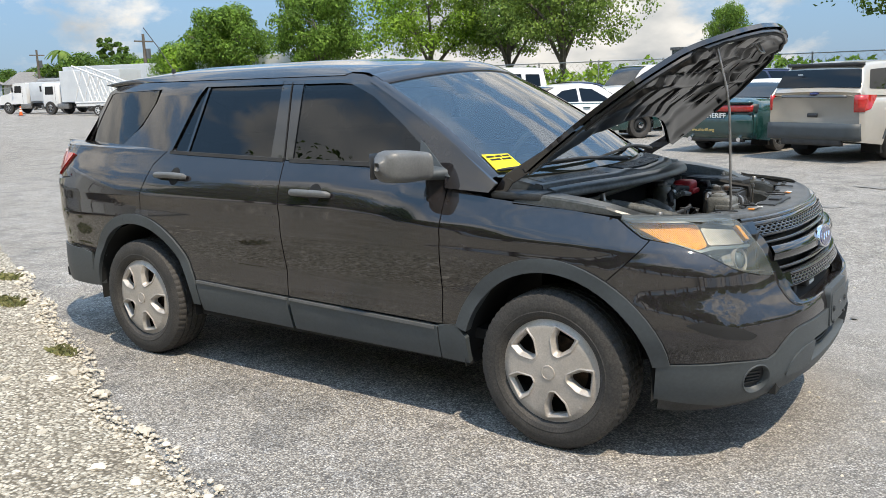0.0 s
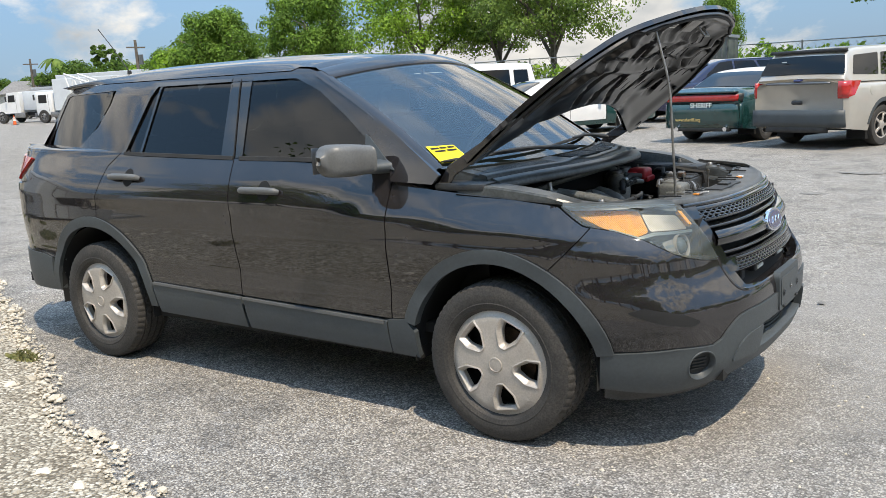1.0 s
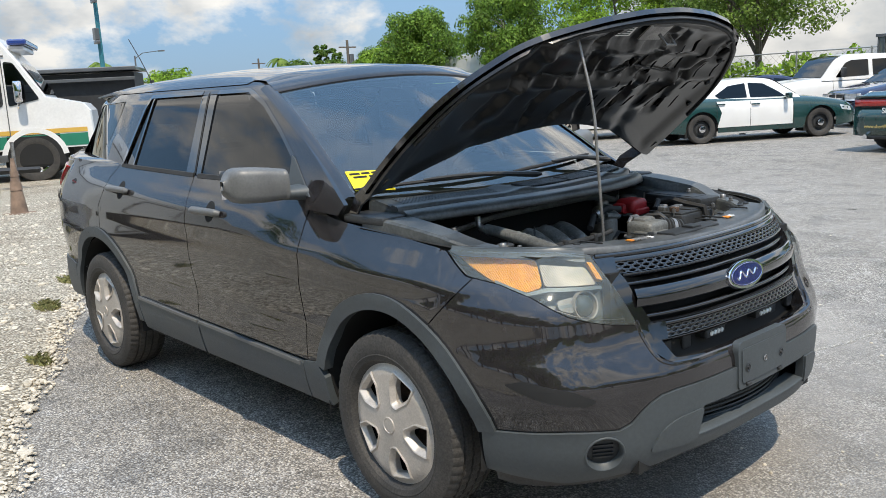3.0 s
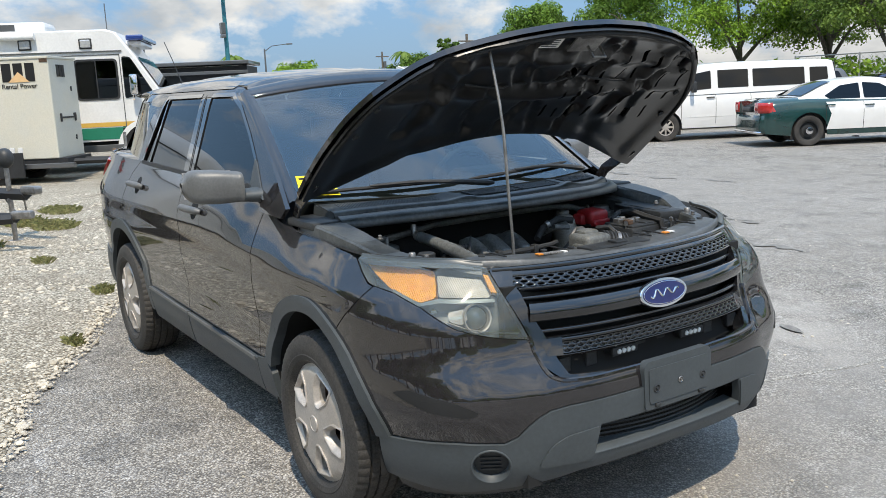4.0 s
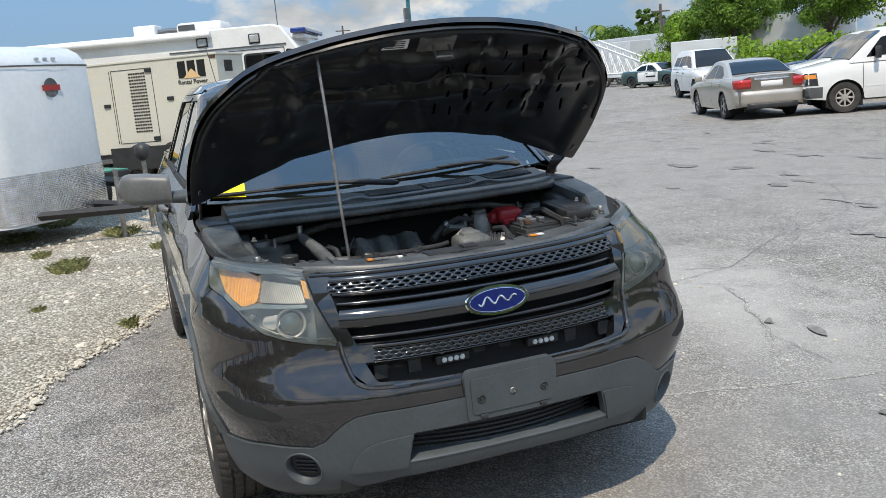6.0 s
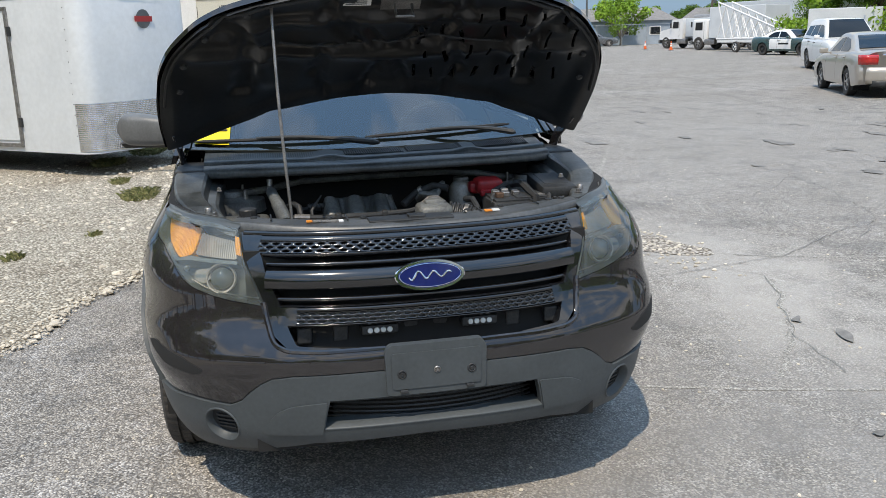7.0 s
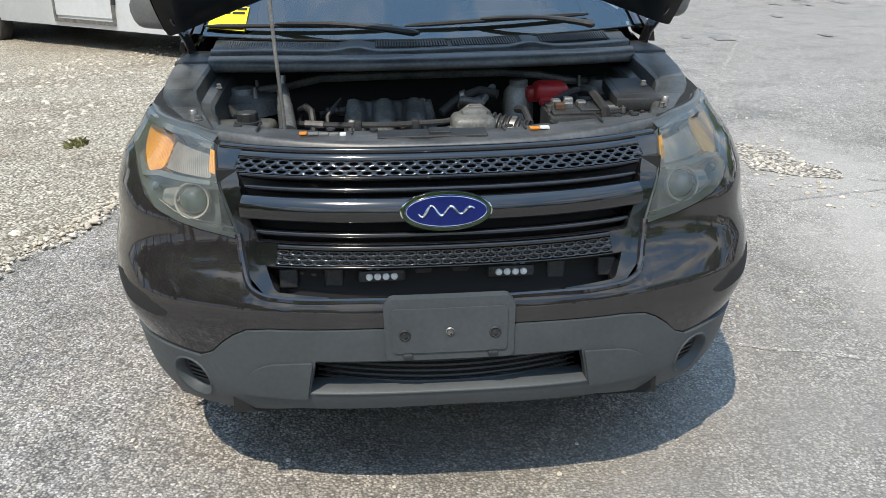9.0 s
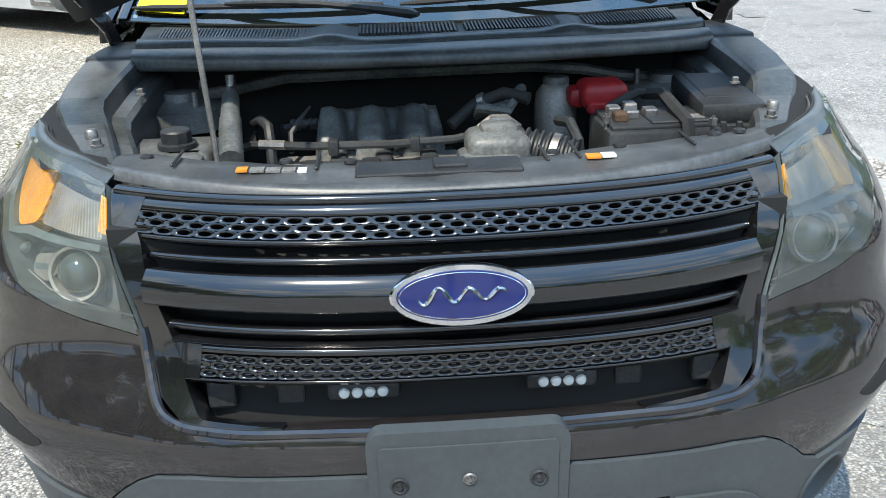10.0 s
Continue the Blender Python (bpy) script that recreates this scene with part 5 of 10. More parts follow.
# dark sheets under the louvres, painting the shade between them
for y0, y1 in ((-0.172, 0.078), (0.093, 0.338), (0.407, 0.683)):
    v = [cowl_at(kk, lerp(y0, y1, j / 8), -0.0005 + 0.012 * math.exp(-((lerp(y0, y1, j / 8) + 0.24) / 0.05)**2) + 0.012 * math.exp(-((lerp(y0, y1, j / 8) - 0.36) / 0.05)**2)) for kk in (0.49, 0.82) for j in range(9)]
    from_data("louvre_shade", v, [g[::-1] for g in grid_faces(2, 9)], M_DARK, car)
for s in (-1, 1):
    bm = bmesh.new()
    box(bm, -0.21, s * 0.81, 1.125, 0.26, 0.13, 0.035, pose(0, 0, 0, 0, 0, 0), 0.012)
    part("cowl_corner", bm, M_BLACK, car, smooth=True)


def wiper(y_piv, y_tip, k_tip, lift):
    w = new("wiper")
    w.parent = car
    w["label"] = "black windscreen wiper"
    a = Vector((-0.03 - 0.2 * (y_piv / 0.8)**2, y_piv, 1.225))
    pts = []
    for i in range(9):
        t = i / 8
        yn = lerp(y_piv, y_tip, t) / 0.78
        p = wind(lerp(0.0, k_tip, t), yn, -0.025 - 0.02 * math.sin(math.pi * t))
        pts.append(a.lerp(p, min(1, t * 2.2)) if t < 0.45 else p)
    bm = bmesh.new()
    tube(bm, pts, [0.006, 0.014, 0.013, 0.011, 0.009, 0.009, 0.008, 0.008, 0.006], 8)
    part("arm", bm, M_BLACK, w, smooth=True)
    bm = bmesh.new()
    bl = []
    for i in range(13):
        yn = lerp(y_tip - 0.40 * (1 if y_tip > y_piv else -1), y_tip + 0.26 * (1 if y_tip > y_piv else -1), i / 12)
        bl.append(wind(k_tip + lift * (i / 12 - 0.5), yn / 0.78, -0.012 - 0.006 * math.sin(math.pi * i / 12)))
    tube(bm, bl, [0.004] + [0.008] * 11 + [0.004], 6)
    part("blade", bm, M_RUBBER, w, smooth=True)


wiper(-0.02, -0.50, 0.045, -0.015)
wiper(0.62, 0.20, 0.060, -0.02)

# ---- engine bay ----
# near-black puts the bay's deep shade into the colour of these parts
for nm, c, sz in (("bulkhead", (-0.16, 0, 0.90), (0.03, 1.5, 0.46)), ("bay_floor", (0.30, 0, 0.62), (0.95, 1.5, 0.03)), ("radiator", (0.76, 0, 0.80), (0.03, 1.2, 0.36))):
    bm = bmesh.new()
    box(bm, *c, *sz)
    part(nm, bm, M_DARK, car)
for s in (-1, 1):
    v = []
    WING = ((-0.22, 0.862, 0.720, 1.138), (-0.04, 0.866, 0.738, 1.132), (0.10, 0.858, 0.742, 1.116), (0.215, 0.845, 0.745, 1.098), (0.255, 0.836, 0.738, 1.086), (0.325, 0.803, 0.710, 1.062), (0.38, 0.775, 0.690, 1.054), (0.48, 0.725, 0.655, 1.046), (0.53, 0.690, 0.635, 1.030))
    for x, yo, yi, z in WING:
        v += [(x, s * (yo + 0.012), z - 0.09), (x, s * (yo + 0.004), z - 0.008), (x, s * (yo - 0.004), z), (x, s * (yi + 0.010), z), (x, s * yi, z - 0.008), (x, s * (yi - 0.012), z - 0.045), (x, s * (yi - 0.040), z - 0.050), (x, s * (yi - 0.052), z - 0.060), (x, s * (yi - 0.075), z - 0.22)]
    n = len(WING)
    f = grid_faces(n, 9) + [[(n - 1) * 9 + j for j in range(9)]]
    from_data("inner_wing", v, f if s > 0 else [g[::-1] for g in f], M_COWL, car, smooth=False)
    # near-black sheet painting the shade in the gap to the outer wing
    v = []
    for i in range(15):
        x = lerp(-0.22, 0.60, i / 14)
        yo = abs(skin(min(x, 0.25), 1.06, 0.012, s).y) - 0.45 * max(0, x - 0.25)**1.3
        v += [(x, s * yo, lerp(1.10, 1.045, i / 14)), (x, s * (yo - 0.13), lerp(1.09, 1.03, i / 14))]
    from_data("gap_shade", v, grid_faces(15, 2) if s > 0 else [g[::-1] for g in grid_faces(15, 2)], M_DARK, car)
    bm = bmesh.new()
    for i in range(9):
        a0 = lerp(0.30, 0.60, i / 8)
        tube(bm, [skin(a0, 1.058, 0.086, s), skin(a0 + 0.037, 1.058, 0.087, s)], 0.009, 6)
    part("apron_seal", bm, M_RUBBER, car, smooth=True)
    bm = bmesh.new()
    rr = lathe(bm, [(0.013, 0), (0.013, 0.016), (0.010, 0.020)], 12, Matrix.Translation((0.405, s * 0.722, 1.050)))
    bm.faces.new(rr[-1])
    part("rubber_stop", bm, M_STEEL, car, smooth=True)
    bm = bmesh.new()
    rr = lathe(bm, [(0.13, 0.0), (0.125, 0.05), (0.09, 0.06), (0.05, 0.065), (0.045, 0.085)], 20, Matrix.Translation((-0.07, s * 0.640, 0.962)))
    bm.faces.new(rr[-1])
    part("strut_top", bm, M_DUSTY, car, smooth=True)
    for k in range(3):
        bm = bmesh.new()
        a = k * 2.1 + 0.6
        tube(bm, [(-0.07 + 0.085 * math.cos(a), s * 0.64 + 0.085 * math.sin(a), 1.005), (-0.07 + 0.085 * math.cos(a), s * 0.64 + 0.085 * math.sin(a), 1.060)], [0.010, 0.006], 8)
        part("strut_bolt", bm, M_STEEL, car)
# radiator cover behind the grille
v = []
for j in range(41):
    y = lerp(-0.62, 0.62, j / 40)
    uu = None
    xf = 0.818 * (1 - (abs(y) / 0.88)**2.5)**0.4
    z0 = 1.034 + 0.016 * min(1, (abs(y) / 0.55))**2
    for k, dz, dx in ((0, -0.012, 0.0), (0.02, 0.006, 0), (0.10, 0.012, 0), (0.14, 0.004, 0), (0.55, 0.008, 0), (0.85, 0.004, 0), (1.0, -0.03, 0)):
        xb = 0.615 - 0.075 * (y / 0.62)**2 + 0.010 * math.sin(y * 14) + 0.006 * math.sin(y * 37)
        v.append((lerp(xf, xb, k), y, z0 + dz + (0.003 * math.sin(y * 40) if k == 0.55 else 0)))
M_RADC = material("worn_cover_plastic", (0.062, 0.068, 0.072), rough=0.4, var=0.2, scale=7, fine=0.2, color2=(0.10, 0.106, 0.11), bump=0.05, bscale=200)
from_data("radiator_cover", v, grid_faces(41, 7), M_RADC, car, "dusty black plastic cover over the radiator")
bm = bmesh.new()
box(bm, 0.70, -0.02, 1.042, 0.08, 0.30, 0.012, None, 0.004)
box(bm, 0.70, 0.0, 1.050, 0.05, 0.06, 0.012, None, 0.004)
part("latch_cover", bm, M_BLACK, car)
for (x, y, w, mt) in ((0.690, -0.372, 0.020, M_ORANGE), (0.692, -0.345, 0.026, M_ALU), (0.694, -0.316, 0.026, M_ALU), (0.696, -0.288, 0.024, M_ALU), (0.698, -0.264, 0.016, M_MATTEW), (0.692, 0.264, 0.026, M_ORANGE), (0.692, 0.292, 0.026, M_MATTEW)):
    bm = bmesh.new()
    box(bm, x, y, 1.045 + 0.016 * (abs(y) / 0.55)**2, 0.024, w, 0.004, pose(0, 0, 0))
    part("sticker", bm, mt, car, "small printed sticker")
for y in (-0.56, -0.30, -0.18, 0.20, 0.33, 0.52, 0.57):
    bm = bmesh.new()
    rr = lathe(bm, [(0.013, 0), (0.012, 0.005), (0.005, 0.007)], 10, Matrix.Translation((0.66 - 0.1 * abs(y), y, 1.041 + 0.016 * (abs(y) / 0.55)**2)))
    bm.faces.new(rr[-1])
    part("push_clip", bm, M_BLACK, car)
for s in (-1, 1):
    # the lens turns over the lamp's top; behind it a black seal and a worn apron
    for nm, rows_, mt in (("lens_shoulder", ((1.0440, -0.0025, 0.0), (1.0480, -0.0032, 0.0), (1.0540, -0.0032, 0.0), (1.0600, -0.0020, 0.002), (1.0645, 0.004, 0.001), (1.0665, 0.014, 0.002), (1.0665, 0.040, 0.004), (1.0640, 0.048, 0.003)), M_LENSTOP),
                          ("lamp_seal", ((1.0640, 0.047, 0.0), (1.0665, 0.050, 0.004), (1.0665, 0.058, 0.004), (1.0600, 0.062, 0.0)), M_RUBBER),
                          ("lamp_apron", ((1.0600, 0.060, 0.0), (1.0600, 0.075, 0.0), (1.0560, 0.080, 0.0), (1.0300, 0.084, 0.0)), M_DUSTY)):
        v = []
        nr = len(rows_)
        for i in range(21):
            u = lerp(0.315, 0.800, i / 20)
            k = sstep(0.0, 0.12, i / 20)
            for z, d, dz in rows_:
                z = max(z, 1.053 - 0.27 * (u - 0.315))
                p = skin(u, min(z, 1.0600), d * (0.25 + 0.75 * k) * (1 - 0.9 * sstep(0.62, 1.0, i / 20)), s)
                v.append((p.x, p.y, z + dz + 0.004 * (1 - k) - 0.012 * sstep(0.80, 1.0, i / 20)))
        from_data(nm, v, grid_faces(21, nr) if s < 0 else [g[::-1] for g in grid_faces(21, nr)], mt, car)

# intake manifold with its runners
v = []
MY = [lerp(-0.285, 0.025, j / 46) for j in range(47)]
MX = [0.20 + 0.01 * k for k in range(21)]
for x in MX:
    for y in MY:
        ph = ((y + 0.285) / 0.31 * 3.0) % 1.0
        groove = sstep(0.60, 0.74, ph) * (1 - sstep(0.90, 1.0, ph)) * sstep(0.215, 0.265, x)
        z = 1.056 - 2.6 * max(0, x - 0.24)**2 - 0.055 * groove + 0.016 * max(0.0, 1 - (ph / 0.31 - 1)**2) * sstep(0.22, 0.26, x) - 0.10 * sstep(0.385, 0.40, x) - 0.10 * (1 - sstep(0.20, 0.212, x))
        z -= 0.05 * (sstep(0.012, 0.0, y + 0.285) + sstep(0.012, 0.0, 0.025 - y)) + 0.004 * math.exp(-((x - 0.33) / 0.006)**2)
        v.append((x - 0.165, y, z - 0.042))
from_data("intake_manifold", v, grid_faces(len(MX), 47), M_DUSTY, car, "dusty black intake manifold with three broad runners")
for j, y in enumerate((-0.225, -0.122, -0.018)):
    bm = bmesh.new()
    box(bm, 0.255, y, 0.925, 0.06, 0.040, 0.05, pose(0, 0, 0, 0, 0, 0), 0.008, 2)
    part("injector_block", bm, M_BLACK, car, smooth=True)
for x, y in ((0.068, -0.14), (0.072, -0.02)):
    bm = bmesh.new()
    rr = lathe(bm, [(0.012, 0), (0.012, 0.008), (0.006, 0.012)], 8, Matrix.Translation((x, y, 1.008)))
    bm.faces.new(rr[-1])
    part("manifold_bolt", bm, M_ALU, car)
bm = bmesh.new()
tube(bm, [(0.22, -0.46, 0.965), (0.245, -0.42, 0.980), (0.265, -0.28, 0.976), (0.275, -0.10, 0.976), (0.272, 0.04, 0.980), (0.262, 0.078, 0.984)], 0.010, 8)
for y in (-0.235, -0.05):
    box(bm, 0.272, y, 0.974, 0.03, 0.024, 0.036, None, 0.005)
part("fuel_rail", bm, M_BLACK, car, smooth=True)
bm = bmesh.new()
tube(bm, [(0.248, -0.405, 0.981), (0.257, -0.345, 0.979)], 0.0115, 8)
part("rail_sleeve", bm, M_STEEL, car, smooth=True)
bm = bmesh.new()
box(bm, 0.25, -0.15, 0.86, 0.20, 0.46, 0.14, None, 0.03)
box(bm, 0.30, -0.15, 0.78, 0.25, 0.6, 0.2, None, 0.03)
part("engine_block", bm, M_ALU, car, smooth=True)
# air duct and ribbed hose
bm = bmesh.new()
box(bm, 0.415, 0.122, 0.978, 0.13, 0.135, 0.11, pose(0, 0, 0, 0, 0, 0), 0.022, 3)
box(bm, 0.395, 0.128, 1.026, 0.07, 0.085, 0.04, None, 0.016, 2)
box(bm, 0.45, 0.100, 0.968, 0.10, 0.13, 0.06, None, 0.012, 2)
part("air_duct", bm, M_DUSTY, car, "grey plastic air duct", smooth=True)
bm = bmesh.new()
tube(bm, [(0.345, 0.09, 1.020), (0.338, 0.12, 1.040), (0.338, 0.15, 1.040), (0.345, 0.18, 1.018)], 0.010, 8)
tube(bm, [(0.340, 0.115, 1.036), (0.340, 0.155, 1.036)], 0.0125, 8)
part("duct_clamp", bm, M_STEEL, car, smooth=True)
bm = bmesh.new()
pts, rad = [], []
for i in range(29):
    t = i / 28
    pts.append((0.425 + 0.040 * t, 0.178 + 0.105 * t, 0.995 - 0.020 * t))
    rad.append(0.040 + (0.005 if i % 4 < 2 else -0.003))
tube(bm, pts, rad, 16)
part("ribbed_hose", bm, M_BLACK, car, smooth=True)
bm = bmesh.new()
tube(bm, [(0.445, 0.232, 0.985), (0.451, 0.246, 0.982)], 0.0465, 18)
part("hose_clamp", bm, M_STEEL, car, smooth=True)
# coolant tank
tank = new("coolant_tank")
tank.parent = car
tank["label"] = "smoky plastic coolant tank"
bm = bmesh.new()
rr = lathe(bm, [(0.050, -0.16), (0.054, -0.02), (0.053, 0.025), (0.050, 0.055), (0.038, 0.072), (0.033, 0.076)], 24, Matrix.Translation((0.04, 0.318, 0.972)) @ Matrix.Diagonal((1.15, 1.0, 1, 1)))
bm.faces.new(rr[-1])
part("tank_body", bm, material("smoky_plastic", (0.30, 0.29, 0.265), rough=0.45, var=0.25, scale=12, fine=0.2), tank, smooth=True)
bm = bmesh.new()
rr = lathe(bm, [(0.033, 0.0), (0.034, 0.016), (0.030, 0.022), (0.02, 0.023)], 20, Matrix.Translation((0.02, 0.322, 1.044)))
bm.faces.new(rr[-1])
part("tank_cap", bm, M_DUSTY, tank, smooth=True)
# battery with red terminal cover and strap
bat = new("battery")
bat.parent = car
bat["label"] = "black car battery with a red terminal cover"
bm = bmesh.new()
box(bm, 0.33, 0.485, 0.93, 0.19, 0.25, 0.18, None, 0.010)
box(bm, 0.33, 0.485, 1.023, 0.17, 0.23, 0.012, None, 0.004)
part("case", bm, M_BLACK, bat, smooth=True)
bm = bmesh.new()
box(bm, 0.12, 0.415, 1.040, 0.11, 0.115, 0.065, pose(0, 0, 0, 0, 0, 0), 0.022, 3)
box(bm, 0.10, 0.360, 1.030, 0.07, 0.05, 0.05, None, 0.016, 2)
box(bm, 0.17, 0.420, 1.015, 0.03, 0.10, 0.03, None, 0.006, 1)
part("terminal_cover", bm, M_RED, bat, "red plastic terminal cover", smooth=True)
bm = bmesh.new()
tube(bm, [(0.20, 0.50, 1.05), (0.26, 0.525, 1.062), (0.34, 0.53, 1.045), (0.43, 0.53, 1.035), (0.435, 0.53, 0.98)], 0.015, 6)
part("strap", bm, M_RUBBER, bat, smooth=True)
for x, y, mt in ((0.30, 0.40, M_STEEL), (0.34, 0.43, M_STEEL), (0.27, 0.445, M_ALU), (0.33, 0.475, M_STEEL), (0.36, 0.40, M_RUST)):
    bm = bmesh.new()
    box(bm, x, y, 1.038, 0.035, 0.03, 0.022, pose(0, 0, 0, 0, 0, 0), 0.005)
    part("terminal", bm, mt, bat)
for x, y in ((0.38, 0.365), (0.44, 0.58)):
    bm = bmesh.new()
    tube(bm, [(x, y, 0.90), (x, y, 1.05)], 0.004, 6)
    tube(bm, [(x, y, 1.03), (x, y, 1.045)], 0.009, 6)
    part("hold_down_rod", bm, M_STEEL, bat)
# fuse box
FB = pose(0.225, 0.662, 0.982, 0, 1, -6)
fb = new("fuse_box")
fb.parent = car
fb["label"] = "black fuse box with a flat lid"
bm = bmesh.new()
box(bm, 0, 0, 0.062, 0.33, 0.142, 0.045, FB, 0.010, 2)
part("lid", bm, M_BLACK, fb, smooth=True)
bm = bmesh.new()
box(bm, -0.02, 0, 0.066, 0.25, 0.10, 0.042, FB, 0.004)
part("lid_panel", bm, M_BLACK, fb)
bm = bmesh.new()
box(bm, 0, 0, -0.02, 0.31, 0.125, 0.12, FB, 0.01)
box(bm, 0.165, 0.01, 0.028, 0.022, 0.09, 0.025, FB, 0.004)
for q in (-0.035, 0.0, 0.035):
    box(bm, 0.176, q + 0.01, 0.03, 0.012, 0.014, 0.036, FB, 0.003)
part("case", bm, M_BLACK, fb)
# fluid tank, filler cap, ribbed pipe
ft = new("fluid_tank")
ft.parent = car
ft["label"] = "dusty fluid tank with a black screw cap"
bm = bmesh.new()
box(bm, 0.255, -0.610, 0.945, 0.18, 0.22, 0.09, None, 0.022, 3)
box(bm, 0.34, -0.560, 0.955, 0.10, 0.10, 0.07, None, 0.018, 2)
part("tank_body", bm, M_DUSTY, ft, smooth=True)
bm = bmesh.new()
rr = lathe(bm, [(0.043, 0.0), (0.043, 0.010), (0.034, 0.012), (0.035, 0.036), (0.030, 0.040)], 20, Matrix.Translation((0.278, -0.582, 0.992)))
for i in (2, 3):
    for k in range(0, 20, 2):
        rr[i][k].co = rr[i][k].co.lerp(Vector((0.278, -0.582, rr[i][k].co.z)), 0.1)
bm.faces.new(rr[-1])
part("screw_cap", bm, M_BLACK, ft, smooth=True)
bm = bmesh.new()
pts, rad = [], []
for i in range(30):
    t = i / 29
    pts.append((0.085 + 0.33 * t, -0.487 + 0.045 * t, 1.058 - 0.038 * t - 0.03 * t * t))
    rad.append(0.021 + 0.004 * t + (0.003 if i % 2 else 0) * (1 if t > 0.4 else 0))
tube(bm, pts, rad, 14)
part("ribbed_pipe", bm, M_DUSTY, car, "grey ribbed breather pipe", smooth=True)
bm = bmesh.new()
tube(bm, [(0.10, -0.486, 1.052), (0.062, -0.489, 1.058), (0.045, -0.490, 1.075), (0.040, -0.490, 1.105)], [0.019, 0.016, 0.012, 0.013], 10)
part("pipe_neck", bm, M_STEEL, car, smooth=True)
bm = bmesh.new()
tube(bm, [(-0.10, -0.60, 1.030), (-0.07, -0.50, 1.046), (-0.03, -0.42, 1.068), (-0.006, -0.36, 1.084), (0.0, -0.085, 1.088), (-0.02, 0.27, 1.086), (-0.03, 0.40, 1.072), (-0.06, 0.50, 1.046), (-0.10, 0.60, 1.030)], 0.015, 8)
part("strut_brace", bm, M_DUSTY, car, "black brace across the bay", smooth=True)
rng = random.Random(11)
for k in range(12):
    x0, y0 = rng.uniform(0.12, 0.36), rng.uniform(-0.70, 0.50)
    pts = [Vector((x0, y0, rng.uniform(0.88, 0.94)))]
    for i in range(4):
        pts.append(pts[-1] + Vector((rng.uniform(-0.05, 0.06), rng.uniform(-0.09, 0.09), rng.uniform(-0.04, 0.05))))
        pts[-1].z = min(pts[-1].z, 0.97)
    bm = bmesh.new()
    tube(bm, pts, rng.choice([0.006, 0.009, 0.013]), 7)
    part("hose" if k % 2 else "cable", bm, rng.choice([M_BLACK, M_DUSTY, M_RUBBER]), car, smooth=True)
bm = bmesh.new()
tube(bm, [(0.16, -0.43, 0.97), (0.16, -0.425, 1.010), (0.19, -0.405, 1.025), (0.22, -0.385, 1.015), (0.245, -0.38, 0.985), (0.26, -0.38, 0.92)], 0.012, 8)
tube(bm, [(0.24, -0.335, 0.955), (0.21, -0.335, 0.995), (0.185, -0.315, 1.020), (0.160, -0.291, 1.045)], [0.006, 0.007, 0.006, 0.003], 6)
tube(bm, [(0.12, -0.345 + 0.007 * i, 0.995) for i in range(11)], [0.014 if i % 2 else 0.010 for i in range(11)], 8)
part("hose_loop", bm, M_BLACK, car, smooth=True)
bm = bmesh.new()
for i in range(5):
    tube(bm, [(0.14 + 0.02 * i, 0.10, 1.0 + 0.01 * i), (0.15 + 0.02 * i, 0.17, 1.03), (0.12, 0.22, 1.06)], 0.012, 7)
part("throttle_body", bm, M_DUSTY, car, smooth=True)

# ribs and seams pressed into the radiator cover
for y in (-0.50, -0.24, 0.18, 0.24, 0.46):
    bm = bmesh.new()
    box(bm, 0.67 - 0.10 * abs(y), y, 1.046 + 0.016 * (abs(y) / 0.55)**2, 0.10, 0.006, 0.006, None, 0.002, 1)
    part("cover_rib", bm, M_BLACK, car)
# bolts and nuts on the wings and the strut towers
for x, y, z, r in ((0.46, -0.695, 1.047, 0.009), (0.46, 0.695, 1.047, 0.009), (0.24, 0.700, 1.075, 0.008), (0.12, -0.690, 1.080, 0.008)):
    bm = bmesh.new()
    rr = lathe(bm, [(r * 1.5, 0.0), (r * 1.5, 0.004), (r, 0.005), (r, 0.014), (r * 0.6, 0.016)], 6, Matrix.Translation((x, y, z)))
    bm.faces.new(rr[-1])
    part("bolt", bm, M_STEEL, car)
# coils on the engine's near bank, each with its plug
for k in range(3):
    y = -0.28 + 0.13 * k
    bm = bmesh.new()
    box(bm, 0.36, y, 0.945, 0.075, 0.045, 0.035, pose(0, 0, 0, 0, 0, 0), 0.008, 2)
    part("ignition_coil", bm, M_BLACK, car, smooth=True)
    bm = bmesh.new()
    tube(bm, [(0.39, y, 0.955), (0.42, y + 0.02, 0.96), (0.44, y + 0.05, 0.945), (0.43, y + 0.10, 0.935)], 0.006, 6)
    part("cable", bm, M_RUBBER, car, smooth=True)
# corrugated loom across the front of the engine
bm = bmesh.new()
pts = [(0.47 + 0.012 * math.sin(i * 0.5), -0.55 + 0.034 * i, 0.965 + 0.012 * math.sin(i * 0.8)) for i in range(30)]
tube(bm, pts, [0.011 if i % 2 else 0.009 for i in range(30)], 8)
part("wiring_loom", bm, M_BLACK, car, "corrugated black wiring loom", smooth=True)
# hoses from the coolant tank
bm = bmesh.new()
tube(bm, [(0.20, 0.225, 1.05), (0.17, 0.17, 1.06), (0.15, 0.10, 1.03), (0.18, 0.04, 0.99)], 0.015, 10)
part("coolant_hose", bm, M_RUBBER, car, smooth=True)
bm = bmesh.new()
tube(bm, [(0.162, 0.125, 1.045), (0.157, 0.112, 1.038)], 0.0185, 12)
part("hose_clamp", bm, M_STEEL, car, smooth=True)
bm = bmesh.new()
tube(bm, [(0.30, 0.275, 1.02), (0.36, 0.29, 1.03), (0.40, 0.30, 1.0), (0.40, 0.31, 0.92)], 0.012, 8)
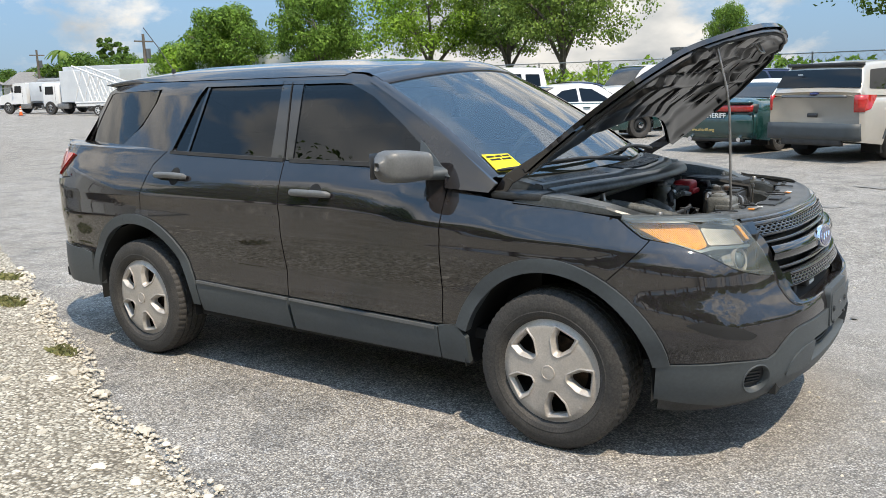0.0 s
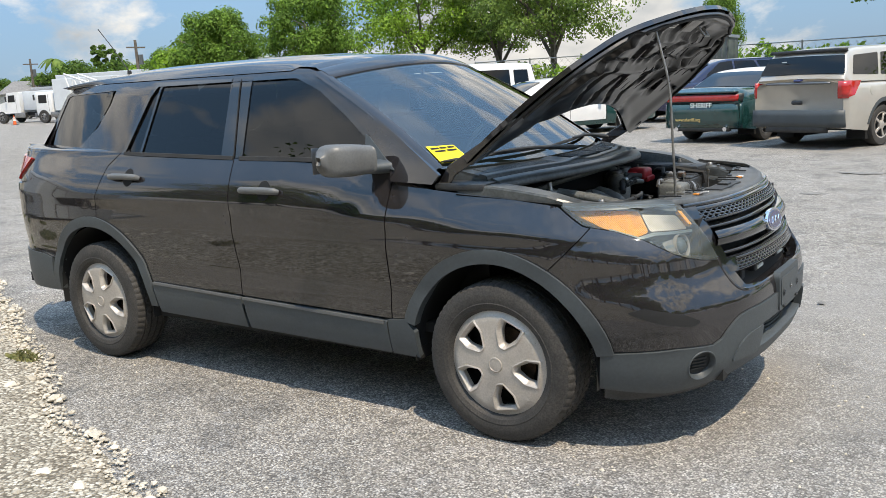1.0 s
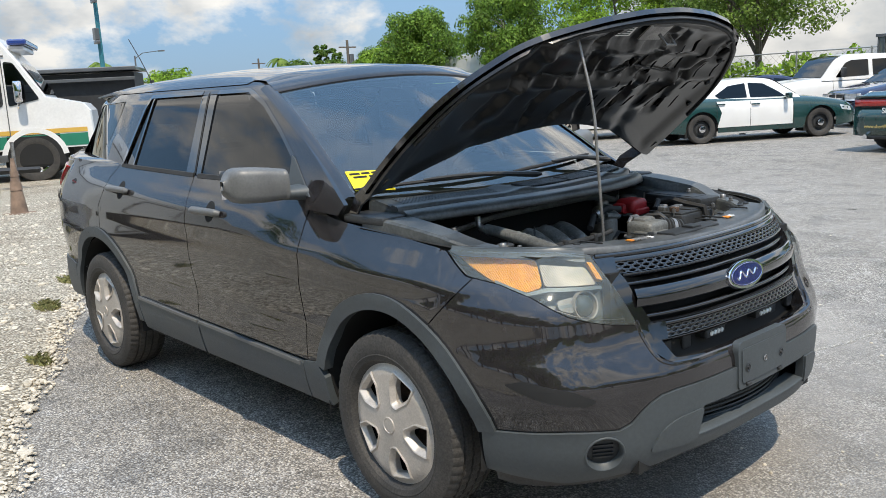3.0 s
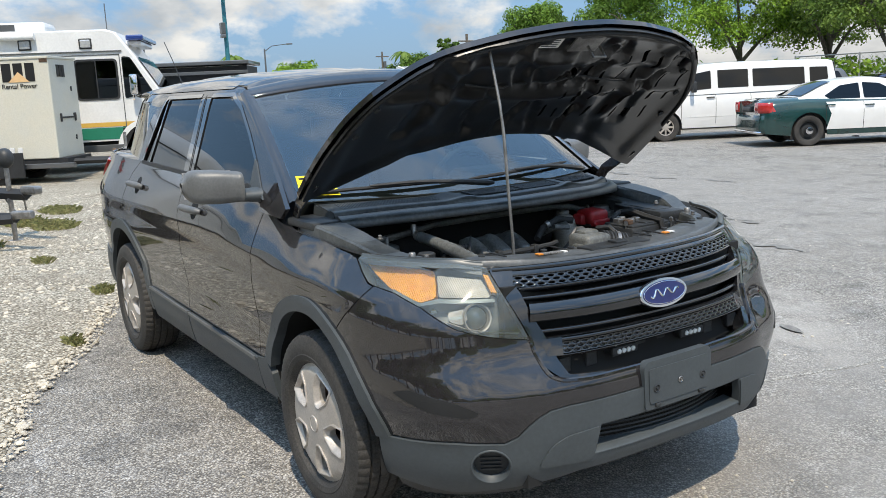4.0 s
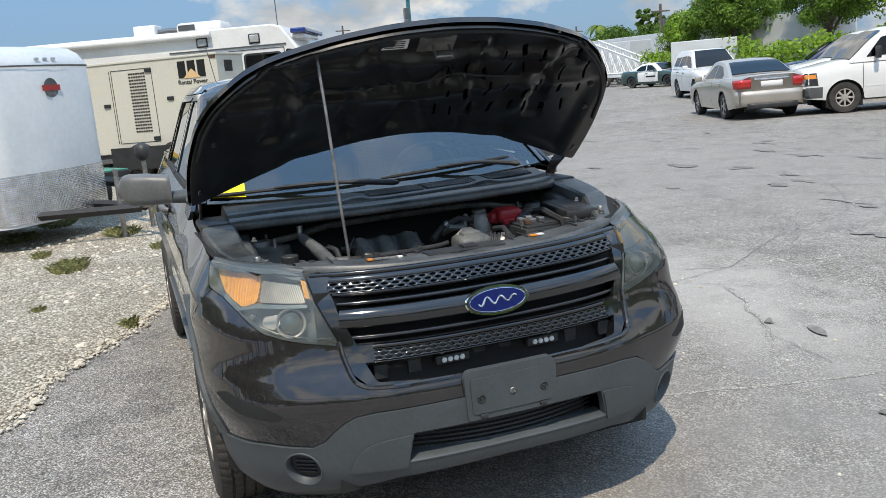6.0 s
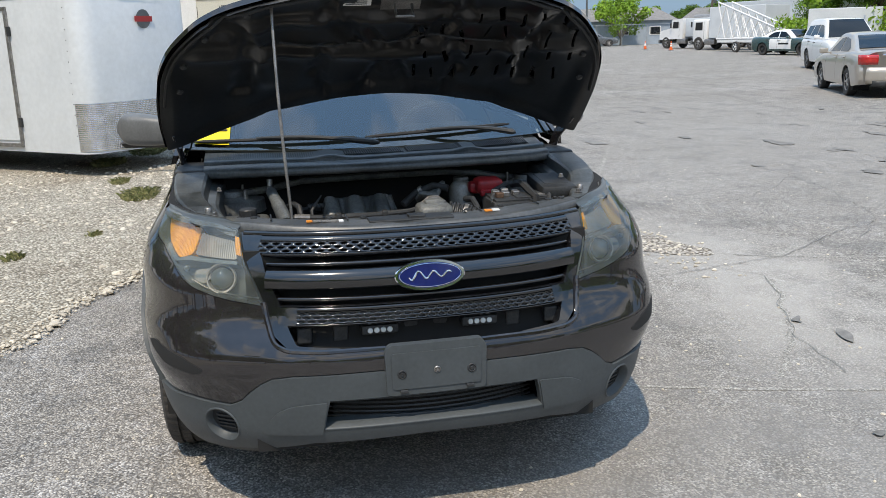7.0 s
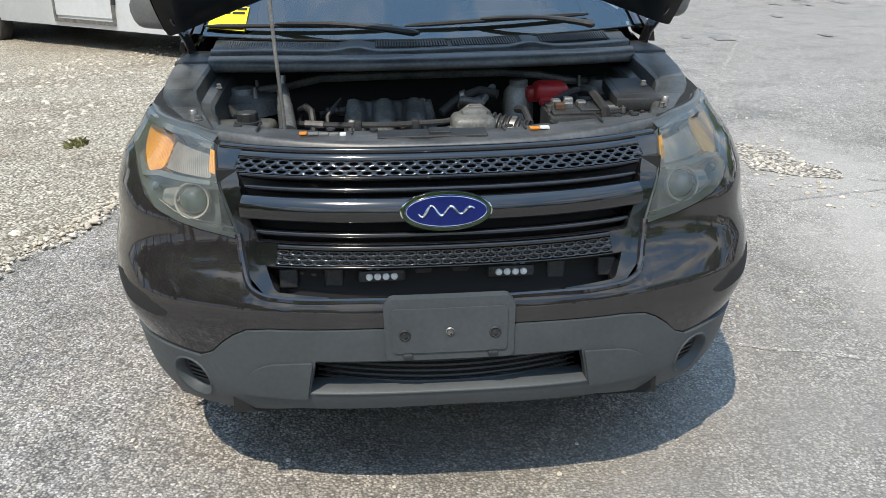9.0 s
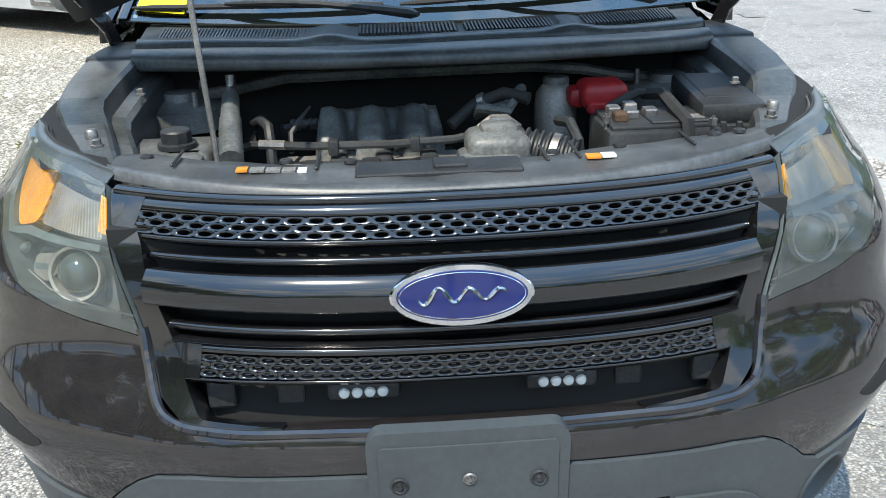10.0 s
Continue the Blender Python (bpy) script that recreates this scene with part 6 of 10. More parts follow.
part("overflow_hose", bm, M_BLACK, car, smooth=True)

# battery top: recessed lid and a worn label
bm = bmesh.new()
box(bm, 0.355, 0.525, 1.031, 0.10, 0.13, 0.006, None, 0.002, 1)
part("lid", bm, M_BLACK, bat)
bm = bmesh.new()
box(bm, 0.375, 0.55, 1.0355, 0.035, 0.06, 0.002, None)
part("worn_label", bm, M_ALU, bat)
bm = bmesh.new()
tube(bm, [(0.26, 0.40, 1.035), (0.23, 0.47, 1.06), (0.17, 0.55, 1.05), (0.10, 0.60, 1.0)], 0.011, 8)
part("negative_cable", bm, M_RUBBER, bat, smooth=True)
# ---- parked vehicles ----
M_GREEN = material("dark_green_paint", (0.008, 0.045, 0.043), rough=0.2, coat=1.0, var=0.15, scale=2)
M_SILVER = material("champagne_paint", (0.46, 0.42, 0.37), rough=0.3, metal=0.5, coat=0.8, var=0.06, scale=2)
M_TAN = material("silver_tan_paint", (0.52, 0.49, 0.44), rough=0.3, metal=0.4, coat=0.8, var=0.06, scale=2)
M_CARW = material("white_car_paint", (0.78, 0.78, 0.77), rough=0.3, coat=0.8, var=0.04, scale=2)
M_NAVY = material("dark_blue_paint", (0.008, 0.012, 0.05), rough=0.2, coat=1.0, var=0.1, scale=2)
M_GREY = material("grey_car_paint", (0.12, 0.125, 0.13), rough=0.3, metal=0.4, coat=0.8, var=0.1, scale=2)
M_DGLASS = glass("parked_car_glass", (0.05, 0.06, 0.065))
M_CLEARG = glass("parked_car_windscreen", (0.22, 0.27, 0.26))
M_HEAD = material("clear_lamp", (0.55, 0.56, 0.57), rough=0.15, metal=0.3, coat=1.0, var=0.2, scale=14)
M_ORLAMP = material("orange_lamp", (0.7, 0.22, 0.02), rough=0.2, coat=1.0, var=0.1, scale=14)


def simple_wheel(parent, x, y, r, wid, s, rim_mat, rim_k=0.62, spokes=5):
    w = new("wheel")
    w.parent = parent
    w.matrix_local = pose(x, y, r, 90 if s < 0 else -90, 0, 0)
    h = wid / 2
    bm = bmesh.new()
    lathe(bm, [(r * rim_k, -h * 0.8), (r * 0.75, -h), (r * 0.95, -h * 0.95), (r, -h * 0.6), (r, h * 0.6), (r * 0.95, h * 0.95), (r * 0.75, h), (r * rim_k, h * 0.8)], 32, Matrix())
    bmesh.ops.recalc_face_normals(bm, faces=bm.faces)
    part("tyre", bm, M_TYRE, w, smooth=True)
    bm = bmesh.new()
    rr = lathe(bm, [(r * rim_k, h * 0.82), (r * rim_k * 0.93, h * 0.75), (r * rim_k * 0.88, h * 0.3), (r * 0.1, h * 0.35)], 32, Matrix())
    bm.faces.new(rr[-1])
    part("rim", bm, M_BLACK if spokes else rim_mat, w, smooth=True)
    bm = bmesh.new()
    if spokes:
        for k in range(spokes):
            a = 2 * math.pi * k / spokes
            box(bm, r * rim_k * 0.5, 0, 0, r * rim_k * 0.95, r * 0.13, 0.02, Matrix.Translation((0, 0, h * 0.72)) @ Matrix.Rotation(a, 4, 'Z'), 0.006, 1)
        lathe(bm, [(r * rim_k * 0.95, h * 0.70), (r * rim_k * 1.0, h * 0.84), (r * rim_k * 0.9, h * 0.80)], 32, Matrix())
    rr = lathe(bm, [(r * 0.22, h * 0.5), (r * 0.2, h * 0.85), (r * 0.1, h * 0.92)], 20, Matrix())
    bm.faces.new(rr[-1])
    part("wheel_cover", bm, rim_mat, w, smooth=True)


def vehicle(name, label, cat, m, P, paint, group="parked vehicles"):
    """A parked vehicle from its side profile. P: half length L, half width W, axles, tyre radius, and curves of shoulder, deck and roof."""
    L, W = P["L"], P["W"]
    sh, dk, rf, bl = curve1(P["shoulder"]), curve1(P["deck"]), curve1(P["roof"]), curve1(P["belt"])
    xa, r = P["axles"], P["r"]
    zb0 = P.get("sill", 0.28)
    top = thing(name, label, cat, group)
    nose, tail = P.get("nose", 0.35), P.get("tail", 0.3)

    def plan(x):
        k = max(0, (x - (L - nose)) / nose)
        q = max(0, ((-L + tail) - x) / tail)
        return W * (1 - P.get("nose_k", 0.30) * k**2.4 - P.get("tail_k", 0.16) * q**2.6)

    def zb(x):
        z = zb0 + 0.08 * max(0, (abs(x) - L + 0.7) / 0.7)
        for a in xa:
            d = abs(x - a)
            if d < r + 0.06:
                z = max(z, r + math.sqrt((r + 0.06)**2 - d * d))
        return z
    xs = set(lerp(-L, L, i / 44) for i in range(45))
    for a in xa:
        for i in range(17):
            xs.add(a + (r + 0.06) * math.cos(math.pi * i / 16))
    xs = sorted(x for x in xs if -L <= x <= L)

    def side_y(x, z):
        t = (z - zb0) / (sh(x) - zb0)
        return plan(x) * curve1([(0, 0.945), (0.25, 0.985), (0.55, 0.998), (0.8, 0.99), (0.95, 0.965), (1.0, 0.95)])(t)
    rows = []
    for x in xs:
        b = zb(x)
        s_ = sh(x)
        w = plan(x)
        half = [(side_y(x, lerp(b, s_, t)), lerp(b, s_, t)) for t in (0, 0.2, 0.4, 0.6, 0.8, 0.93, 1.0)]
        half += [(w * 0.90, lerp(s_, dk(x), 0.6)), (w * 0.70, dk(x)), (w * 0.35, dk(x) + 0.012), (0, dk(x) + 0.016)]
        rows.append([(x, -y, z) for y, z in half] + [(x, y, z) for y, z in half[-2::-1]])
    nv = len(rows[0])
    v = [p for row in rows for p in row]
    f = grid_faces(len(rows), nv)
    f += [list(range(nv))[::-1], [(len(rows) - 1) * nv + j for j in range(nv)]]
    body = from_data("body", v, f, paint["body"], top)
    # dark sills and wheel wells
    for a in xa:
        for s in (-1, 1):
            bm = bmesh.new()
            box(bm, a, s * (W - 0.28), r + 0.1, 2 * r + 0.1, 0.36, 2 * r - 0.1)
            part("wheel_well", bm, M_DARK, top)
            simple_wheel(top, a, s * (W - 0.135), r, 0.22, s, paint.get("rim", M_COVER), P.get("rim_k", 0.64), P.get("spokes", 5))
    bm = bmesh.new()
    box(bm, 0, 0, zb0 + 0.06, 2 * L - 0.8, 2 * W - 0.35, 0.08)
    part("underbody", bm, M_DARK, top)
    # cabin
    c0, c1, gw, tm = P["cabin"][0], P["cabin"][1], P["gw"], P.get("tumble", 0.32)

    def gy(x, z):
        return gw * min(1, plan(x) / W + 0.02) - tm * (z - bl(x))
    rows = []
    cx = [lerp(c0, c1, i / 36) for i in range(37)]
    for x in cx:
        b, t = bl(x) - 0.03, max(bl(x), rf(x))
        hh = max(0.0, t - b - 0.06)
        half = [(gy(x, b + hh * k), b + hh * k) for k in (0, 0.35, 0.7, 1.0)]
        y1 = half[-1][0]
        half += [(y1 - 0.035, b + hh + 0.042), (y1 * 0.82, t - 0.004), (y1 * 0.4, t + 0.012), (0, t + 0.016)]
        rows.append([(x, -y, z) for y, z in half] + [(x, y, z) for y, z in half[-2::-1]])
    nv = len(rows[0])
    v = [p for row in rows for p in row]
    f = grid_faces(len(rows), nv) + [list(range(nv))[::-1], [(len(rows) - 1) * nv + j for j in range(nv)]]
    from_data("cabin", v, f, paint.get("cabin", paint["body"]), top)
    for wdw in P["windows"]:
        for s in (-1, 1):
            sheet("side_window", rounded(inset(wdw, 0.0), 0.03), lambda x, z, off, s=s: Vector((x, s * (gy(x, z) + 0.006 - off), z)), M_DGLASS if paint.get("dark", True) else M_CLEARG, top, cell=0.12, thick=0.01, flip=s > 0)
            # near-black sheet paints in the unlit cabin behind the glass
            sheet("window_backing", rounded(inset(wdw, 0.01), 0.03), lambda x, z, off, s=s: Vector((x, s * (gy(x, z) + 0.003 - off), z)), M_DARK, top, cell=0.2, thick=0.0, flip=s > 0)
    for nm, (x0, x1) in (("windscreen", P["screen"]), ("rear_window", P["back"])):
        vv = []
        for i in range(9):
            x = lerp(x0, x1, i / 8)
            y1 = gy(x, rf(x)) * (P.get("back_k", 0.90) if nm == "rear_window" else 0.90)
            for j in range(9):
                q = lerp(-1, 1, j / 8)
                vv.append((x, y1 * q, rf(x) + 0.034 - 0.014 * q * q))
        gf = [g[::-1] for g in grid_faces(9, 9)] if nm == "windscreen" else grid_faces(9, 9)
        from_data(nm, vv, gf, M_DGLASS, top)
        # the same painted-in dark cabin behind front and rear glass
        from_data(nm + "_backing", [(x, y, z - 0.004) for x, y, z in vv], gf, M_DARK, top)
    # panels laid on the sides: doors in other colours, seams, lamps, handles
    def on_side(s, d):
        return lambda x, z, off: Vector((x, s * (side_y(x, z) + d - off), z))
    for nm, poly, mt in P.get("panels", []):
        for s in (-1, 1):
            sheet(nm, poly, on_side(s, 0.004), mt, top, cell=0.12, thick=0.006, flip=s > 0)
    for x in P.get("seams", []):
        for s in (-1, 1):
            sheet("door_seam", [(x - 0.006, zb0 + 0.1), (x + 0.006, zb0 + 0.1), (x + 0.006, sh(x) - 0.005), (x - 0.006, sh(x) - 0.005)], on_side(s, 0.0055), M_DARK, top, cell=0.15, thick=0.0, flip=s > 0)
    for x, z in P.get("handles", []):
        for s in (-1, 1):
            bm = bmesh.new()
            tube(bm, [(x - 0.10, s * (side_y(x, z) + 0.005), z), (x - 0.08, s * (side_y(x, z) + 0.035), z), (x + 0.08, s * (side_y(x, z) + 0.035), z), (x + 0.10, s * (side_y(x, z) + 0.005), z)], 0.016, 6)
            part("door_handle", bm, paint.get("handle", M_BLACK), top)
    if "mirror" in P:
        x, z = P["mirror"]
        for s in (-1, 1):
            bm = bmesh.new()
            k = P.get("mirror_k", 1.0)
            box(bm, x, s * (W + 0.10), z, 0.10, 0.20, 0.14 * k, None, 0.03, 2)
            box(bm, x, s * (W - 0.02), z - 0.05, 0.06, 0.16, 0.04, None, 0.01, 1)
            part("wing_mirror", bm, paint.get("mirror", paint["body"]), top, smooth=True)
    # pieces on the ends, given as (name, end, y0, y1, z0, z1, bulge, material)
    def end_x(e, y):
        k, ln = (P.get("nose_k", 0.30), nose) if e > 0 else (P.get("tail_k", 0.16), tail)
        a = max(0.0, 1 - abs(y) / (0.985 * W))
        t = min(1.0, (a / k)**(1 / (2.4 if e > 0 else 2.6)))
        return L - ln + ln * t
    for nm, e, y0, y1, z0, z1, bulge, mt in P.get("ends", []):
        vv = []
        n = 8
        for i in range(n + 1):
            y = lerp(y0, y1, i / n)
            for j in range(4):
                z = lerp(z0, z1, j / 3)
                vv.append((e * (end_x(e, y) + bulge + 0.012 - (0.010 if j in (0, 3) else 0)), y, z))
        k0 = len(vv)
        vv += [(x - e * 0.10, y, z) for x, y, z in vv]
        gf = grid_faces(n + 1, 4)
        if e < 0:
            gf = [q[::-1] for q in gf]
        rim = [i * 4 for i in range(n + 1)] + [n * 4 + j for j in (1, 2, 3)] + [i * 4 + 3 for i in range(n - 1, -1, -1)] + [2, 1]
        gf += [[a, b, b + k0, a + k0] for a, b in zip(rim, rim[1:] + rim[:1])]
        from_data(nm, vv, gf, mt, top)
    top.matrix_world = m
    return top


def text_on(body, size, m, mt, parent, name="lettering", squash=1.0):
    cu = bpy.data.curves.new(name, 'FONT')
    cu.body = body
    cu.size = size
    cu.align_x = 'CENTER'
    cu.extrude = 0.002
    cu.offset = 0.0018 * size / 0.1 * squash
    ob = new(name, cu)
    cu.materials.append(mt)
    ob.parent = parent
    ob.matrix_local = m
    return ob


SEDAN = dict(L=2.5, W=0.93, axles=(1.52, -1.48), r=0.345, cabin=(-1.75, 1.02), gw=0.83, tumble=0.42,
             shoulder=[(-2.5, 0.90), (-1.6, 0.98), (0, 0.95), (1.2, 0.90), (2.1, 0.78), (2.5, 0.62)],
             deck=[(-2.5, 1.02), (-2.3, 1.07), (-1.5, 1.08), (0.0, 1.0), (1.0, 1.0), (1.9, 0.90), (2.4, 0.76), (2.5, 0.68)],
             belt=[(-1.8, 1.02), (1.1, 0.97)],
             roof=[(-1.75, 1.04), (-1.45, 1.17), (-1.0, 1.36), (-0.6, 1.45), (-0.1, 1.475), (0.3, 1.44), (0.7, 1.22), (1.02, 1.0)],
             screen=(0.98, 0.34), back=(-1.62, -0.92),
             windows=[[(-0.32, 1.02), (-0.32, 1.36), (-0.75, 1.31), (-1.12, 1.10), (-1.02, 1.03)], [(-0.24, 1.02), (0.66, 1.0), (0.50, 1.12), (0.14, 1.33), (-0.24, 1.365)]],
             seams=[0.80, -0.28, -1.12], handles=[(-0.15, 0.87), (-1.02, 0.90)], mirror=(0.62, 1.02), sill=0.24)


def P_with(base, **kw):
    d = dict(base)
    d.update(kw)
    return d


RED, BLK = M_REDLENS, M_BLACK
# dark green and white patrol saloon seen from behind
P1 = P_with(SEDAN, deck=[(-2.5, 1.03), (-2.35, 1.12), (-1.5, 1.10), (0.0, 1.0), (1.0, 1.0), (1.9, 0.92), (2.4, 0.80), (2.5, 0.68)], tail_k=0.10, end_r=0.12,
            ends=[("tail_lamp", -1, -0.80, 0.80, 0.86, 0.985, 0.02, RED), ("lamp_panel", -1, -0.86, 0.86, 0.83, 1.01, 0.008, BLK), ("rear_bumper", -1, -0.86, 0.86, 0.32, 0.80, 0.03, M_GREEN), ("valance", -1, -0.62, 0.62, 0.25, 0.36, 0.02, BLK), ("bootlid_lip", -1, -0.78, 0.78, 1.02, 1.06, 0.03, M_GREEN)],
            panels=[("front_door", [(-0.26, 0.36), (0.78, 0.36), (0.78, 0.93), (-0.26, 0.95)], M_CARW)], rim_k=0.62)
ch = vehicle("patrol_saloon", "dark green police saloon with white roof and red lamp bar", "car", pose(-3.40, 16.35, 0, 0, 0, 78), P1, dict(body=M_GREEN, cabin=M_CARW, rim=M_STEEL))
M_GOLD = material("gold_lettering", (0.55, 0.42, 0.16), rough=0.5, var=0.1, scale=30)
text_on("SHERIFF", 0.14, pose(-2.545, 0, 0.735, 90, 0, -90), M_MATTEW, ch)
text_on("www.sheriff.org", 0.09, pose(-2.548, 0.30, 0.46, 90, 0, -90), M_GOLD, ch)
for y in (-0.55, 0.55):
    bm = bmesh.new()
    tube(bm, [(-2.40, y, 0.30), (-2.58, y, 0.30)], 0.045, 12)
    part("exhaust", bm, M_CHROME, ch, smooth=True)
for y in (-0.5, 0.5):
    bm = bmesh.new()
    box(bm, -2.55 + 0.03, y, 0.92, 0.02, 0.10, 0.05, None, 0.008)
    part("reversing_lamp", bm, M_HEAD, ch)
# green and white patrol saloon seen from its side
P2 = P_with(SEDAN, L=2.55, nose=0.5, ends=[("tail_lamp", -1, 0.52, 0.90, 0.77, 1.00, 0.02, RED), ("tail_lamp", -1, -0.90, -0.52, 0.77, 1.00, 0.02, RED), ("rear_bumper", -1, -0.85, 0.85, 0.32, 0.72, 0.03, M_GREEN), ("bumper_trim", -1, -0.8, 0.8, 0.30, 0.36, 0.04, M_CHROME), ("number_plate", -1, -0.26, 0.26, 0.78, 0.90, 0.02, BLK)],
            panels=[("door_skin", [(-1.10, 0.36), (0.80, 0.36), (0.80, 0.94), (-0.2, 0.955), (-1.12, 0.965), (-1.0, 0.7)], M_CARW), ("tail_lamp_side", [(-2.5, 0.77), (-2.24, 0.80), (-2.32, 0.97), (-2.5, 1.0)], RED), ("head_lamp_side", [(2.05, 0.62), (2.35, 0.58), (2.3, 0.68), (2.0, 0.74)], M_HEAD)], spokes=0)
cp = vehicle("patrol_saloon", "green police saloon with white doors and black steel wheels", "car", pose(-8.71, 17.03, 0, 0, 0, 57), P2, dict(body=M_GREEN, cabin=M_CARW, rim=M_BLACK, handle=M_GREEN))
for o in cp.children:
    if o.name.startswith("wheel"):
        bm = bmesh.new()
        rr = lathe(bm, [(0.085, 0.10), (0.08, 0.125), (0.04, 0.13)], 18, Matrix())
        bm.faces.new(rr[-1])
        part("hub_cap", bm, M_CHROME, o, smooth=True)
# champagne saloon
P3 = P_with(SEDAN, L=2.42, W=0.915, axles=(1.40, -1.33), r=0.33,
            ends=[("tail_lamp", -1, 0.50, 0.88, 0.76, 0.98, 0.02, RED), ("tail_lamp", -1, -0.88, -0.50, 0.76, 0.98, 0.02, RED), ("rear_bumper", -1, -0.86, 0.86, 0.34, 0.70, 0.04, M_SILVER), ("number_plate", -1, -0.26, 0.26, 0.78, 0.92, 0.012, M_MATTEW), ("valance", -1, -0.60, 0.60, 0.26, 0.40, 0.045, BLK), ("plate_trim", -1, -0.42, 0.42, 0.955, 0.985, 0.02, M_CHROME)])
vehicle("saloon_car", "champagne family saloon parked with its boot to the lane", "car", pose(-15.94, 14.72, 0, 0, 0, 157), P3, dict(body=M_SILVER, rim=M_COVER, handle=M_SILVER))
# second far patrol saloon
P4 = P_with(SEDAN, panels=[("front_door", [(-0.9, 0.36), (0.78, 0.36), (0.78, 0.93), (-0.9, 0.95)], M_CARW), ("lettering_bar", [(-0.2, 0.62), (0.6, 0.62), (0.6, 0.72), (-0.2, 0.72)], M_DARK)], spokes=0)
vehicle("patrol_saloon", "green and white police saloon far across the lot", "car", pose(-43.3, 30.6, 0, 0, 0, 12), P4, dict(body=M_GREEN, cabin=M_CARW, rim=M_BLACK))

SUV = dict(L=2.5, W=1.0, axles=(1.48, -1.38), r=0.37, cabin=(-2.44, 1.10), gw=0.90, tumble=0.34, nose=0.4, tail=0.25, tail_k=0.10, end_r=0.12,
           shoulder=[(-2.5, 1.10), (0, 1.08), (1.3, 1.05), (2.2, 0.92), (2.5, 0.74)],
           deck=[(-2.5, 1.2), (0.0, 1.16), (1.1, 1.15), (2.0, 1.05), (2.4, 0.92), (2.5, 0.8)],
           belt=[(-2.5, 1.22), (1.1, 1.12)],
           roof=[(-2.44, 1.24), (-2.28, 1.58), (-2.18, 1.72), (-1.6, 1.78), (-0.5, 1.79), (0.1, 1.75), (0.5, 1.55), (1.1, 1.14)],
           screen=(1.05, 0.2), back=(-2.41, -2.26),
           windows=[[(-1.42, 1.27), (-1.25, 1.66), (-2.02, 1.63), (-2.20, 1.30)], [(-1.34, 1.27), (-0.42, 1.24), (-0.42, 1.68), (-1.15, 1.66)], [(-0.34, 1.24), (0.70, 1.21), (0.62, 1.32), (0.12, 1.64), (-0.34, 1.68)]],
           seams=[0.85, -0.38, -1.3], handles=[(-0.25, 1.02), (-1.2, 1.06)], mirror=(0.62, 1.24), sill=0.30)
P5 = P_with(SUV, back_k=0.985, ends=[("tail_lamp", -1, 0.85, 0.95, 0.92, 1.20, 0.02, RED), ("tail_lamp", -1, -0.95, -0.80, 0.90, 1.20, 0.02, RED), ("rear_bumper", -1, -0.92, 0.92, 0.40, 0.70, 0.06, M_CLAD), ("spoiler", -1, -0.74, 0.74, 1.70, 1.76, -0.26, BLK), ("tailgate_trim", -1, -0.64, 0.64, 1.15, 1.19, 0.02, M_GREY), ("plate_recess", -1, -0.10, 0.10, 0.80, 0.87, 0.012, BLK), ("bumper_valance", -1, -0.6, 0.6, 0.30, 0.44, 0.05, BLK), ("tailgate_emblem", -1, -0.06, 0.06, 1.20, 1.24, 0.024, M_BLUE)],
            panels=[("wheel_arch_trim", arc(-1.38, 0.37, 0.50, 5, 175, 14) + arc(-1.38, 0.37, 0.43, 175, 5, 14), M_CLAD), ("wheel_arch_trim", arc(1.48, 0.37, 0.50, 5, 175, 14) + arc(1.48, 0.37, 0.43, 175, 5, 14), M_CLAD), ("sill_cladding", [(-0.9, 0.32), (1.0, 0.32), (1.0, 0.5), (-0.9, 0.5)], M_CLAD), ("tail_lamp_side", [(-2.5, 0.90), (-2.32, 0.95), (-2.12, 1.12), (-2.08, 1.19), (-2.5, 1.20)], RED), ("fuel_flap", arc(-1.75, 1.0, 0.085, 0, 360, 14)[:-1], M_TAN)])
s5 = vehicle("suv", "silver police SUV parked with its tailgate to the lane", "car", pose(-0.85, 15.0, 0, 0, 0, 68), P5, dict(body=M_TAN, rim=M_COVER, handle=M_TAN))
for k in range(3):
    bm = bmesh.new()
    box(bm, -2.36 + 0.03 * k, 0.38 - 0.02 * k, 1.56 - 0.07 * k, 0.004, 0.10 + 0.03 * k, 0.018, pose(0, 0, 0))
    part("window_scrawl", bm, M_MATTEW, s5)
P6 = P_with(SUV, L=2.58, roof=[(-2.44, 1.24), (-2.34, 1.62), (-2.22, 1.84), (-1.6, 1.90), (-0.5, 1.91), (0.1, 1.86), (0.5, 1.62), (1.1, 1.16)], ends=[("grille", 1, -0.5, 0.5, 0.72, 0.92, 0.03, BLK), ("head_lamp", 1, 0.52, 0.86, 0.72, 0.92, 0.03, M_HEAD), ("head_lamp", 1, -0.86, -0.52, 0.72, 0.92, 0.03, M_HEAD), ("bumper", 1, -0.9, 0.9, 0.38, 0.66, 0.05, M_CARW)])
vehicle("suv", "white SUV with a roof rack parked facing the lane", "car", pose(-26.2, 21.4, 0, 0, 0, -22), P6, dict(body=M_CARW, rim=M_STEEL))
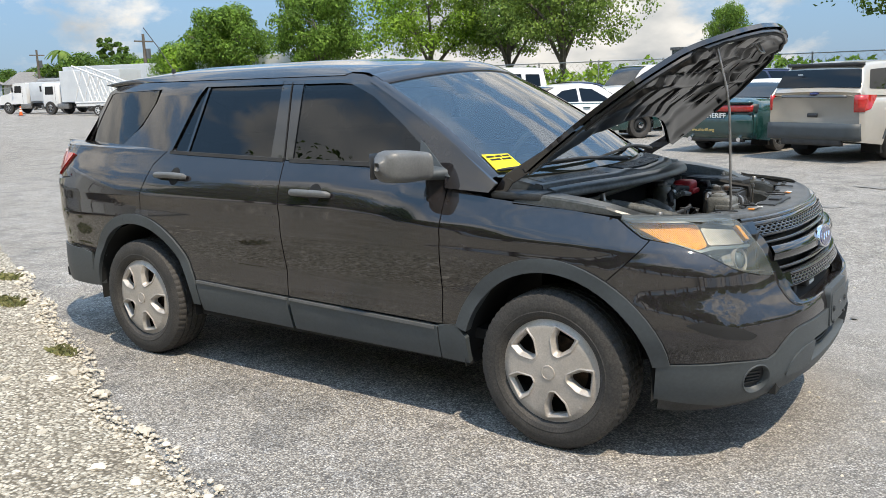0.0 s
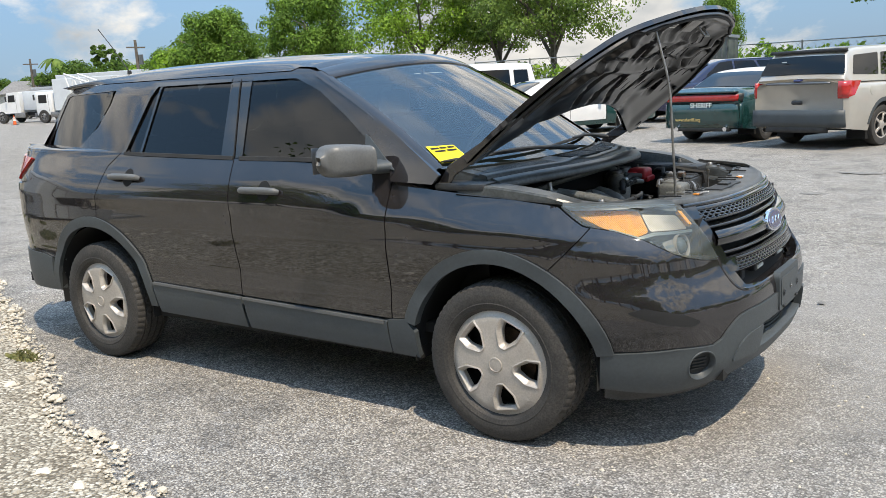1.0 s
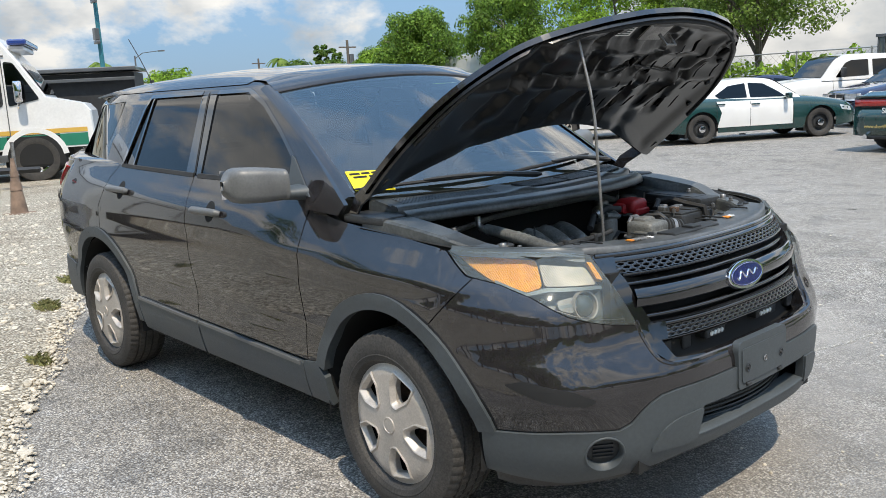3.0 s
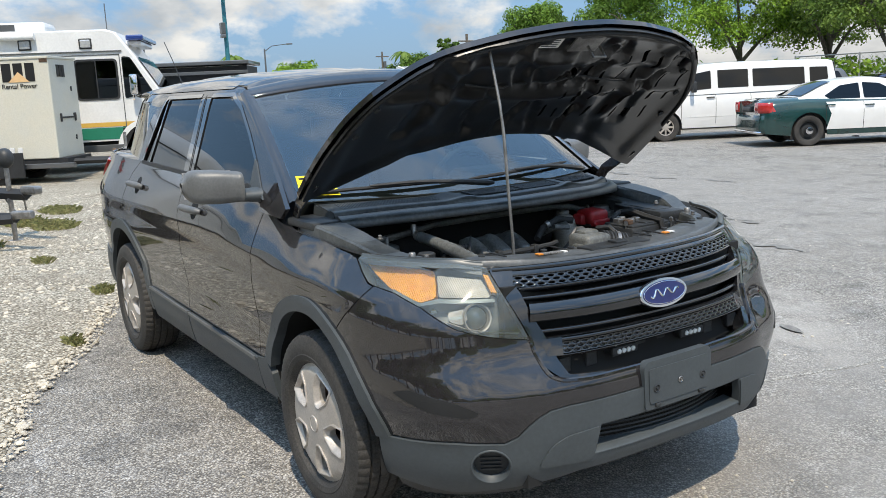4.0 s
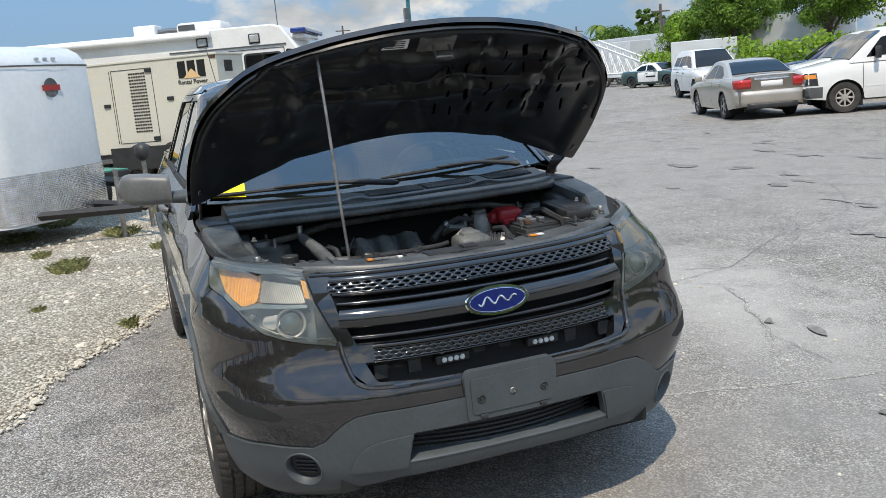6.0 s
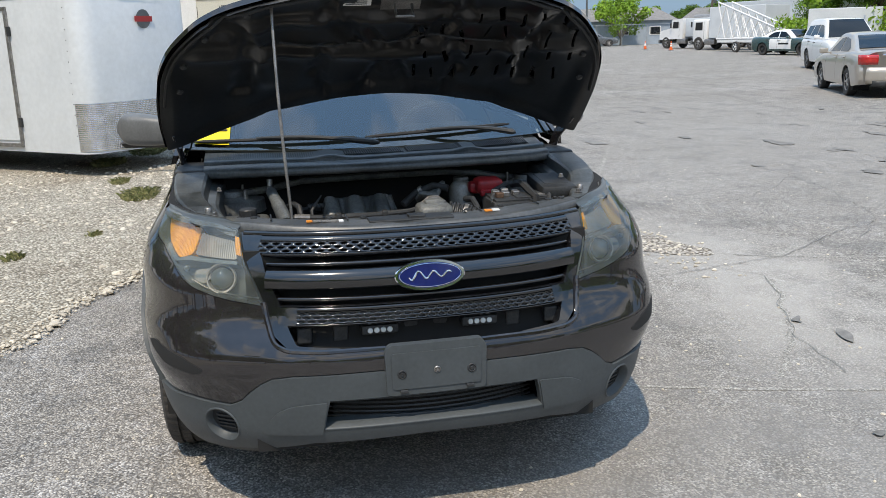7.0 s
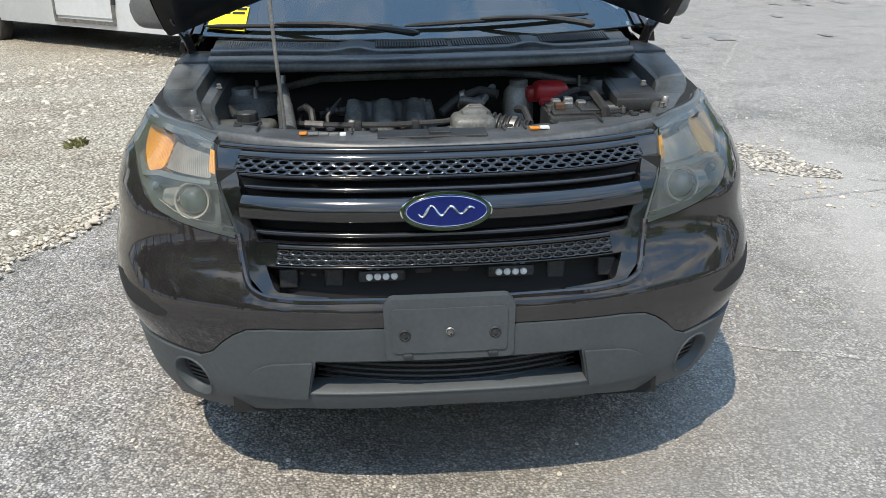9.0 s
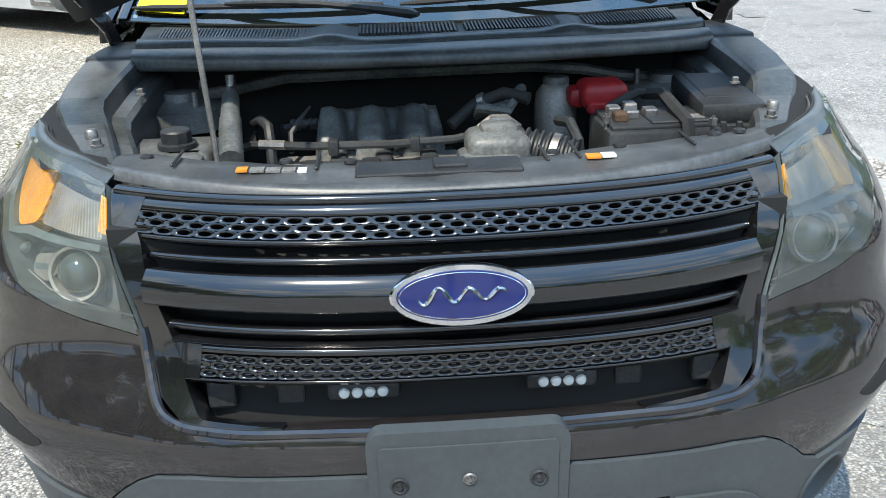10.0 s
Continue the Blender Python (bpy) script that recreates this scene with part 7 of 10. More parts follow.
P7 = P_with(SUV, W=0.99, r=0.34, roof=[(-2.44, 1.24), (-2.34, 1.55), (-2.2, 1.70), (-1.6, 1.74), (-0.3, 1.74), (0.4, 1.62), (0.9, 1.36), (1.3, 1.10)], cabin=(-2.44, 1.3), screen=(1.25, 0.42), ends=[("grille", 1, -0.34, 0.34, 0.66, 0.88, 0.035, BLK), ("grille_cross", 1, -0.34, 0.34, 0.75, 0.785, 0.045, M_CHROME), ("grille_post", 1, -0.03, 0.03, 0.66, 0.88, 0.048, M_CHROME), ("head_lamp", 1, 0.40, 0.82, 0.72, 0.90, 0.03, M_HEAD), ("head_lamp", 1, -0.82, -0.40, 0.72, 0.90, 0.03, M_HEAD), ("lower_intake", 1, -0.55, 0.55, 0.30, 0.50, 0.04, BLK)])
vehicle("minivan", "dark blue minivan parked nose to the lane", "car", pose(-6.75, 23.1, 0, 0, 0, -125), P7, dict(body=M_NAVY, rim=M_COVER, handle=M_NAVY))

VAN = dict(L=2.80, W=1.0, axles=(1.85, -1.65), r=0.37, cabin=(-2.78, 1.75), gw=0.97, tumble=0.16, nose=0.25, nose_k=0.10, tail=0.15, tail_k=0.06, end_r=0.10,
           shoulder=[(-2.8, 1.18), (1.6, 1.18), (2.3, 1.12), (2.7, 1.02), (2.8, 0.95)],
           deck=[(-2.8, 1.25), (1.7, 1.25), (2.3, 1.16), (2.7, 1.06), (2.8, 0.98)],
           belt=[(-2.8, 1.24), (1.8, 1.20)],
           roof=[(-2.78, 1.3), (-2.74, 1.88), (-2.5, 1.96), (0, 1.985), (0.8, 1.95), (1.15, 1.77), (1.75, 1.22)],
           screen=(1.72, 1.02), back=(-2.775, -2.745),
           windows=[[(-2.52, 1.33), (-2.02, 1.33), (-2.02, 1.77), (-2.50, 1.76)], [(-1.88, 1.33), (-0.48, 1.33), (-0.48, 1.79), (-1.88, 1.78)], [(-0.36, 1.33), (0.46, 1.33), (0.46, 1.79), (-0.36, 1.79)], [(0.64, 1.32), (1.38, 1.28), (1.04, 1.72), (0.64, 1.79)]],
           seams=[0.52, 1.45, -0.42, -1.92], handles=[(0.66, 1.10)], mirror=(1.15, 1.38), mirror_k=2.0, sill=0.32)
P8 = P_with(VAN, ends=[("grille", 1, -0.52, 0.52, 0.66, 0.98, 0.05, M_GREY), ("grille_mesh", 1, -0.44, 0.44, 0.70, 0.94, 0.06, BLK), ("head_lamp", 1, 0.56, 0.94, 0.72, 0.96, 0.03, M_HEAD), ("head_lamp", 1, -0.94, -0.56, 0.72, 0.96, 0.03, M_HEAD), ("turn_lamp", 1, 0.58, 0.94, 0.86, 0.96, 0.04, M_ORLAMP), ("turn_lamp", 1, -0.94, -0.58, 0.86, 0.96, 0.04, M_ORLAMP), ("front_bumper", 1, -0.97, 0.97, 0.42, 0.64, 0.09, M_CLAD)],
            panels=[("side_moulding", [(-2.7, 0.60), (1.4, 0.60), (1.4, 0.625), (-2.7, 0.625)], M_CARW), ("bumper_side", [(2.36, 0.40), (2.74, 0.40), (2.74, 0.66), (2.36, 0.66)], M_GREY), ("lamp_side", [(2.46, 0.70), (2.76, 0.70), (2.76, 1.00), (2.50, 1.00)], BLK), ("turn_lamp_side", [(2.50, 0.87), (2.74, 0.87), (2.74, 0.97), (2.52, 0.97)], M_ORANGE)], spokes=8, rim_k=0.58)
van = vehicle("passenger_van", "white passenger van with dark windows parked nose out", "van", pose(-12.82, 17.32, 0, 0, 0, -119.5), P8, dict(body=M_CARW, rim=M_COVER, mirror=M_BLACK, handle=M_BLACK))
copy_thing(van, pose(-16.4, 20.3, 0, 0, 0, -119.5))
P9 = P_with(VAN, L=2.95, cabin=(-1.1, 1.35), axles=(1.95, -1.85), r=0.40, deck=[(-2.95, 0.75), (-1.2, 0.75), (-1.1, 1.3), (1.3, 1.3), (2.4, 1.22), (2.85, 1.15), (2.95, 1.05)], shoulder=[(-2.95, 1.22), (1.6, 1.22), (2.5, 1.16), (2.95, 1.05)], belt=[(-2.8, 1.27), (1.8, 1.25)],
            roof=[(-1.1, 1.3), (-1.06, 1.85), (-0.9, 1.95), (0.3, 1.97), (0.75, 1.9), (1.35, 1.28)], screen=(1.32, 0.66), back=(-1.095, -1.07),
            windows=[[(-0.95, 1.33), (-0.25, 1.33), (-0.25, 1.80), (-0.92, 1.80)], [(-0.12, 1.33), (0.92, 1.31), (0.60, 1.72), (0.4, 1.80), (-0.12, 1.80)]], seams=[1.0, -0.18, -1.05], handles=[(0.0, 1.12), (-0.85, 1.12)], mirror=(0.75, 1.45),
            ends=[("grille", 1, -0.56, 0.56, 0.74, 1.06, 0.05, BLK), ("head_lamp", 1, 0.60, 0.94, 0.74, 1.04, 0.03, M_HEAD), ("head_lamp", 1, -0.94, -0.60, 0.74, 1.04, 0.03, M_HEAD), ("front_bumper", 1, -0.97, 0.97, 0.42, 0.68, 0.1, M_CHROME)])
vehicle("pickup_truck", "white crew cab pickup parked nose out", "truck", pose(-9.5, 24.6, 0, 0, 0, -126), P9, dict(body=M_CARW, rim=M_STEEL, mirror=M_BLACK, handle=M_BLACK))
# plain cars of the farther rows
for k, (x, y, a, base, mt) in enumerate([(-19.5, 23.5, -125, SEDAN, M_GREY), (-22.4, 24.2, -125, SUV, M_NAVY), (-17.0, 25.3, -125, SUV, M_GREY), (-13.4, 26.2, -125, SEDAN, M_NAVY), (2.6, 17.5, 66, SUV, M_CARW), (-1.0, 24.0, -110, SEDAN, M_GREY), (3.2, 25.2, -110, SUV, M_NAVY),
                                         (-35.5, 10.2, -62, SUV, M_GREY), (-38.2, 12.0, -62, VAN, M_CARW), (-41.5, 13.5, -62, SUV, M_TAN), (-74.0, 47.0, 0, SEDAN, M_GREY), (-84.0, 46.0, 10, SUV, M_CARW), (-86.0, 30.0, 80, SUV, M_CARW), (-88.0, 36.0, 80, SEDAN, M_GREY)]):
    nm = "passenger_van" if base is VAN else ("suv" if base is SUV else "saloon_car")
    colour = {M_GREY: "grey", M_NAVY: "dark blue", M_CARW: "white", M_TAN: "silver"}[mt]
    vehicle(nm, f"{colour} {nm.replace('_', ' ')} parked in a farther row", "van" if base is VAN else "car", pose(x, y, 0, 0, 0, a), P_with(base, ends=[("head_lamp", 1, 0.50, 0.84, 0.66, 0.80, 0.02, M_HEAD), ("head_lamp", 1, -0.84, -0.50, 0.66, 0.80, 0.02, M_HEAD), ("grille", 1, -0.45, 0.45, 0.55, 0.75, 0.02, BLK), ("tail_lamp", -1, 0.55, 0.85, 0.80, 0.98, 0.02, RED), ("tail_lamp", -1, -0.85, -0.55, 0.80, 0.98, 0.02, RED)]), dict(body=mt), "farther rows")

# ---- trailers and trucks ----
M_TRAILER = material("white_trailer_skin", (0.58, 0.61, 0.63), rough=0.3, coat=0.4, var=0.06, scale=1.2, fine=0.04)
M_CREAM = material("cream_paint", (0.64, 0.625, 0.55), rough=0.5, var=0.10, scale=2.5, fine=0.06, color2=(0.60, 0.57, 0.48))
M_GREENSTRIPE = material("green_stripe", (0.01, 0.18, 0.11), rough=0.4, var=0.05, scale=5)
M_GOLDSTRIPE = material("gold_stripe", (0.62, 0.38, 0.08), rough=0.4, var=0.05, scale=5)
M_BLACKPRINT = material("black_print", (0.01, 0.01, 0.01), rough=0.5)
M_BLUELIGHT = material("blue_lightbar", (0.02, 0.05, 0.22), rough=0.2, coat=1.0)
M_FRAME = material("black_frame_steel", (0.02, 0.021, 0.023), rough=0.6, var=0.3, scale=6)


def plate_bumps():
    """Checker plate: pairs of slanting raised bars."""
    mt = material("checker_plate", (0.72, 0.72, 0.73), rough=0.22, metal=0.9, var=0.15, scale=8, fine=0.1)
    nt = mt.node_tree
    b = nt.nodes["Principled BSDF"]
    tc = nt.nodes.new("ShaderNodeTexCoord")
    vo = nt.nodes.new("ShaderNodeTexVoronoi")
    vo.inputs["Scale"].default_value = 26
    mp = nt.nodes.new("ShaderNodeMapping")
    mp.inputs["Rotation"].default_value = (0, 0, radians(45))
    mp.inputs["Scale"].default_value = (1.0, 2.2, 1.6)
    nt.links.new(tc.outputs["Object"], mp.inputs["Vector"])
    nt.links.new(mp.outputs[0], vo.inputs["Vector"])
    vo.inputs["Randomness"].default_value = 0.1
    bp = nt.nodes.new("ShaderNodeBump")
    bp.inputs["Strength"].default_value = 0.9
    bp.inputs["Distance"].default_value = 0.008
    bp.invert = True
    nt.links.new(vo.outputs["Distance"], bp.inputs["Height"])
    nt.links.new(bp.outputs[0], b.inputs["Normal"])
    return mt


M_CHECK = plate_bumps()


def rbox(name, sx, sy, sz, c, mt, parent, bevel=0.02, label="", seg=2, m=None):
    bm = bmesh.new()
    box(bm, c[0], c[1], c[2], sx, sy, sz, m, bevel, seg)
    return part(name, bm, mt, parent, label, smooth=bevel > 0.03)


tr = thing("cargo_trailer", "white enclosed cargo trailer with checker plate on its nose", "trailer")
TL, TW = 2.15, 0.95
# shell: rounded nose corners, curved roof edge at the nose
v = []
TB = 4.6
outline = [(-TB, -TW), (TL - 0.25, -TW)] + [(TL - 0.25 + 0.25 * math.sin(a), -TW + 0.25 - 0.25 * math.cos(a)) for a in [radians(15 * k) for k in range(1, 7)]]
outline += [(TL + 0.06, -0.35), (TL + 0.08, 0), (TL + 0.06, 0.35)]
outline += [(TL - 0.25 + 0.25 * math.cos(a), TW - 0.25 + 0.25 * math.sin(a)) for a in [radians(15 * k) for k in range(0, 6)]] + [(TL - 0.25, TW), (-TB, TW)]
for z, k in ((0.37, 0.0), (0.45, 0.0), (2.30, 0.0), (2.36, 0.03), (2.46, 0.10), (2.53, 0.22), (2.56, 0.40)):
    for x, y in outline:
        xx = x - k if x > 0 else x
        v.append((xx, y * (1 - 0.25 * k), z))
n = len(outline)
f = [[i * n + j, i * n + (j + 1) % n, (i + 1) * n + (j + 1) % n, (i + 1) * n + j] for i in range(6) for j in range(n)] + [[6 * n + j for j in range(n)]]
from_data("shell", v, f, M_TRAILER, tr)
v = []
pl = outline[1:-1]
for z in (0.40, 1.0):
    for x, y in pl:
        d = Vector((x - (TL - 0.3) if x > TL - 0.3 else 0, y, 0)).normalized() * 0.006
        v.append((x + d.x + (0.004 if x > TL - 0.1 else 0), y + d.y, z))
n = len(pl)
from_data("checker_plate", v, [[j, j + 1, n + j + 1, n + j] for j in range(n - 1)], M_CHECK, tr, "polished checker plate apron")
v = []
for z in (2.285, 2.305):
    for x, y in outline:
        v.append((x * 1.004, y * 1.006, z))
n = len(outline)
from_data("edge_moulding", v, [[j, j + 1, n + j + 1, n + j] for j in range(n - 1)], M_GREY, tr)
dr = rbox("side_door", 1.26, 0.02, 1.66, (0.20, -TW - 0.006, 1.34), M_TRAILER, tr, 0.006)
for c, s in (((0.20, -TW - 0.014, 2.18), (1.34, 0.03, 0.05)), ((0.20, -TW - 0.014, 0.45), (1.34, 0.03, 0.05)), ((-0.45, -TW - 0.014, 1.315), (0.05, 0.03, 1.68)), ((0.85, -TW - 0.014, 1.315), (0.05, 0.03, 1.68))):
    rbox("door_frame", *s, c, M_STEEL, dr, 0.005)
rbox("latch", 0.22, 0.04, 0.05, (-0.30, -TW - 0.04, 1.35), M_STEEL, dr, 0.01)
for z in (0.75, 1.9):
    rbox("door_hinge", 0.05, 0.03, 0.12, (0.88, -TW - 0.02, z), M_BLACK, dr, 0.005)
for z in [0.6 + 0.13 * k for k in range(13)]:
    bm = bmesh.new()
    rr = lathe(bm, [(0.008, 0), (0.006, 0.004)], 8, pose(TL - 0.27, -TW - 0.001, z, 90, 0, 0))
    bm.faces.new(rr[-1])
    part("rivet", bm, M_GREY, tr)
rbox("lower_rail", TB + TL - 0.2, 1.84, 0.07, (TL / 2 - TB / 2 - 0.1, 0, 0.40), M_FRAME, tr, 0.01)
for s in (-1, 1):
    bm = bmesh.new()
    tube(bm, [(TL - 0.1, s * 0.55, 0.46), (TL + 1.2, s * 0.05, 0.46)], 0.055, 4)
    part("drawbar", bm, M_FRAME, tr)
    for x in (-0.75, 0.0):
        simple_wheel(tr, x - 2.2, s * (TW - 0.08), 0.33, 0.2, s, M_COVER)
rbox("coupler", 0.25, 0.10, 0.09, (TL + 1.3, 0, 0.50), M_STEEL, tr, 0.02)
bm = bmesh.new()
tube(bm, [(TL + 0.85, 0, 0.05), (TL + 0.85, 0, 0.95)], 0.03, 10)
tube(bm, [(TL + 0.85, 0, 0.02), (TL + 0.85, 0, 0.05)], 0.08, 10)
part("jack", bm, M_STEEL, tr, smooth=True)
for k in range(3):
    rbox("marker_lamp", 0.02, 0.07, 0.03, (TL + 0.055, -0.14 + 0.14 * k, 2.38), M_HEAD, tr, 0.006)
bm = bmesh.new()
rr = lathe(bm, [(0.12, 0.0), (0.12, 0.004), (0.06, 0.005)], 24, pose(TL + 0.081, 0.0, 2.02, 0, 90, 0))
bm.faces.new(rr[-1])
part("emblem", bm, M_GREY, tr, "round grey emblem with a red band")
rbox("emblem_band", 0.004, 0.30, 0.07, (TL + 0.088, 0.0, 2.02), material("red_print", (0.4, 0.03, 0.03), rough=0.5), tr, 0.0)
tr.matrix_world = pose(-9.93, -3.60, -0.055, 0, 0, 51)

# generator on its trailer
ge = thing("generator", "cream generator set on a steel trailer, rusty at its seams", "generator")
body = rbox("housing", 3.3, 1.25, 1.99, (0, 0, 1.71), M_CREAM, ge, 0.02)
rbox("roof_plate", 3.34, 1.29, 0.05, (0, 0, 2.72), M_CREAM, ge, 0.01)
rbox("chassis", 3.6, 1.2, 0.18, (0, 0, 0.63), M_FRAME, ge, 0.01)
rbox("side_skirt", 2.1, 0.05, 0.5, (0.0, -0.90, 0.62), M_FRAME, ge, 0.01)
rbox("chassis_step", 3.8, 0.12, 0.10, (0.1, -0.72, 0.58), M_GREY, ge, 0.01)
for x0, x1 in ((-0.95, 0.05), (-1.62, -1.0)):
    for x in (x0, x1):
        rbox("panel_seam", 0.012, 0.008, 1.6, (x, -0.628, 1.75), M_FRAME, ge, 0.0)
for z in (0.95, 2.55):
    rbox("panel_seam", 1.0, 0.008, 0.012, (-0.45, -0.628, z), M_FRAME, ge, 0.0)
for i in range(7):
    for j in range(19):
        rbox("vent_slot", 0.044, 0.008, 0.036, (-0.50 + 0.060 * i, -0.630, 1.19 + 0.070 * j), M_BLACKPRINT, ge, 0.0)
for x, z in ((-0.02, 2.5), (-0.02, 1.02), (0.44, 1.86), (-1.15, 1.80)):
    rbox("latch", 0.16, 0.03, 0.08, (x, -0.64, z), M_FRAME, ge, 0.008)
# emblem in plain shapes: three black blocks and a tan triangle
for k in range(3):
    rbox("emblem_block", 0.185, 0.008, 0.36, (0.80 + 0.235 * k, -0.630, 2.44), M_BLACKPRINT, ge, 0.0)
from_data("emblem_triangle", [(0.82, -0.638, 2.25), (1.25, -0.638, 2.25), (1.035, -0.638, 2.45)], [[0, 1, 2]], material("tan_print", (0.72, 0.47, 0.24), rough=0.5, var=0.05, scale=8), ge)
text_on("Rental Power", 0.13, pose(1.035, -0.634, 2.13, 90, 0, 0), M_BLACKPRINT, ge, squash=0.4)
for k in range(3):
    rbox("emblem_block", 0.008, 0.11, 0.24, (1.655, -0.24 + 0.125 * k, 2.46), M_BLACKPRINT, ge, 0.0)
rbox("lock_bar", 0.02, 0.62, 0.035, (1.66, 0.0, 1.52), M_FRAME, ge, 0.004)
for y in (-0.34, 0.34):
    rbox("lock_keep", 0.03, 0.05, 0.17, (1.665, y, 1.52), M_FRAME, ge, 0.006)
rbox("rust_patch", 0.16, 0.012, 0.07, (1.56, -0.632, 2.66), M_RUST, ge, 0.004)
rbox("rust_patch", 0.05, 0.010, 0.30, (-1.60, -0.631, 1.02), M_RUST, ge, 0.003)
for z in (1.1, 1.55, 2.1):
    rbox("hinge", 0.02, 0.05, 0.10, (1.655, 0.3, z), M_FRAME, ge, 0.004)
for x in (0.72, 0.88):
    rbox("tie_point", 0.09, 0.02, 0.12, (x, -0.635, 0.90), M_MATTEW, ge, 0.004)
for s in (-1, 1):
    for x in (-0.4, 0.45):
        simple_wheel(ge, x, s * 0.75, 0.36, 0.2, s, M_COVER)
bm = bmesh.new()
tube(bm, [(1.7, -0.3, 0.62), (3.0, 0.0, 0.60), (3.25, 0.0, 0.60)], 0.06, 4)
tube(bm, [(1.7, 0.3, 0.62), (3.0, 0.0, 0.60)], 0.06, 4)
part("drawbar", bm, M_FRAME, ge)
bm = bmesh.new()
tube(bm, [(2.75, 0.1, 0.10), (2.75, 0.1, 0.95)], 0.035, 8)
part("jack", bm, M_STEEL, ge)
for o in ge.children:
    if not o.name.startswith(("wheel", "jack")):
        o.location.z -= 0.21
ge.matrix_world = pose(-18.61, 0.05, 0, 0, 0, 56) @ Matrix.Scale(1.06, 4)

# a small flat trailer's jack and hitch standing on the gravel
hi = thing("trailer_hitch", "black trailer hitch and jack with chains on the gravel", "trailer")
bm = bmesh.new()
tube(bm, [(-2.2, 0, 0.62), (0.35, 0, 0.60)], 0.07, 4)
part("drawbar", bm, M_FRAME, hi)
bm = bmesh.new()
tube(bm, [(0.0, 0, 0.03), (0.0, 0, 1.0)], 0.032, 10)
tube(bm, [(0, 0, 0.0), (0, 0, 0.03)], 0.09, 10)
part("jack_post", bm, M_STEEL, hi, smooth=True)
bm = bmesh.new()
bmesh.ops.create_uvsphere(bm, u_segments=16, v_segments=10, radius=0.125, matrix=Matrix.Translation((0.0, 0, 1.04)) @ Matrix.Diagonal((0.9, 0.8, 1, 1)))
part("jack_cap", bm, M_BLACK, hi, smooth=True)
bm = bmesh.new()
tube(bm, [(0.2, 0.05, 0.55), (0.15, 0.1, 0.35), (0.05, 0.12, 0.28), (-0.1, 0.08, 0.40), (-0.2, 0.05, 0.55)], 0.012, 6)
part("chain", bm, M_STEEL, hi)
rbox("coupler", 0.3, 0.12, 0.10, (0.45, 0, 0.66), M_STEEL, hi, 0.03)
rbox("frame_rail", 0.1, 1.6, 0.1, (-2.2, 0, 0.62), M_FRAME, hi, 0.01)
rbox("deck", 2.4, 1.6, 0.06, (-3.4, 0, 0.66), M_GREENSTRIPE, hi, 0.01)
for s in (-1, 1):
    simple_wheel(hi, -3.5, s * 0.85, 0.3, 0.18, s, M_COVER)
hi.matrix_world = pose(-8.8, -0.9, 0, 0, 0, 25)
tb = thing("tool_box", "worn tan box with a yellow cloth on top", "box")
rbox("box_body", 0.62, 0.5, 0.42, (0, 0, 0.21), material("tan_board", (0.50, 0.33, 0.14), rough=0.7, var=0.25, scale=6), tb, 0.015)
bm = bmesh.new()
box(bm, 0, 0, 0.45, 0.50, 0.40, 0.10, None, 0.04, 3)
for vv in bm.verts:
    vv.co.z += 0.03 * noise.noise(vv.co * 9)
part("cloth", bm, M_YELLOW, tb, "crumpled yellow cloth", smooth=True)
tb.matrix_world = pose(-11.4, -2.25, 0.69, 0, 0, 20)

M_SIDEG = glass("truck_side_glass", (0.045, 0.055, 0.06))
# mobile command truck
rv_ = thing("command_truck", "white step van with green and gold stripes and light bar", "truck")
RL, RW = 4.3, 1.2
v = []
prof = [(-RL, 0.62), (-RL, 2.79), (-RL + 0.12, 2.91), (2.58, 2.91), (2.76, 2.85), (3.10, 2.36), (3.52, 1.66), (4.2, 1.50), (4.32, 1.35), (4.35, 0.65)]
for y in (-RW, -RW + 0.06, RW - 0.06, RW):
    k = 0.03 if abs(y) == RW else 0
    for x, z in prof:
        v.append((x - (k if x > 0 else -k), y, z - (k if z > 2 else 0)))
n = len(prof)
f = [[i * n + j, i * n + (j + 1) % n, (i + 1) * n + (j + 1) % n, (i + 1) * n + j] for i in range(3) for j in range(n)] + [list(range(n))[::-1], [3 * n + j for j in range(n)]]
from_data("body", v, f, M_WHITE, rv_, smooth=False)
for nm, z0, z1, mt in (("gold_stripe", 0.94, 1.03, M_GOLDSTRIPE), ("green_stripe", 0.68, 0.92, M_GREENSTRIPE)):
    for s in (-1, 1):
        rbox(nm, 8.45, 0.008, z1 - z0, (-0.02, s * (RW + 0.004), (z0 + z1) / 2), mt, rv_, 0.0)
for x in (1.55, 2.79):
    rbox("door_seam", 0.018, 0.01, 1.75, (x, -RW - 0.004, 1.52), M_GREY, rv_, 0.0)
rbox("door_seam", 1.25, 0.01, 0.018, (2.17, -RW - 0.004, 2.40), M_GREY, rv_, 0.0)
rbox("roof_gutter", 2.6, 0.03, 0.03, (1.55, -RW - 0.012, 2.47), M_GREY, rv_, 0.006)
on_side = lambda x, z, off: Vector((x, -RW - 0.016 + off, z))
sheet("window_frame", rounded([(1.88, 1.49), (2.74, 1.49), (2.74, 2.32), (1.88, 2.32)], 0.10), on_side, M_BLACK, rv_, cell=0.3, thick=0.012)
sheet("door_window", rounded([(1.92, 1.53), (2.70, 1.53), (2.70, 2.28), (1.92, 2.28)], 0.08), lambda x, z, off: Vector((x, -RW - 0.020 + off, z)), M_SIDEG, rv_, cell=0.3, thick=0.0)
rbox("window_bar", 0.02, 0.008, 0.75, (2.31, -RW - 0.022, 1.905), M_BLACK, rv_, 0.0)
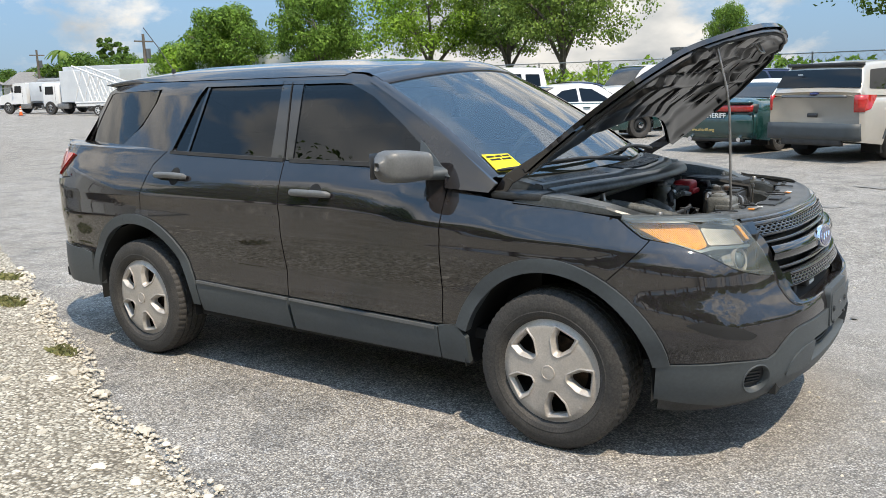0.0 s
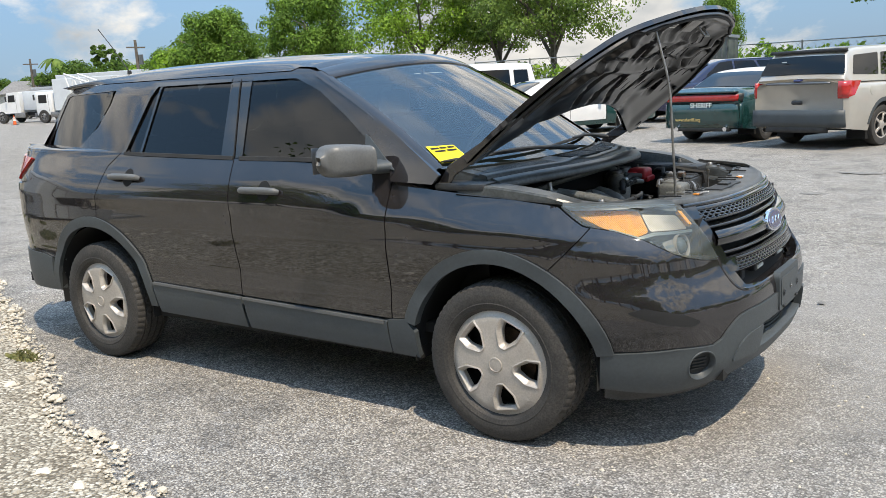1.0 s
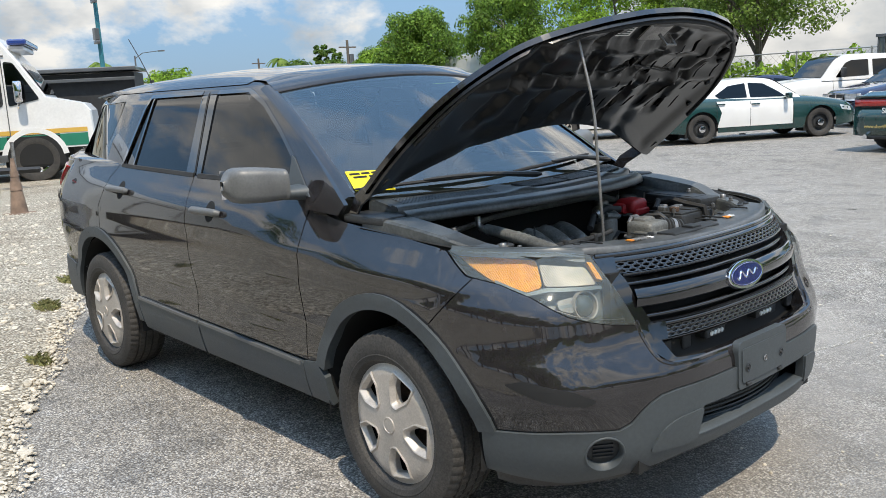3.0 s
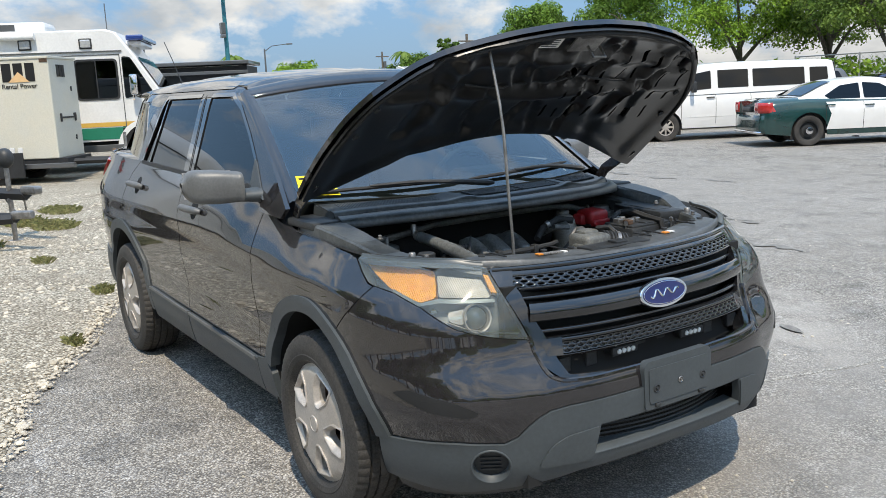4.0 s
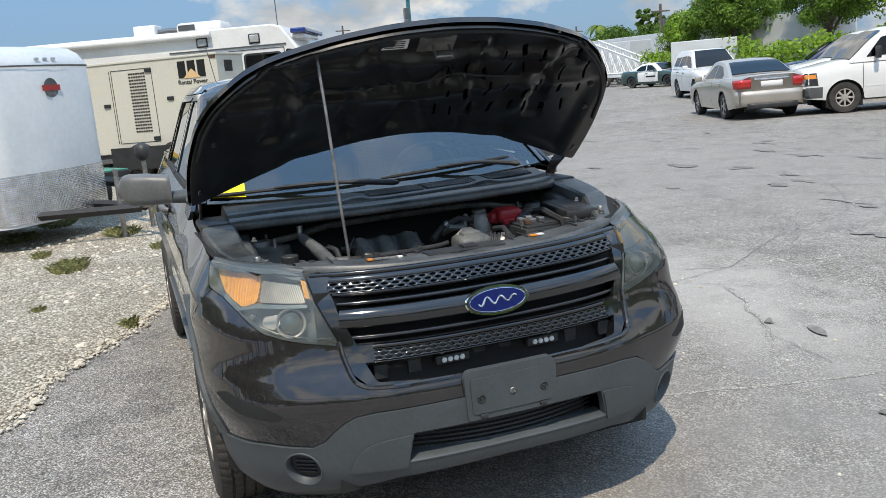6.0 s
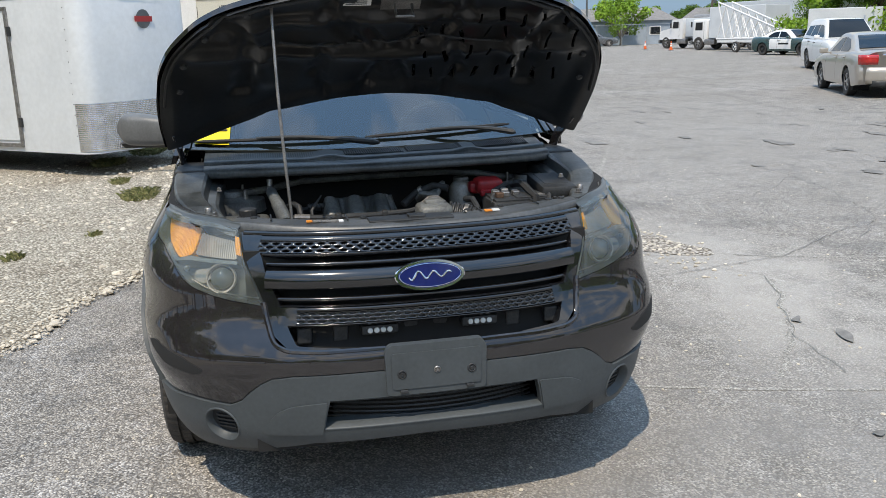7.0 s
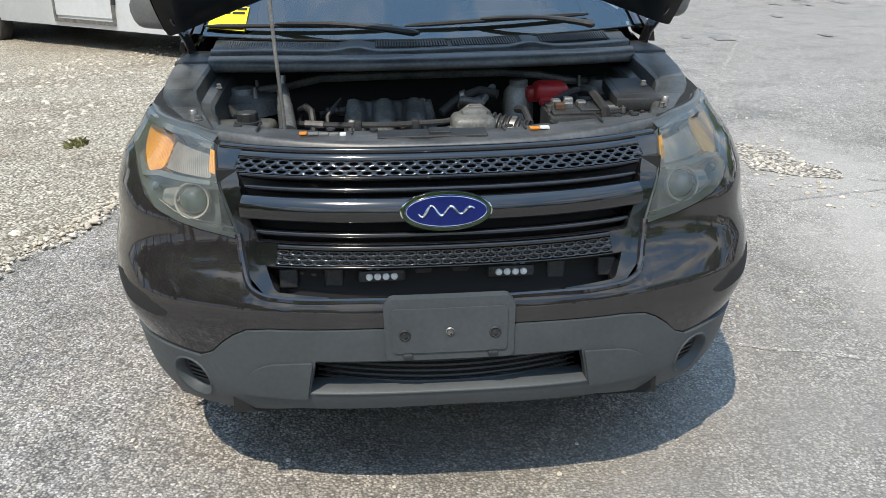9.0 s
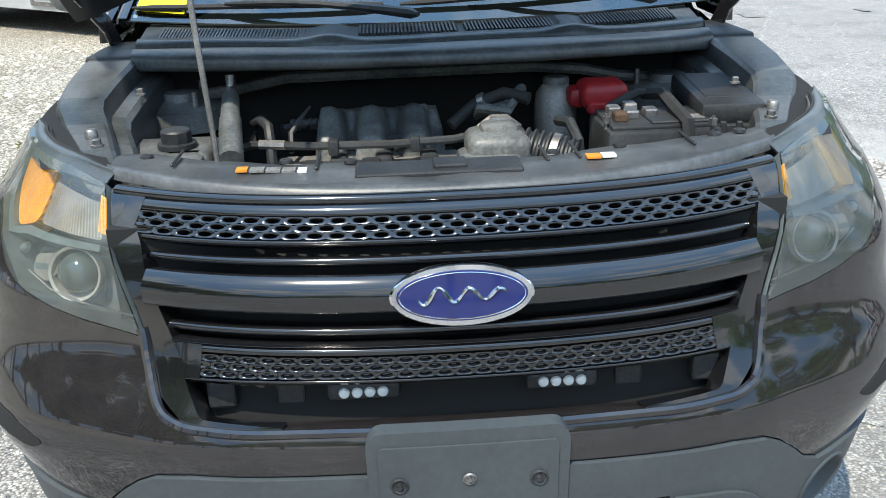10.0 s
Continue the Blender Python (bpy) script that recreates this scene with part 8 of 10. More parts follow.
sheet("quarter_window", rounded([(2.83, 1.50), (3.40, 1.62), (3.00, 2.34), (2.83, 2.36)], 0.05), on_side, M_SIDEG, rv_, cell=0.3, thick=0.0)
v = [(lerp(3.13, 3.50, i / 4) + 0.012, lerp(-RW + 0.1, RW - 0.1, j / 6), lerp(2.33, 1.71, i / 4) + 0.012) for i in range(5) for j in range(7)]
from_data("windscreen", v, grid_faces(5, 7), M_CLEARG, rv_)
# dark blue sheet paints in the unlit cab behind the windscreen
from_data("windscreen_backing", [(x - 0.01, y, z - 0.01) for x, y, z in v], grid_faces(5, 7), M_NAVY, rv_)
for x, z in ((2.16, 2.63), (1.00, 2.64), (-2.2, 2.64)):
    rbox("scene_lamp", 0.20, 0.05, 0.16, (x, -RW - 0.02, z), M_HEAD, rv_, 0.02)
    rbox("lamp_frame", 0.25, 0.03, 0.21, (x, -RW - 0.01, z), M_BLACK, rv_, 0.02)
bm = bmesh.new()
tube(bm, [(-4.2, -RW - 0.08, 2.80), (1.22, -RW - 0.08, 2.80)], 0.068, 12)
part("awning", bm, M_WHITE, rv_, "rolled white awning", smooth=True)
rbox("light_bar", 0.35, 2.1, 0.11, (3.10, 0, 2.74), M_BLUELIGHT, rv_, 0.03)
rbox("light_bar_base", 0.30, 1.7, 0.10, (3.05, 0, 2.635), M_WHITE, rv_, 0.03)
rbox("roof_unit", 1.05, 0.9, 0.25, (0.79, -0.2, 3.02), M_WHITE, rv_, 0.09)
rbox("unit_grille", 0.38, 0.02, 0.13, (0.52, -0.655, 3.03), M_GREY, rv_, 0.005)
rbox("roof_box", 0.5, 0.5, 0.28, (-0.50, -0.3, 3.03), M_WHITE, rv_, 0.03)
bm = bmesh.new()
tube(bm, [(-0.25, -0.3, 2.98), (0.0, -0.3, 3.01), (0.30, -0.3, 2.99)], 0.09, 12)
part("roof_duct", bm, M_GREY, rv_, smooth=True)
bm = bmesh.new()
tube(bm, [(2.3, 0.6, 2.90), (2.3, 0.6, 3.6)], 0.012, 6)
part("aerial", bm, M_GREY, rv_)
for s in (-1, 1):
    for x in (3.2, -2.4):
        bm = bmesh.new()
        box(bm, x, s * (RW - 0.12), 0.62, 1.15, 0.26, 0.75, None, 0.1, 3)
        part("wheel_well", bm, M_DARK, rv_)
        simple_wheel(rv_, x, s * (RW - 0.12), 0.45, 0.28, s, M_CHROME, 0.58)
v = arc(3.2, 0.45, 0.62, 8, 172, 16) + arc(3.2, 0.45, 0.52, 172, 8, 16)
sheet("arch_trim", v, lambda x, z, off: Vector((x, -RW - 0.012 + off, z)), M_WHITE, rv_, cell=0.2, thick=0.04)
bm = bmesh.new()
box(bm, 3.05, -RW - 0.22, 1.78, 0.16, 0.10, 0.42, None, 0.04, 2)
tube(bm, [(3.05, -RW - 0.2, 1.58), (3.0, -RW - 0.05, 1.46)], 0.025, 6)
part("wing_mirror", bm, M_CHROME, rv_, smooth=True)
rbox("skirt_step", 6.0, 0.10, 0.14, (-0.3, -RW - 0.02, 0.50), M_GREY, rv_, 0.01)
rbox("underbody", 7.8, 2.1, 0.2, (0, 0, 0.6), M_DARK, rv_, 0.0)
rbox("front_bumper", 0.2, 2.3, 0.3, (4.42, 0, 0.62), M_CHROME, rv_, 0.03)
rv_.matrix_world = pose(-21.45, 0.60, 0, 0, 0, 67) @ Matrix.Scale(1.16, 4)

# traffic cones
def cone(x, y, mt, label, h=0.72, kind="traffic cones"):
    c = thing("traffic_cone", label, "cone", kind)
    rbox("base", 0.36, 0.36, 0.035, (0, 0, 0.018), M_BLACK if mt is M_CONE else mt, c, 0.008)
    bm = bmesh.new()
    rr = lathe(bm, [(0.135, 0.035), (0.085, h * 0.45), (0.03, h - 0.02), (0.026, h)], 20, Matrix())
    bm.faces.new(rr[-1])
    part("body", bm, mt, c, smooth=True)
    for z0, z1 in ((0.44, 0.60), (0.68, 0.78)):
        bm = bmesh.new()
        r0 = lerp(0.135, 0.028, (z0 * h - 0.035) / (h - 0.035)) + 0.006
        r1 = lerp(0.135, 0.028, (z1 * h - 0.035) / (h - 0.035)) + 0.006
        lathe(bm, [(r0, z0 * h), (r1, z1 * h)], 20, Matrix())
        part("band", bm, M_MATTEW if mt is M_CONE else mt, c, smooth=True)
    c.matrix_world = pose(x, y, 0, 0, 0, 20)
    return c


M_CONE = material("orange_cone", (0.75, 0.12, 0.02), rough=0.55, var=0.15, scale=6)
M_OLDCONE = material("faded_cone", (0.22, 0.15, 0.11), rough=0.8, var=0.3, scale=6)
for x, y in ((-28.9, 10.4), (-30.2, 11.2), (-31.4, 11.9), (-62.0, 32.2), (-68.5, 33.0)):
    cone(x, y, M_CONE, "orange traffic cone with pale bands on the asphalt")
cone(-12.3, 1.19, M_OLDCONE, "faded brown traffic cone on the gravel", 0.9)
cone(-38.0, 15.6, M_OLDCONE, "faded brown traffic cone on the asphalt")

# far trucks
def truck(m, label, sleeper=False, boxl=5.5, tank=False):
    t = thing("box_truck", label, "truck", "far trucks")
    if sleeper:
        v, f = patch(rounded([(2.0, 0.8), (3.6, 0.75), (3.6, 1.25), (3.4, 1.5), (2.25, 1.7), (2.0, 2.45), (0.7, 2.5), (0.7, 0.8)], 0.08), lambda x, z, off: Vector((x, -1.05 + off, z)), 0.3, 2.1)
        from_data("cab", v, f + [], M_WHITE, t, smooth=False)
        v, f = patch(rounded([(2.0, 0.8), (3.6, 0.75), (3.6, 1.25), (3.4, 1.5), (2.25, 1.7), (2.0, 2.45), (0.7, 2.5), (0.7, 0.8)], 0.08), lambda x, z, off: Vector((x, 1.05, z)), 0.3)
        from_data("cab_side", v, [g[::-1] for g in f], M_WHITE, t, smooth=False)
        win = [(1.2, 1.7), (1.95, 1.7), (1.85, 2.25), (1.2, 2.25)]
    else:
        rbox("cab", 1.6, 2.0, 1.75, (2.0, 0, 1.45), M_WHITE, t, 0.12, seg=3)
        win = [(1.7, 1.5), (2.5, 1.5), (2.45, 2.1), (1.7, 2.1)]
        rbox("windscreen", 0.03, 1.7, 0.75, (2.81, 0, 1.85), M_DGLASS, t, 0.01)
    for s in (-1, 1):
        # near-black sheets in place of glass paint in the unlit cab
        sheet("cab_window", win, lambda x, z, off, s=s: Vector((x, s * (1.06 if sleeper else 1.01), z)), M_DARK, t, cell=0.5, thick=0.0, flip=s > 0)
    if tank:
        rbox("load_box", boxl, 2.2, 1.5, (0.3 - boxl / 2, 0, 1.75), M_TRAILER, t, 0.05)
        bm = bmesh.new()
        tube(bm, [(0.2, 0, 2.45), (-boxl, 0, 2.45)], 0.35, 14)
        part("tank", bm, M_ALU, t, smooth=True)
    else:
        rbox("load_box", boxl, 2.4, 2.3, (0.8 - boxl / 2, 0, 2.05), M_TRAILER, t, 0.03)
    rbox("chassis", boxl + 2.6, 0.9, 0.25, (0.6 - boxl / 2 + 0.6, 0, 0.72), M_FRAME, t, 0.01)
    for s in (-1, 1):
        for x in ((2.75 if sleeper else 2.1), -boxl * 0.62):
            simple_wheel(t, x, s * 0.92, 0.5, 0.28, s, M_STEEL, 0.55)
    rbox("bumper", 0.2, 2.1, 0.3, ((3.65 if sleeper else 2.85), 0, 0.6), M_GREY, t, 0.03)
    fx = 3.62 if sleeper else 2.83
    rbox("grille", 0.04, 1.0, 0.5 if sleeper else 0.25, (fx, 0, 1.02), M_BLACK, t, 0.01)
    for s in (-1, 1):
        rbox("head_lamp", 0.05, 0.3, 0.2, (fx, s * 0.78, 0.95), M_HEAD, t, 0.02)
        rbox("wing_mirror", 0.12, 0.1, 0.42, (1.95 if sleeper else 2.65, s * 1.25, 1.95), M_BLACK, t, 0.03)
        rbox("step_tank", 1.1, 0.4, 0.42, (0.9, s * 0.85, 0.62), M_STEEL, t, 0.08)
        rbox("door_seam", 0.02, 0.006, 1.3, (1.12 if sleeper else 1.55, s * (1.055 if sleeper else 1.003), 1.5), M_GREY, t, 0.0)
    if sleeper:
        sheet("windscreen", [(-0.9, 0.0), (0.9, 0.0), (0.85, 0.72), (-0.85, 0.72)], lambda y, k, off: Vector((2.27 - 0.25 * k, y, 1.70 + k)), M_DGLASS, t, cell=0.5, thick=0.0)
    t.matrix_world = m
    return t


truck(pose(-66.4, 36.8, 0, 0, 0, -165), "white bonneted truck far across the lot", True, 5.0, True)
truck(pose(-58.8, 35.3, 0, 0, 0, -165), "white forward cab box truck far across the lot", False, 5.5)
lt = thing("box_trailer", "long white box trailer far across the lot", "trailer", "far trucks")
rbox("box_body", 12.0, 2.5, 2.7, (0, 0, 2.4), M_TRAILER, lt, 0.03)
rbox("chassis", 11.0, 1.2, 0.3, (0, 0, 0.9), M_FRAME, lt, 0.01)
for s in (-1, 1):
    for x in (-4.5, -3.4):
        simple_wheel(lt, x, s * 1.05, 0.5, 0.28, s, M_STEEL, 0.55)
lt.matrix_world = pose(-44.0, 39.0, 0, 0, 0, 12)
copy_thing(lt, pose(-62.0, 42.0, 0, 0, 0, 12))
ct = thing("box_trailer", "short white box trailer before the trees", "trailer", "far trucks")
rbox("box_body", 3.7, 2.2, 1.9, (0, 0, 1.6), M_TRAILER, ct, 0.03)
rbox("chassis", 3.6, 1.2, 0.2, (0, 0, 0.6), M_FRAME, ct, 0.01)
for s in (-1, 1):
    simple_wheel(ct, -0.4, s * 1.0, 0.36, 0.22, s, M_STEEL, 0.55)
ct.matrix_world = pose(-40.5, 31.9, 0, 0, 0, 53)
# white lattice tower folded on a trailer
tw = thing("tower_trailer", "white folding lattice mast on a trailer", "trailer", "far trucks")
for s in (-1, 1):
    for z0, z1 in ((0.9, 0.9), (3.4, 1.3)):
        bm = bmesh.new()
        tube(bm, [(-3.4, s * 0.6, z0), (3.2, s * 0.6, z1)], 0.07, 6)
        part("chord", bm, M_WHITE, tw)
    for k in range(8):
        bm = bmesh.new()
        a, b = k / 8, (k + 1) / 8
        tube(bm, [(lerp(-3.4, 3.2, a), s * 0.6, 0.9), (lerp(-3.4, 3.2, b), s * 0.6, lerp(3.4, 1.3, b))], 0.045, 6)
        tube(bm, [(lerp(-3.4, 3.2, a), s * 0.6, lerp(3.4, 1.3, a)), (lerp(-3.4, 3.2, b), s * 0.6, 0.9)], 0.045, 6)
        part("brace", bm, M_WHITE, tw)
    simple_wheel(tw, -1.0, s * 0.9, 0.36, 0.22, s, M_WHITE)
    bm = bmesh.new()
    tube(bm, [(2.6, s * 0.9, 0.0), (2.6, s * 0.9, 1.1)], 0.06, 6)
    tube(bm, [(2.6, s * 0.9, 1.1), (2.6, s * 0.2, 1.1)], 0.06, 6)
    part("outrigger", bm, M_WHITE, tw)
rbox("frame", 6.6, 1.3, 0.16, (0, 0, 0.72), M_WHITE, tw, 0.01)
tw.matrix_world = pose(-51.0, 33.0, 0, 0, 0, 10)
# dark open shed beyond the command truck
shd = thing("open_shelter", "black box trailer with an open awning", "trailer")
rbox("roof", 4.6, 2.6, 0.12, (0, 0, 2.75), M_GREY, shd, 0.02)
rbox("box_body", 4.4, 2.2, 2.0, (0, 0.1, 1.65), M_FRAME, shd, 0.02)
rbox("side_rail", 4.5, 0.06, 0.10, (0, -1.2, 2.45), M_GREY, shd, 0.01)
for s in (-1, 1):
    simple_wheel(shd, 0.3, s * 1.0, 0.36, 0.22, s, M_STEEL)
shd.matrix_world = pose(-26.0, 6.8, 0, 0, 0, 60)
# tall grey tank box by the fence
dp = thing("steel_container", "tall grey ribbed steel container by the fence", "container")
rbox("container_body", 4.6, 2.2, 3.3, (0, 0, 1.75), material("grey_green_steel", (0.10, 0.12, 0.11), rough=0.6, var=0.3, scale=2), dp, 0.02)
for k in range(14):
    rbox("rib", 0.07, 0.05, 3.1, (-2.2 + 0.34 * k, -1.12, 1.75), M_GREY, dp, 0.005)
rbox("rim", 4.75, 2.35, 0.14, (0, 0, 3.42), M_GREY, dp, 0.01)
dp.matrix_world = pose(-9.1, 29.6, -0.075, 0, 0, 4) @ Matrix.Diagonal((0.54, 0.78, 0.78, 1))

# ---- ground ----
def chips(name, cell, c_dark, c_mid, c_light, gap, stain, stain_c, bump=0.6, dist=0.006, spots=()):
    """A surface of small packed chips in a binder, with worn and dusty patches."""
    mt = bpy.data.materials.new(name)
    mt.use_nodes = True
    nt = mt.node_tree
    N, K = nt.nodes, nt.links
    b = N["Principled BSDF"]
    b.inputs["Roughness"].default_value = 0.9
    b.inputs["Specular IOR Level"].default_value = 0.25
    g = N.new("ShaderNodeNewGeometry")
    vo = N.new("ShaderNodeTexVoronoi")
    vo.inputs["Scale"].default_value = 1 / cell
    K.new(g.outputs["Position"], vo.inputs["Vector"])
    sep = N.new("ShaderNodeSeparateColor")
    K.new(vo.outputs["Color"], sep.inputs[0])
    rp = N.new("ShaderNodeValToRGB")
    rp.color_ramp.elements[0].position = 0.0
    rp.color_ramp.elements[0].color = (*c_dark, 1)
    rp.color_ramp.elements[1].position = 1.0
    rp.color_ramp.elements[1].color = (*c_light, 1)
    e = rp.color_ramp.elements.new(0.5)
    e.color = (*c_mid, 1)
    e = rp.color_ramp.elements.new(0.85)
    e.color = (*(c_mid[q] * 0.45 + c_light[q] * 0.55 for q in range(3)), 1)
    K.new(sep.outputs[0], rp.inputs[0])
    gr = N.new("ShaderNodeMapRange")
    gr.inputs[1].default_value = 0.45
    gr.inputs[2].default_value = 0.72
    K.new(vo.outputs["Distance"], gr.inputs[0])
    m1 = N.new("ShaderNodeMix"); m1.data_type = 'RGBA'
    K.new(gr.outputs[0], m1.inputs[0])
    K.new(rp.outputs[0], m1.inputs[6])
    m1.inputs[7].default_value = (*gap, 1)
    # worn and dusty patches at two sizes
    last = m1.outputs[2]
    for sc, lo, hi, amt in stain:
        n = N.new("ShaderNodeTexNoise")
        n.inputs["Scale"].default_value = sc
        n.inputs["Detail"].default_value = 7
        n.inputs["Roughness"].default_value = 0.62
        K.new(g.outputs["Position"], n.inputs["Vector"])
        r2 = N.new("ShaderNodeMapRange")
        r2.inputs[1].default_value = lo
        r2.inputs[2].default_value = hi
        r2.inputs[3].default_value = 0.0
        r2.inputs[4].default_value = amt
        K.new(n.outputs[0], r2.inputs[0])
        m2 = N.new("ShaderNodeMix"); m2.data_type = 'RGBA'
        m2.blend_type = 'MULTIPLY'
        K.new(r2.outputs[0], m2.inputs[0])
        K.new(last, m2.inputs[6])
        m2.inputs[7].default_value = (*(stain_c[0][q] / c_mid[q] for q in range(3)), 1)
        last = m2.outputs[2]
        stain_c = stain_c[1:] + stain_c[:1]
    for (px, py, sx, sy), c, amt in spots:
        mp = N.new("ShaderNodeMapping")
        mp.inputs["Location"].default_value = (-px / sx, -py / sy, 0)
        mp.inputs["Scale"].default_value = (1 / sx, 1 / sy, 1)
        K.new(g.outputs["Position"], mp.inputs["Vector"])
        gd = N.new("ShaderNodeTexGradient")
        gd.gradient_type = 'SPHERICAL'
        K.new(mp.outputs[0], gd.inputs[0])
        n = N.new("ShaderNodeTexNoise")
        n.inputs["Scale"].default_value = 2.6
        n.inputs["Detail"].default_value = 8
        K.new(g.outputs["Position"], n.inputs["Vector"])
        mu = N.new("ShaderNodeMath"); mu.operation = 'MULTIPLY'
        K.new(gd.outputs[0], mu.inputs[0])
        K.new(n.outputs[0], mu.inputs[1])
        r3 = N.new("ShaderNodeMapRange")
        r3.inputs[1].default_value = 0.08
        r3.inputs[2].default_value = 0.38
        r3.inputs[4].default_value = amt
        K.new(mu.outputs[0], r3.inputs[0])
        m3 = N.new("ShaderNodeMix"); m3.data_type = 'RGBA'
        K.new(r3.outputs[0], m3.inputs[0])
        K.new(last, m3.inputs[6])
        m3.inputs[7].default_value = (*c, 1)
        last = m3.outputs[2]
    K.new(last, b.inputs["Base Color"])
    bp = N.new("ShaderNodeBump")
    bp.inputs["Strength"].default_value = bump
    bp.inputs["Distance"].default_value = dist
    bp.invert = True
    K.new(vo.outputs["Distance"], bp.inputs["Height"])
    K.new(bp.outputs[0], b.inputs["Normal"])
    return mt


M_ASPH = chips("worn_asphalt", 0.0095, (0.174, 0.160, 0.143), (0.312, 0.290, 0.257), (0.55, 0.512, 0.452), (0.126, 0.116, 0.104),
               [(0.45, 0.44, 0.66, 0.5), (2.1, 0.50, 0.64, 0.6), (0.13, 0.42, 0.64, 0.35), (7.5, 0.52, 0.60, 0.6), (22.0, 0.53, 0.60, 0.55)],
               [(0.42, 0.395, 0.36), (0.16, 0.155, 0.145), (0.33, 0.305, 0.28), (0.40, 0.38, 0.35), (0.17, 0.165, 0.155)], 0.9, 0.006,
               [((2.4, 1.6, 5.5, 3.6), (0.265, 0.252, 0.235), 0.62), ((-8.0, 7.0, 12.0, 6.5), (0.29, 0.275, 0.255), 0.45), ((-1.9, 2.8, 2.4, 1.1), (0.44, 0.415, 0.38), 0.6), ((-0.6, 2.3, 1.4, 0.8), (0.42, 0.395, 0.36), 0.5)])
M_GRAV = chips("limestone_gravel", 0.018, (0.22, 0.19, 0.148), (0.43, 0.385, 0.31), (0.72, 0.665, 0.56), (0.15, 0.13, 0.10), [(0.8, 0.48, 0.68, 0.6), (3.5, 0.5, 0.74, 0.4)], [(0.26, 0.21, 0.155), (0.52, 0.46, 0.37)], 1.0, 0.012)
M_STONE = material("limestone", (0.54, 0.485, 0.40), rough=0.9, var=0.2, scale=30, fine=0.15, island=0.25, bump=0.3, bscale=90)
M_CRACK = material("crack_dirt", (0.20, 0.19, 0.175), rough=0.95, var=0.3, scale=12)
M_PATCH = chips("broken_patch", 0.02, (0.2, 0.18, 0.15), (0.42, 0.38, 0.33), (0.62, 0.58, 0.52), (0.12, 0.10, 0.08), [(3.0, 0.45, 0.7, 0.5)], [(0.3, 0.25, 0.19)], 1.0, 0.012)

gx = [-600, -300, -150, -80] + [lerp(-50, 50, i / 50) for i in range(51)] + [80, 150, 300, 600]
v = [(x, y, 0.0) for x in gx for y in gx]
ground = from_data("ground", v, grid_faces(len(gx), len(gx)), M_ASPH)
tagged(ground, "worn grey asphalt lot with pale aggregate", "ground", kind="structure")

edge_y = curve1([(-60, 12.0), (-30, 7.5), (-18, 4.6), (-12, 2.7), (-7.1, 0.48), (-4.8, -0.55), (-3.3, -1.2), (-2.5, -1.6), (-1.8, -1.86), (-1.0, -2.1), (0.5, -2.6), (3, -3.6), (8, -6.5), (20, -13), (60, -30)])


def edge_at(x):
    return edge_y(x) + 0.07 * noise.noise(Vector((x * 2.1, 3.3, 0))) + 0.035 * noise.noise(Vector((x * 8.0, 1.3, 0)))


xs = [lerp(-60, -12, i / 60) for i in range(60)] + [lerp(-12, 3, i / 300) for i in range(300)] + [lerp(3, 50, i / 60) for i in range(61)]
ds = [0.0, 0.02, 0.05, 0.12, 0.25, 0.45, 0.8, 1.3, 2.0, 3.0, 4.5, 7, 11, 18, 30, 50]
v = []
for x in xs:
    e = edge_at(x)
    for d in ds:
        y = e - d
        z = 0.004 + 0.020 * sstep(0.0, 0.15, d) + 0.016 * noise.noise(Vector((x * 1.7, y * 1.7, 0.2))) * sstep(0, 0.5, d) + 0.008 * noise.noise(Vector((x * 9, y * 9, 5))) * sstep(0, 0.1, d)
        v.append((x, y, max(0.004, z)))
gravel = from_data("gravel", v, [g[::-1] for g in grid_faces(len(xs), len(ds))], M_GRAV)
tagged(gravel, "pale limestone gravel along the asphalt's edge", "gravel", kind="stuff")
# loose stones: many at the edge, fewer over the gravel and the asphalt
rng = random.Random(3)
ico = [(-0.525, 0.0, 0.85), (0.525, 0.0, 0.85), (-0.525, 0.0, -0.85), (0.525, 0.0, -0.85), (0.0, 0.85, 0.525), (0.0, 0.85, -0.525), (0.0, -0.85, 0.525), (0.0, -0.85, -0.525), (0.85, 0.525, 0.0), (-0.85, 0.525, 0.0), (0.85, -0.525, 0.0), (-0.85, -0.525, 0.0)]
icf = [(0, 4, 1), (0, 9, 4), (9, 5, 4), (4, 5, 8), (4, 8, 1), (8, 10, 1), (8, 3, 10), (5, 3, 8), (5, 2, 3), (2, 7, 3), (7, 10, 3), (7, 6, 10), (7, 11, 6), (11, 0, 6), (0, 1, 6), (6, 1, 10), (9, 0, 11), (9, 11, 2), (9, 2, 5), (7, 2, 11)]


def stones(name, label, spots, mt):
    v, f = [], []
    for x, y, z, r in spots:
        a = rng.uniform(0, 6.28)
        sx, sy, sz = r * rng.uniform(0.7, 1.3), r * rng.uniform(0.7, 1.2), r * rng.uniform(0.45, 0.8)
        b = len(v)
        for p in ico:
            k = rng.uniform(0.8, 1.15)
            px, py = p[0] * sx * k, p[1] * sy * k
            v.append((x + px * math.cos(a) - py * math.sin(a), y + px * math.sin(a) + py * math.cos(a), z + p[2] * sz * k))
        f += [[b + q for q in t] for t in icf]
    return tagged(from_data(name, v, f, mt, smooth=False), label, "stones", kind="stuff")


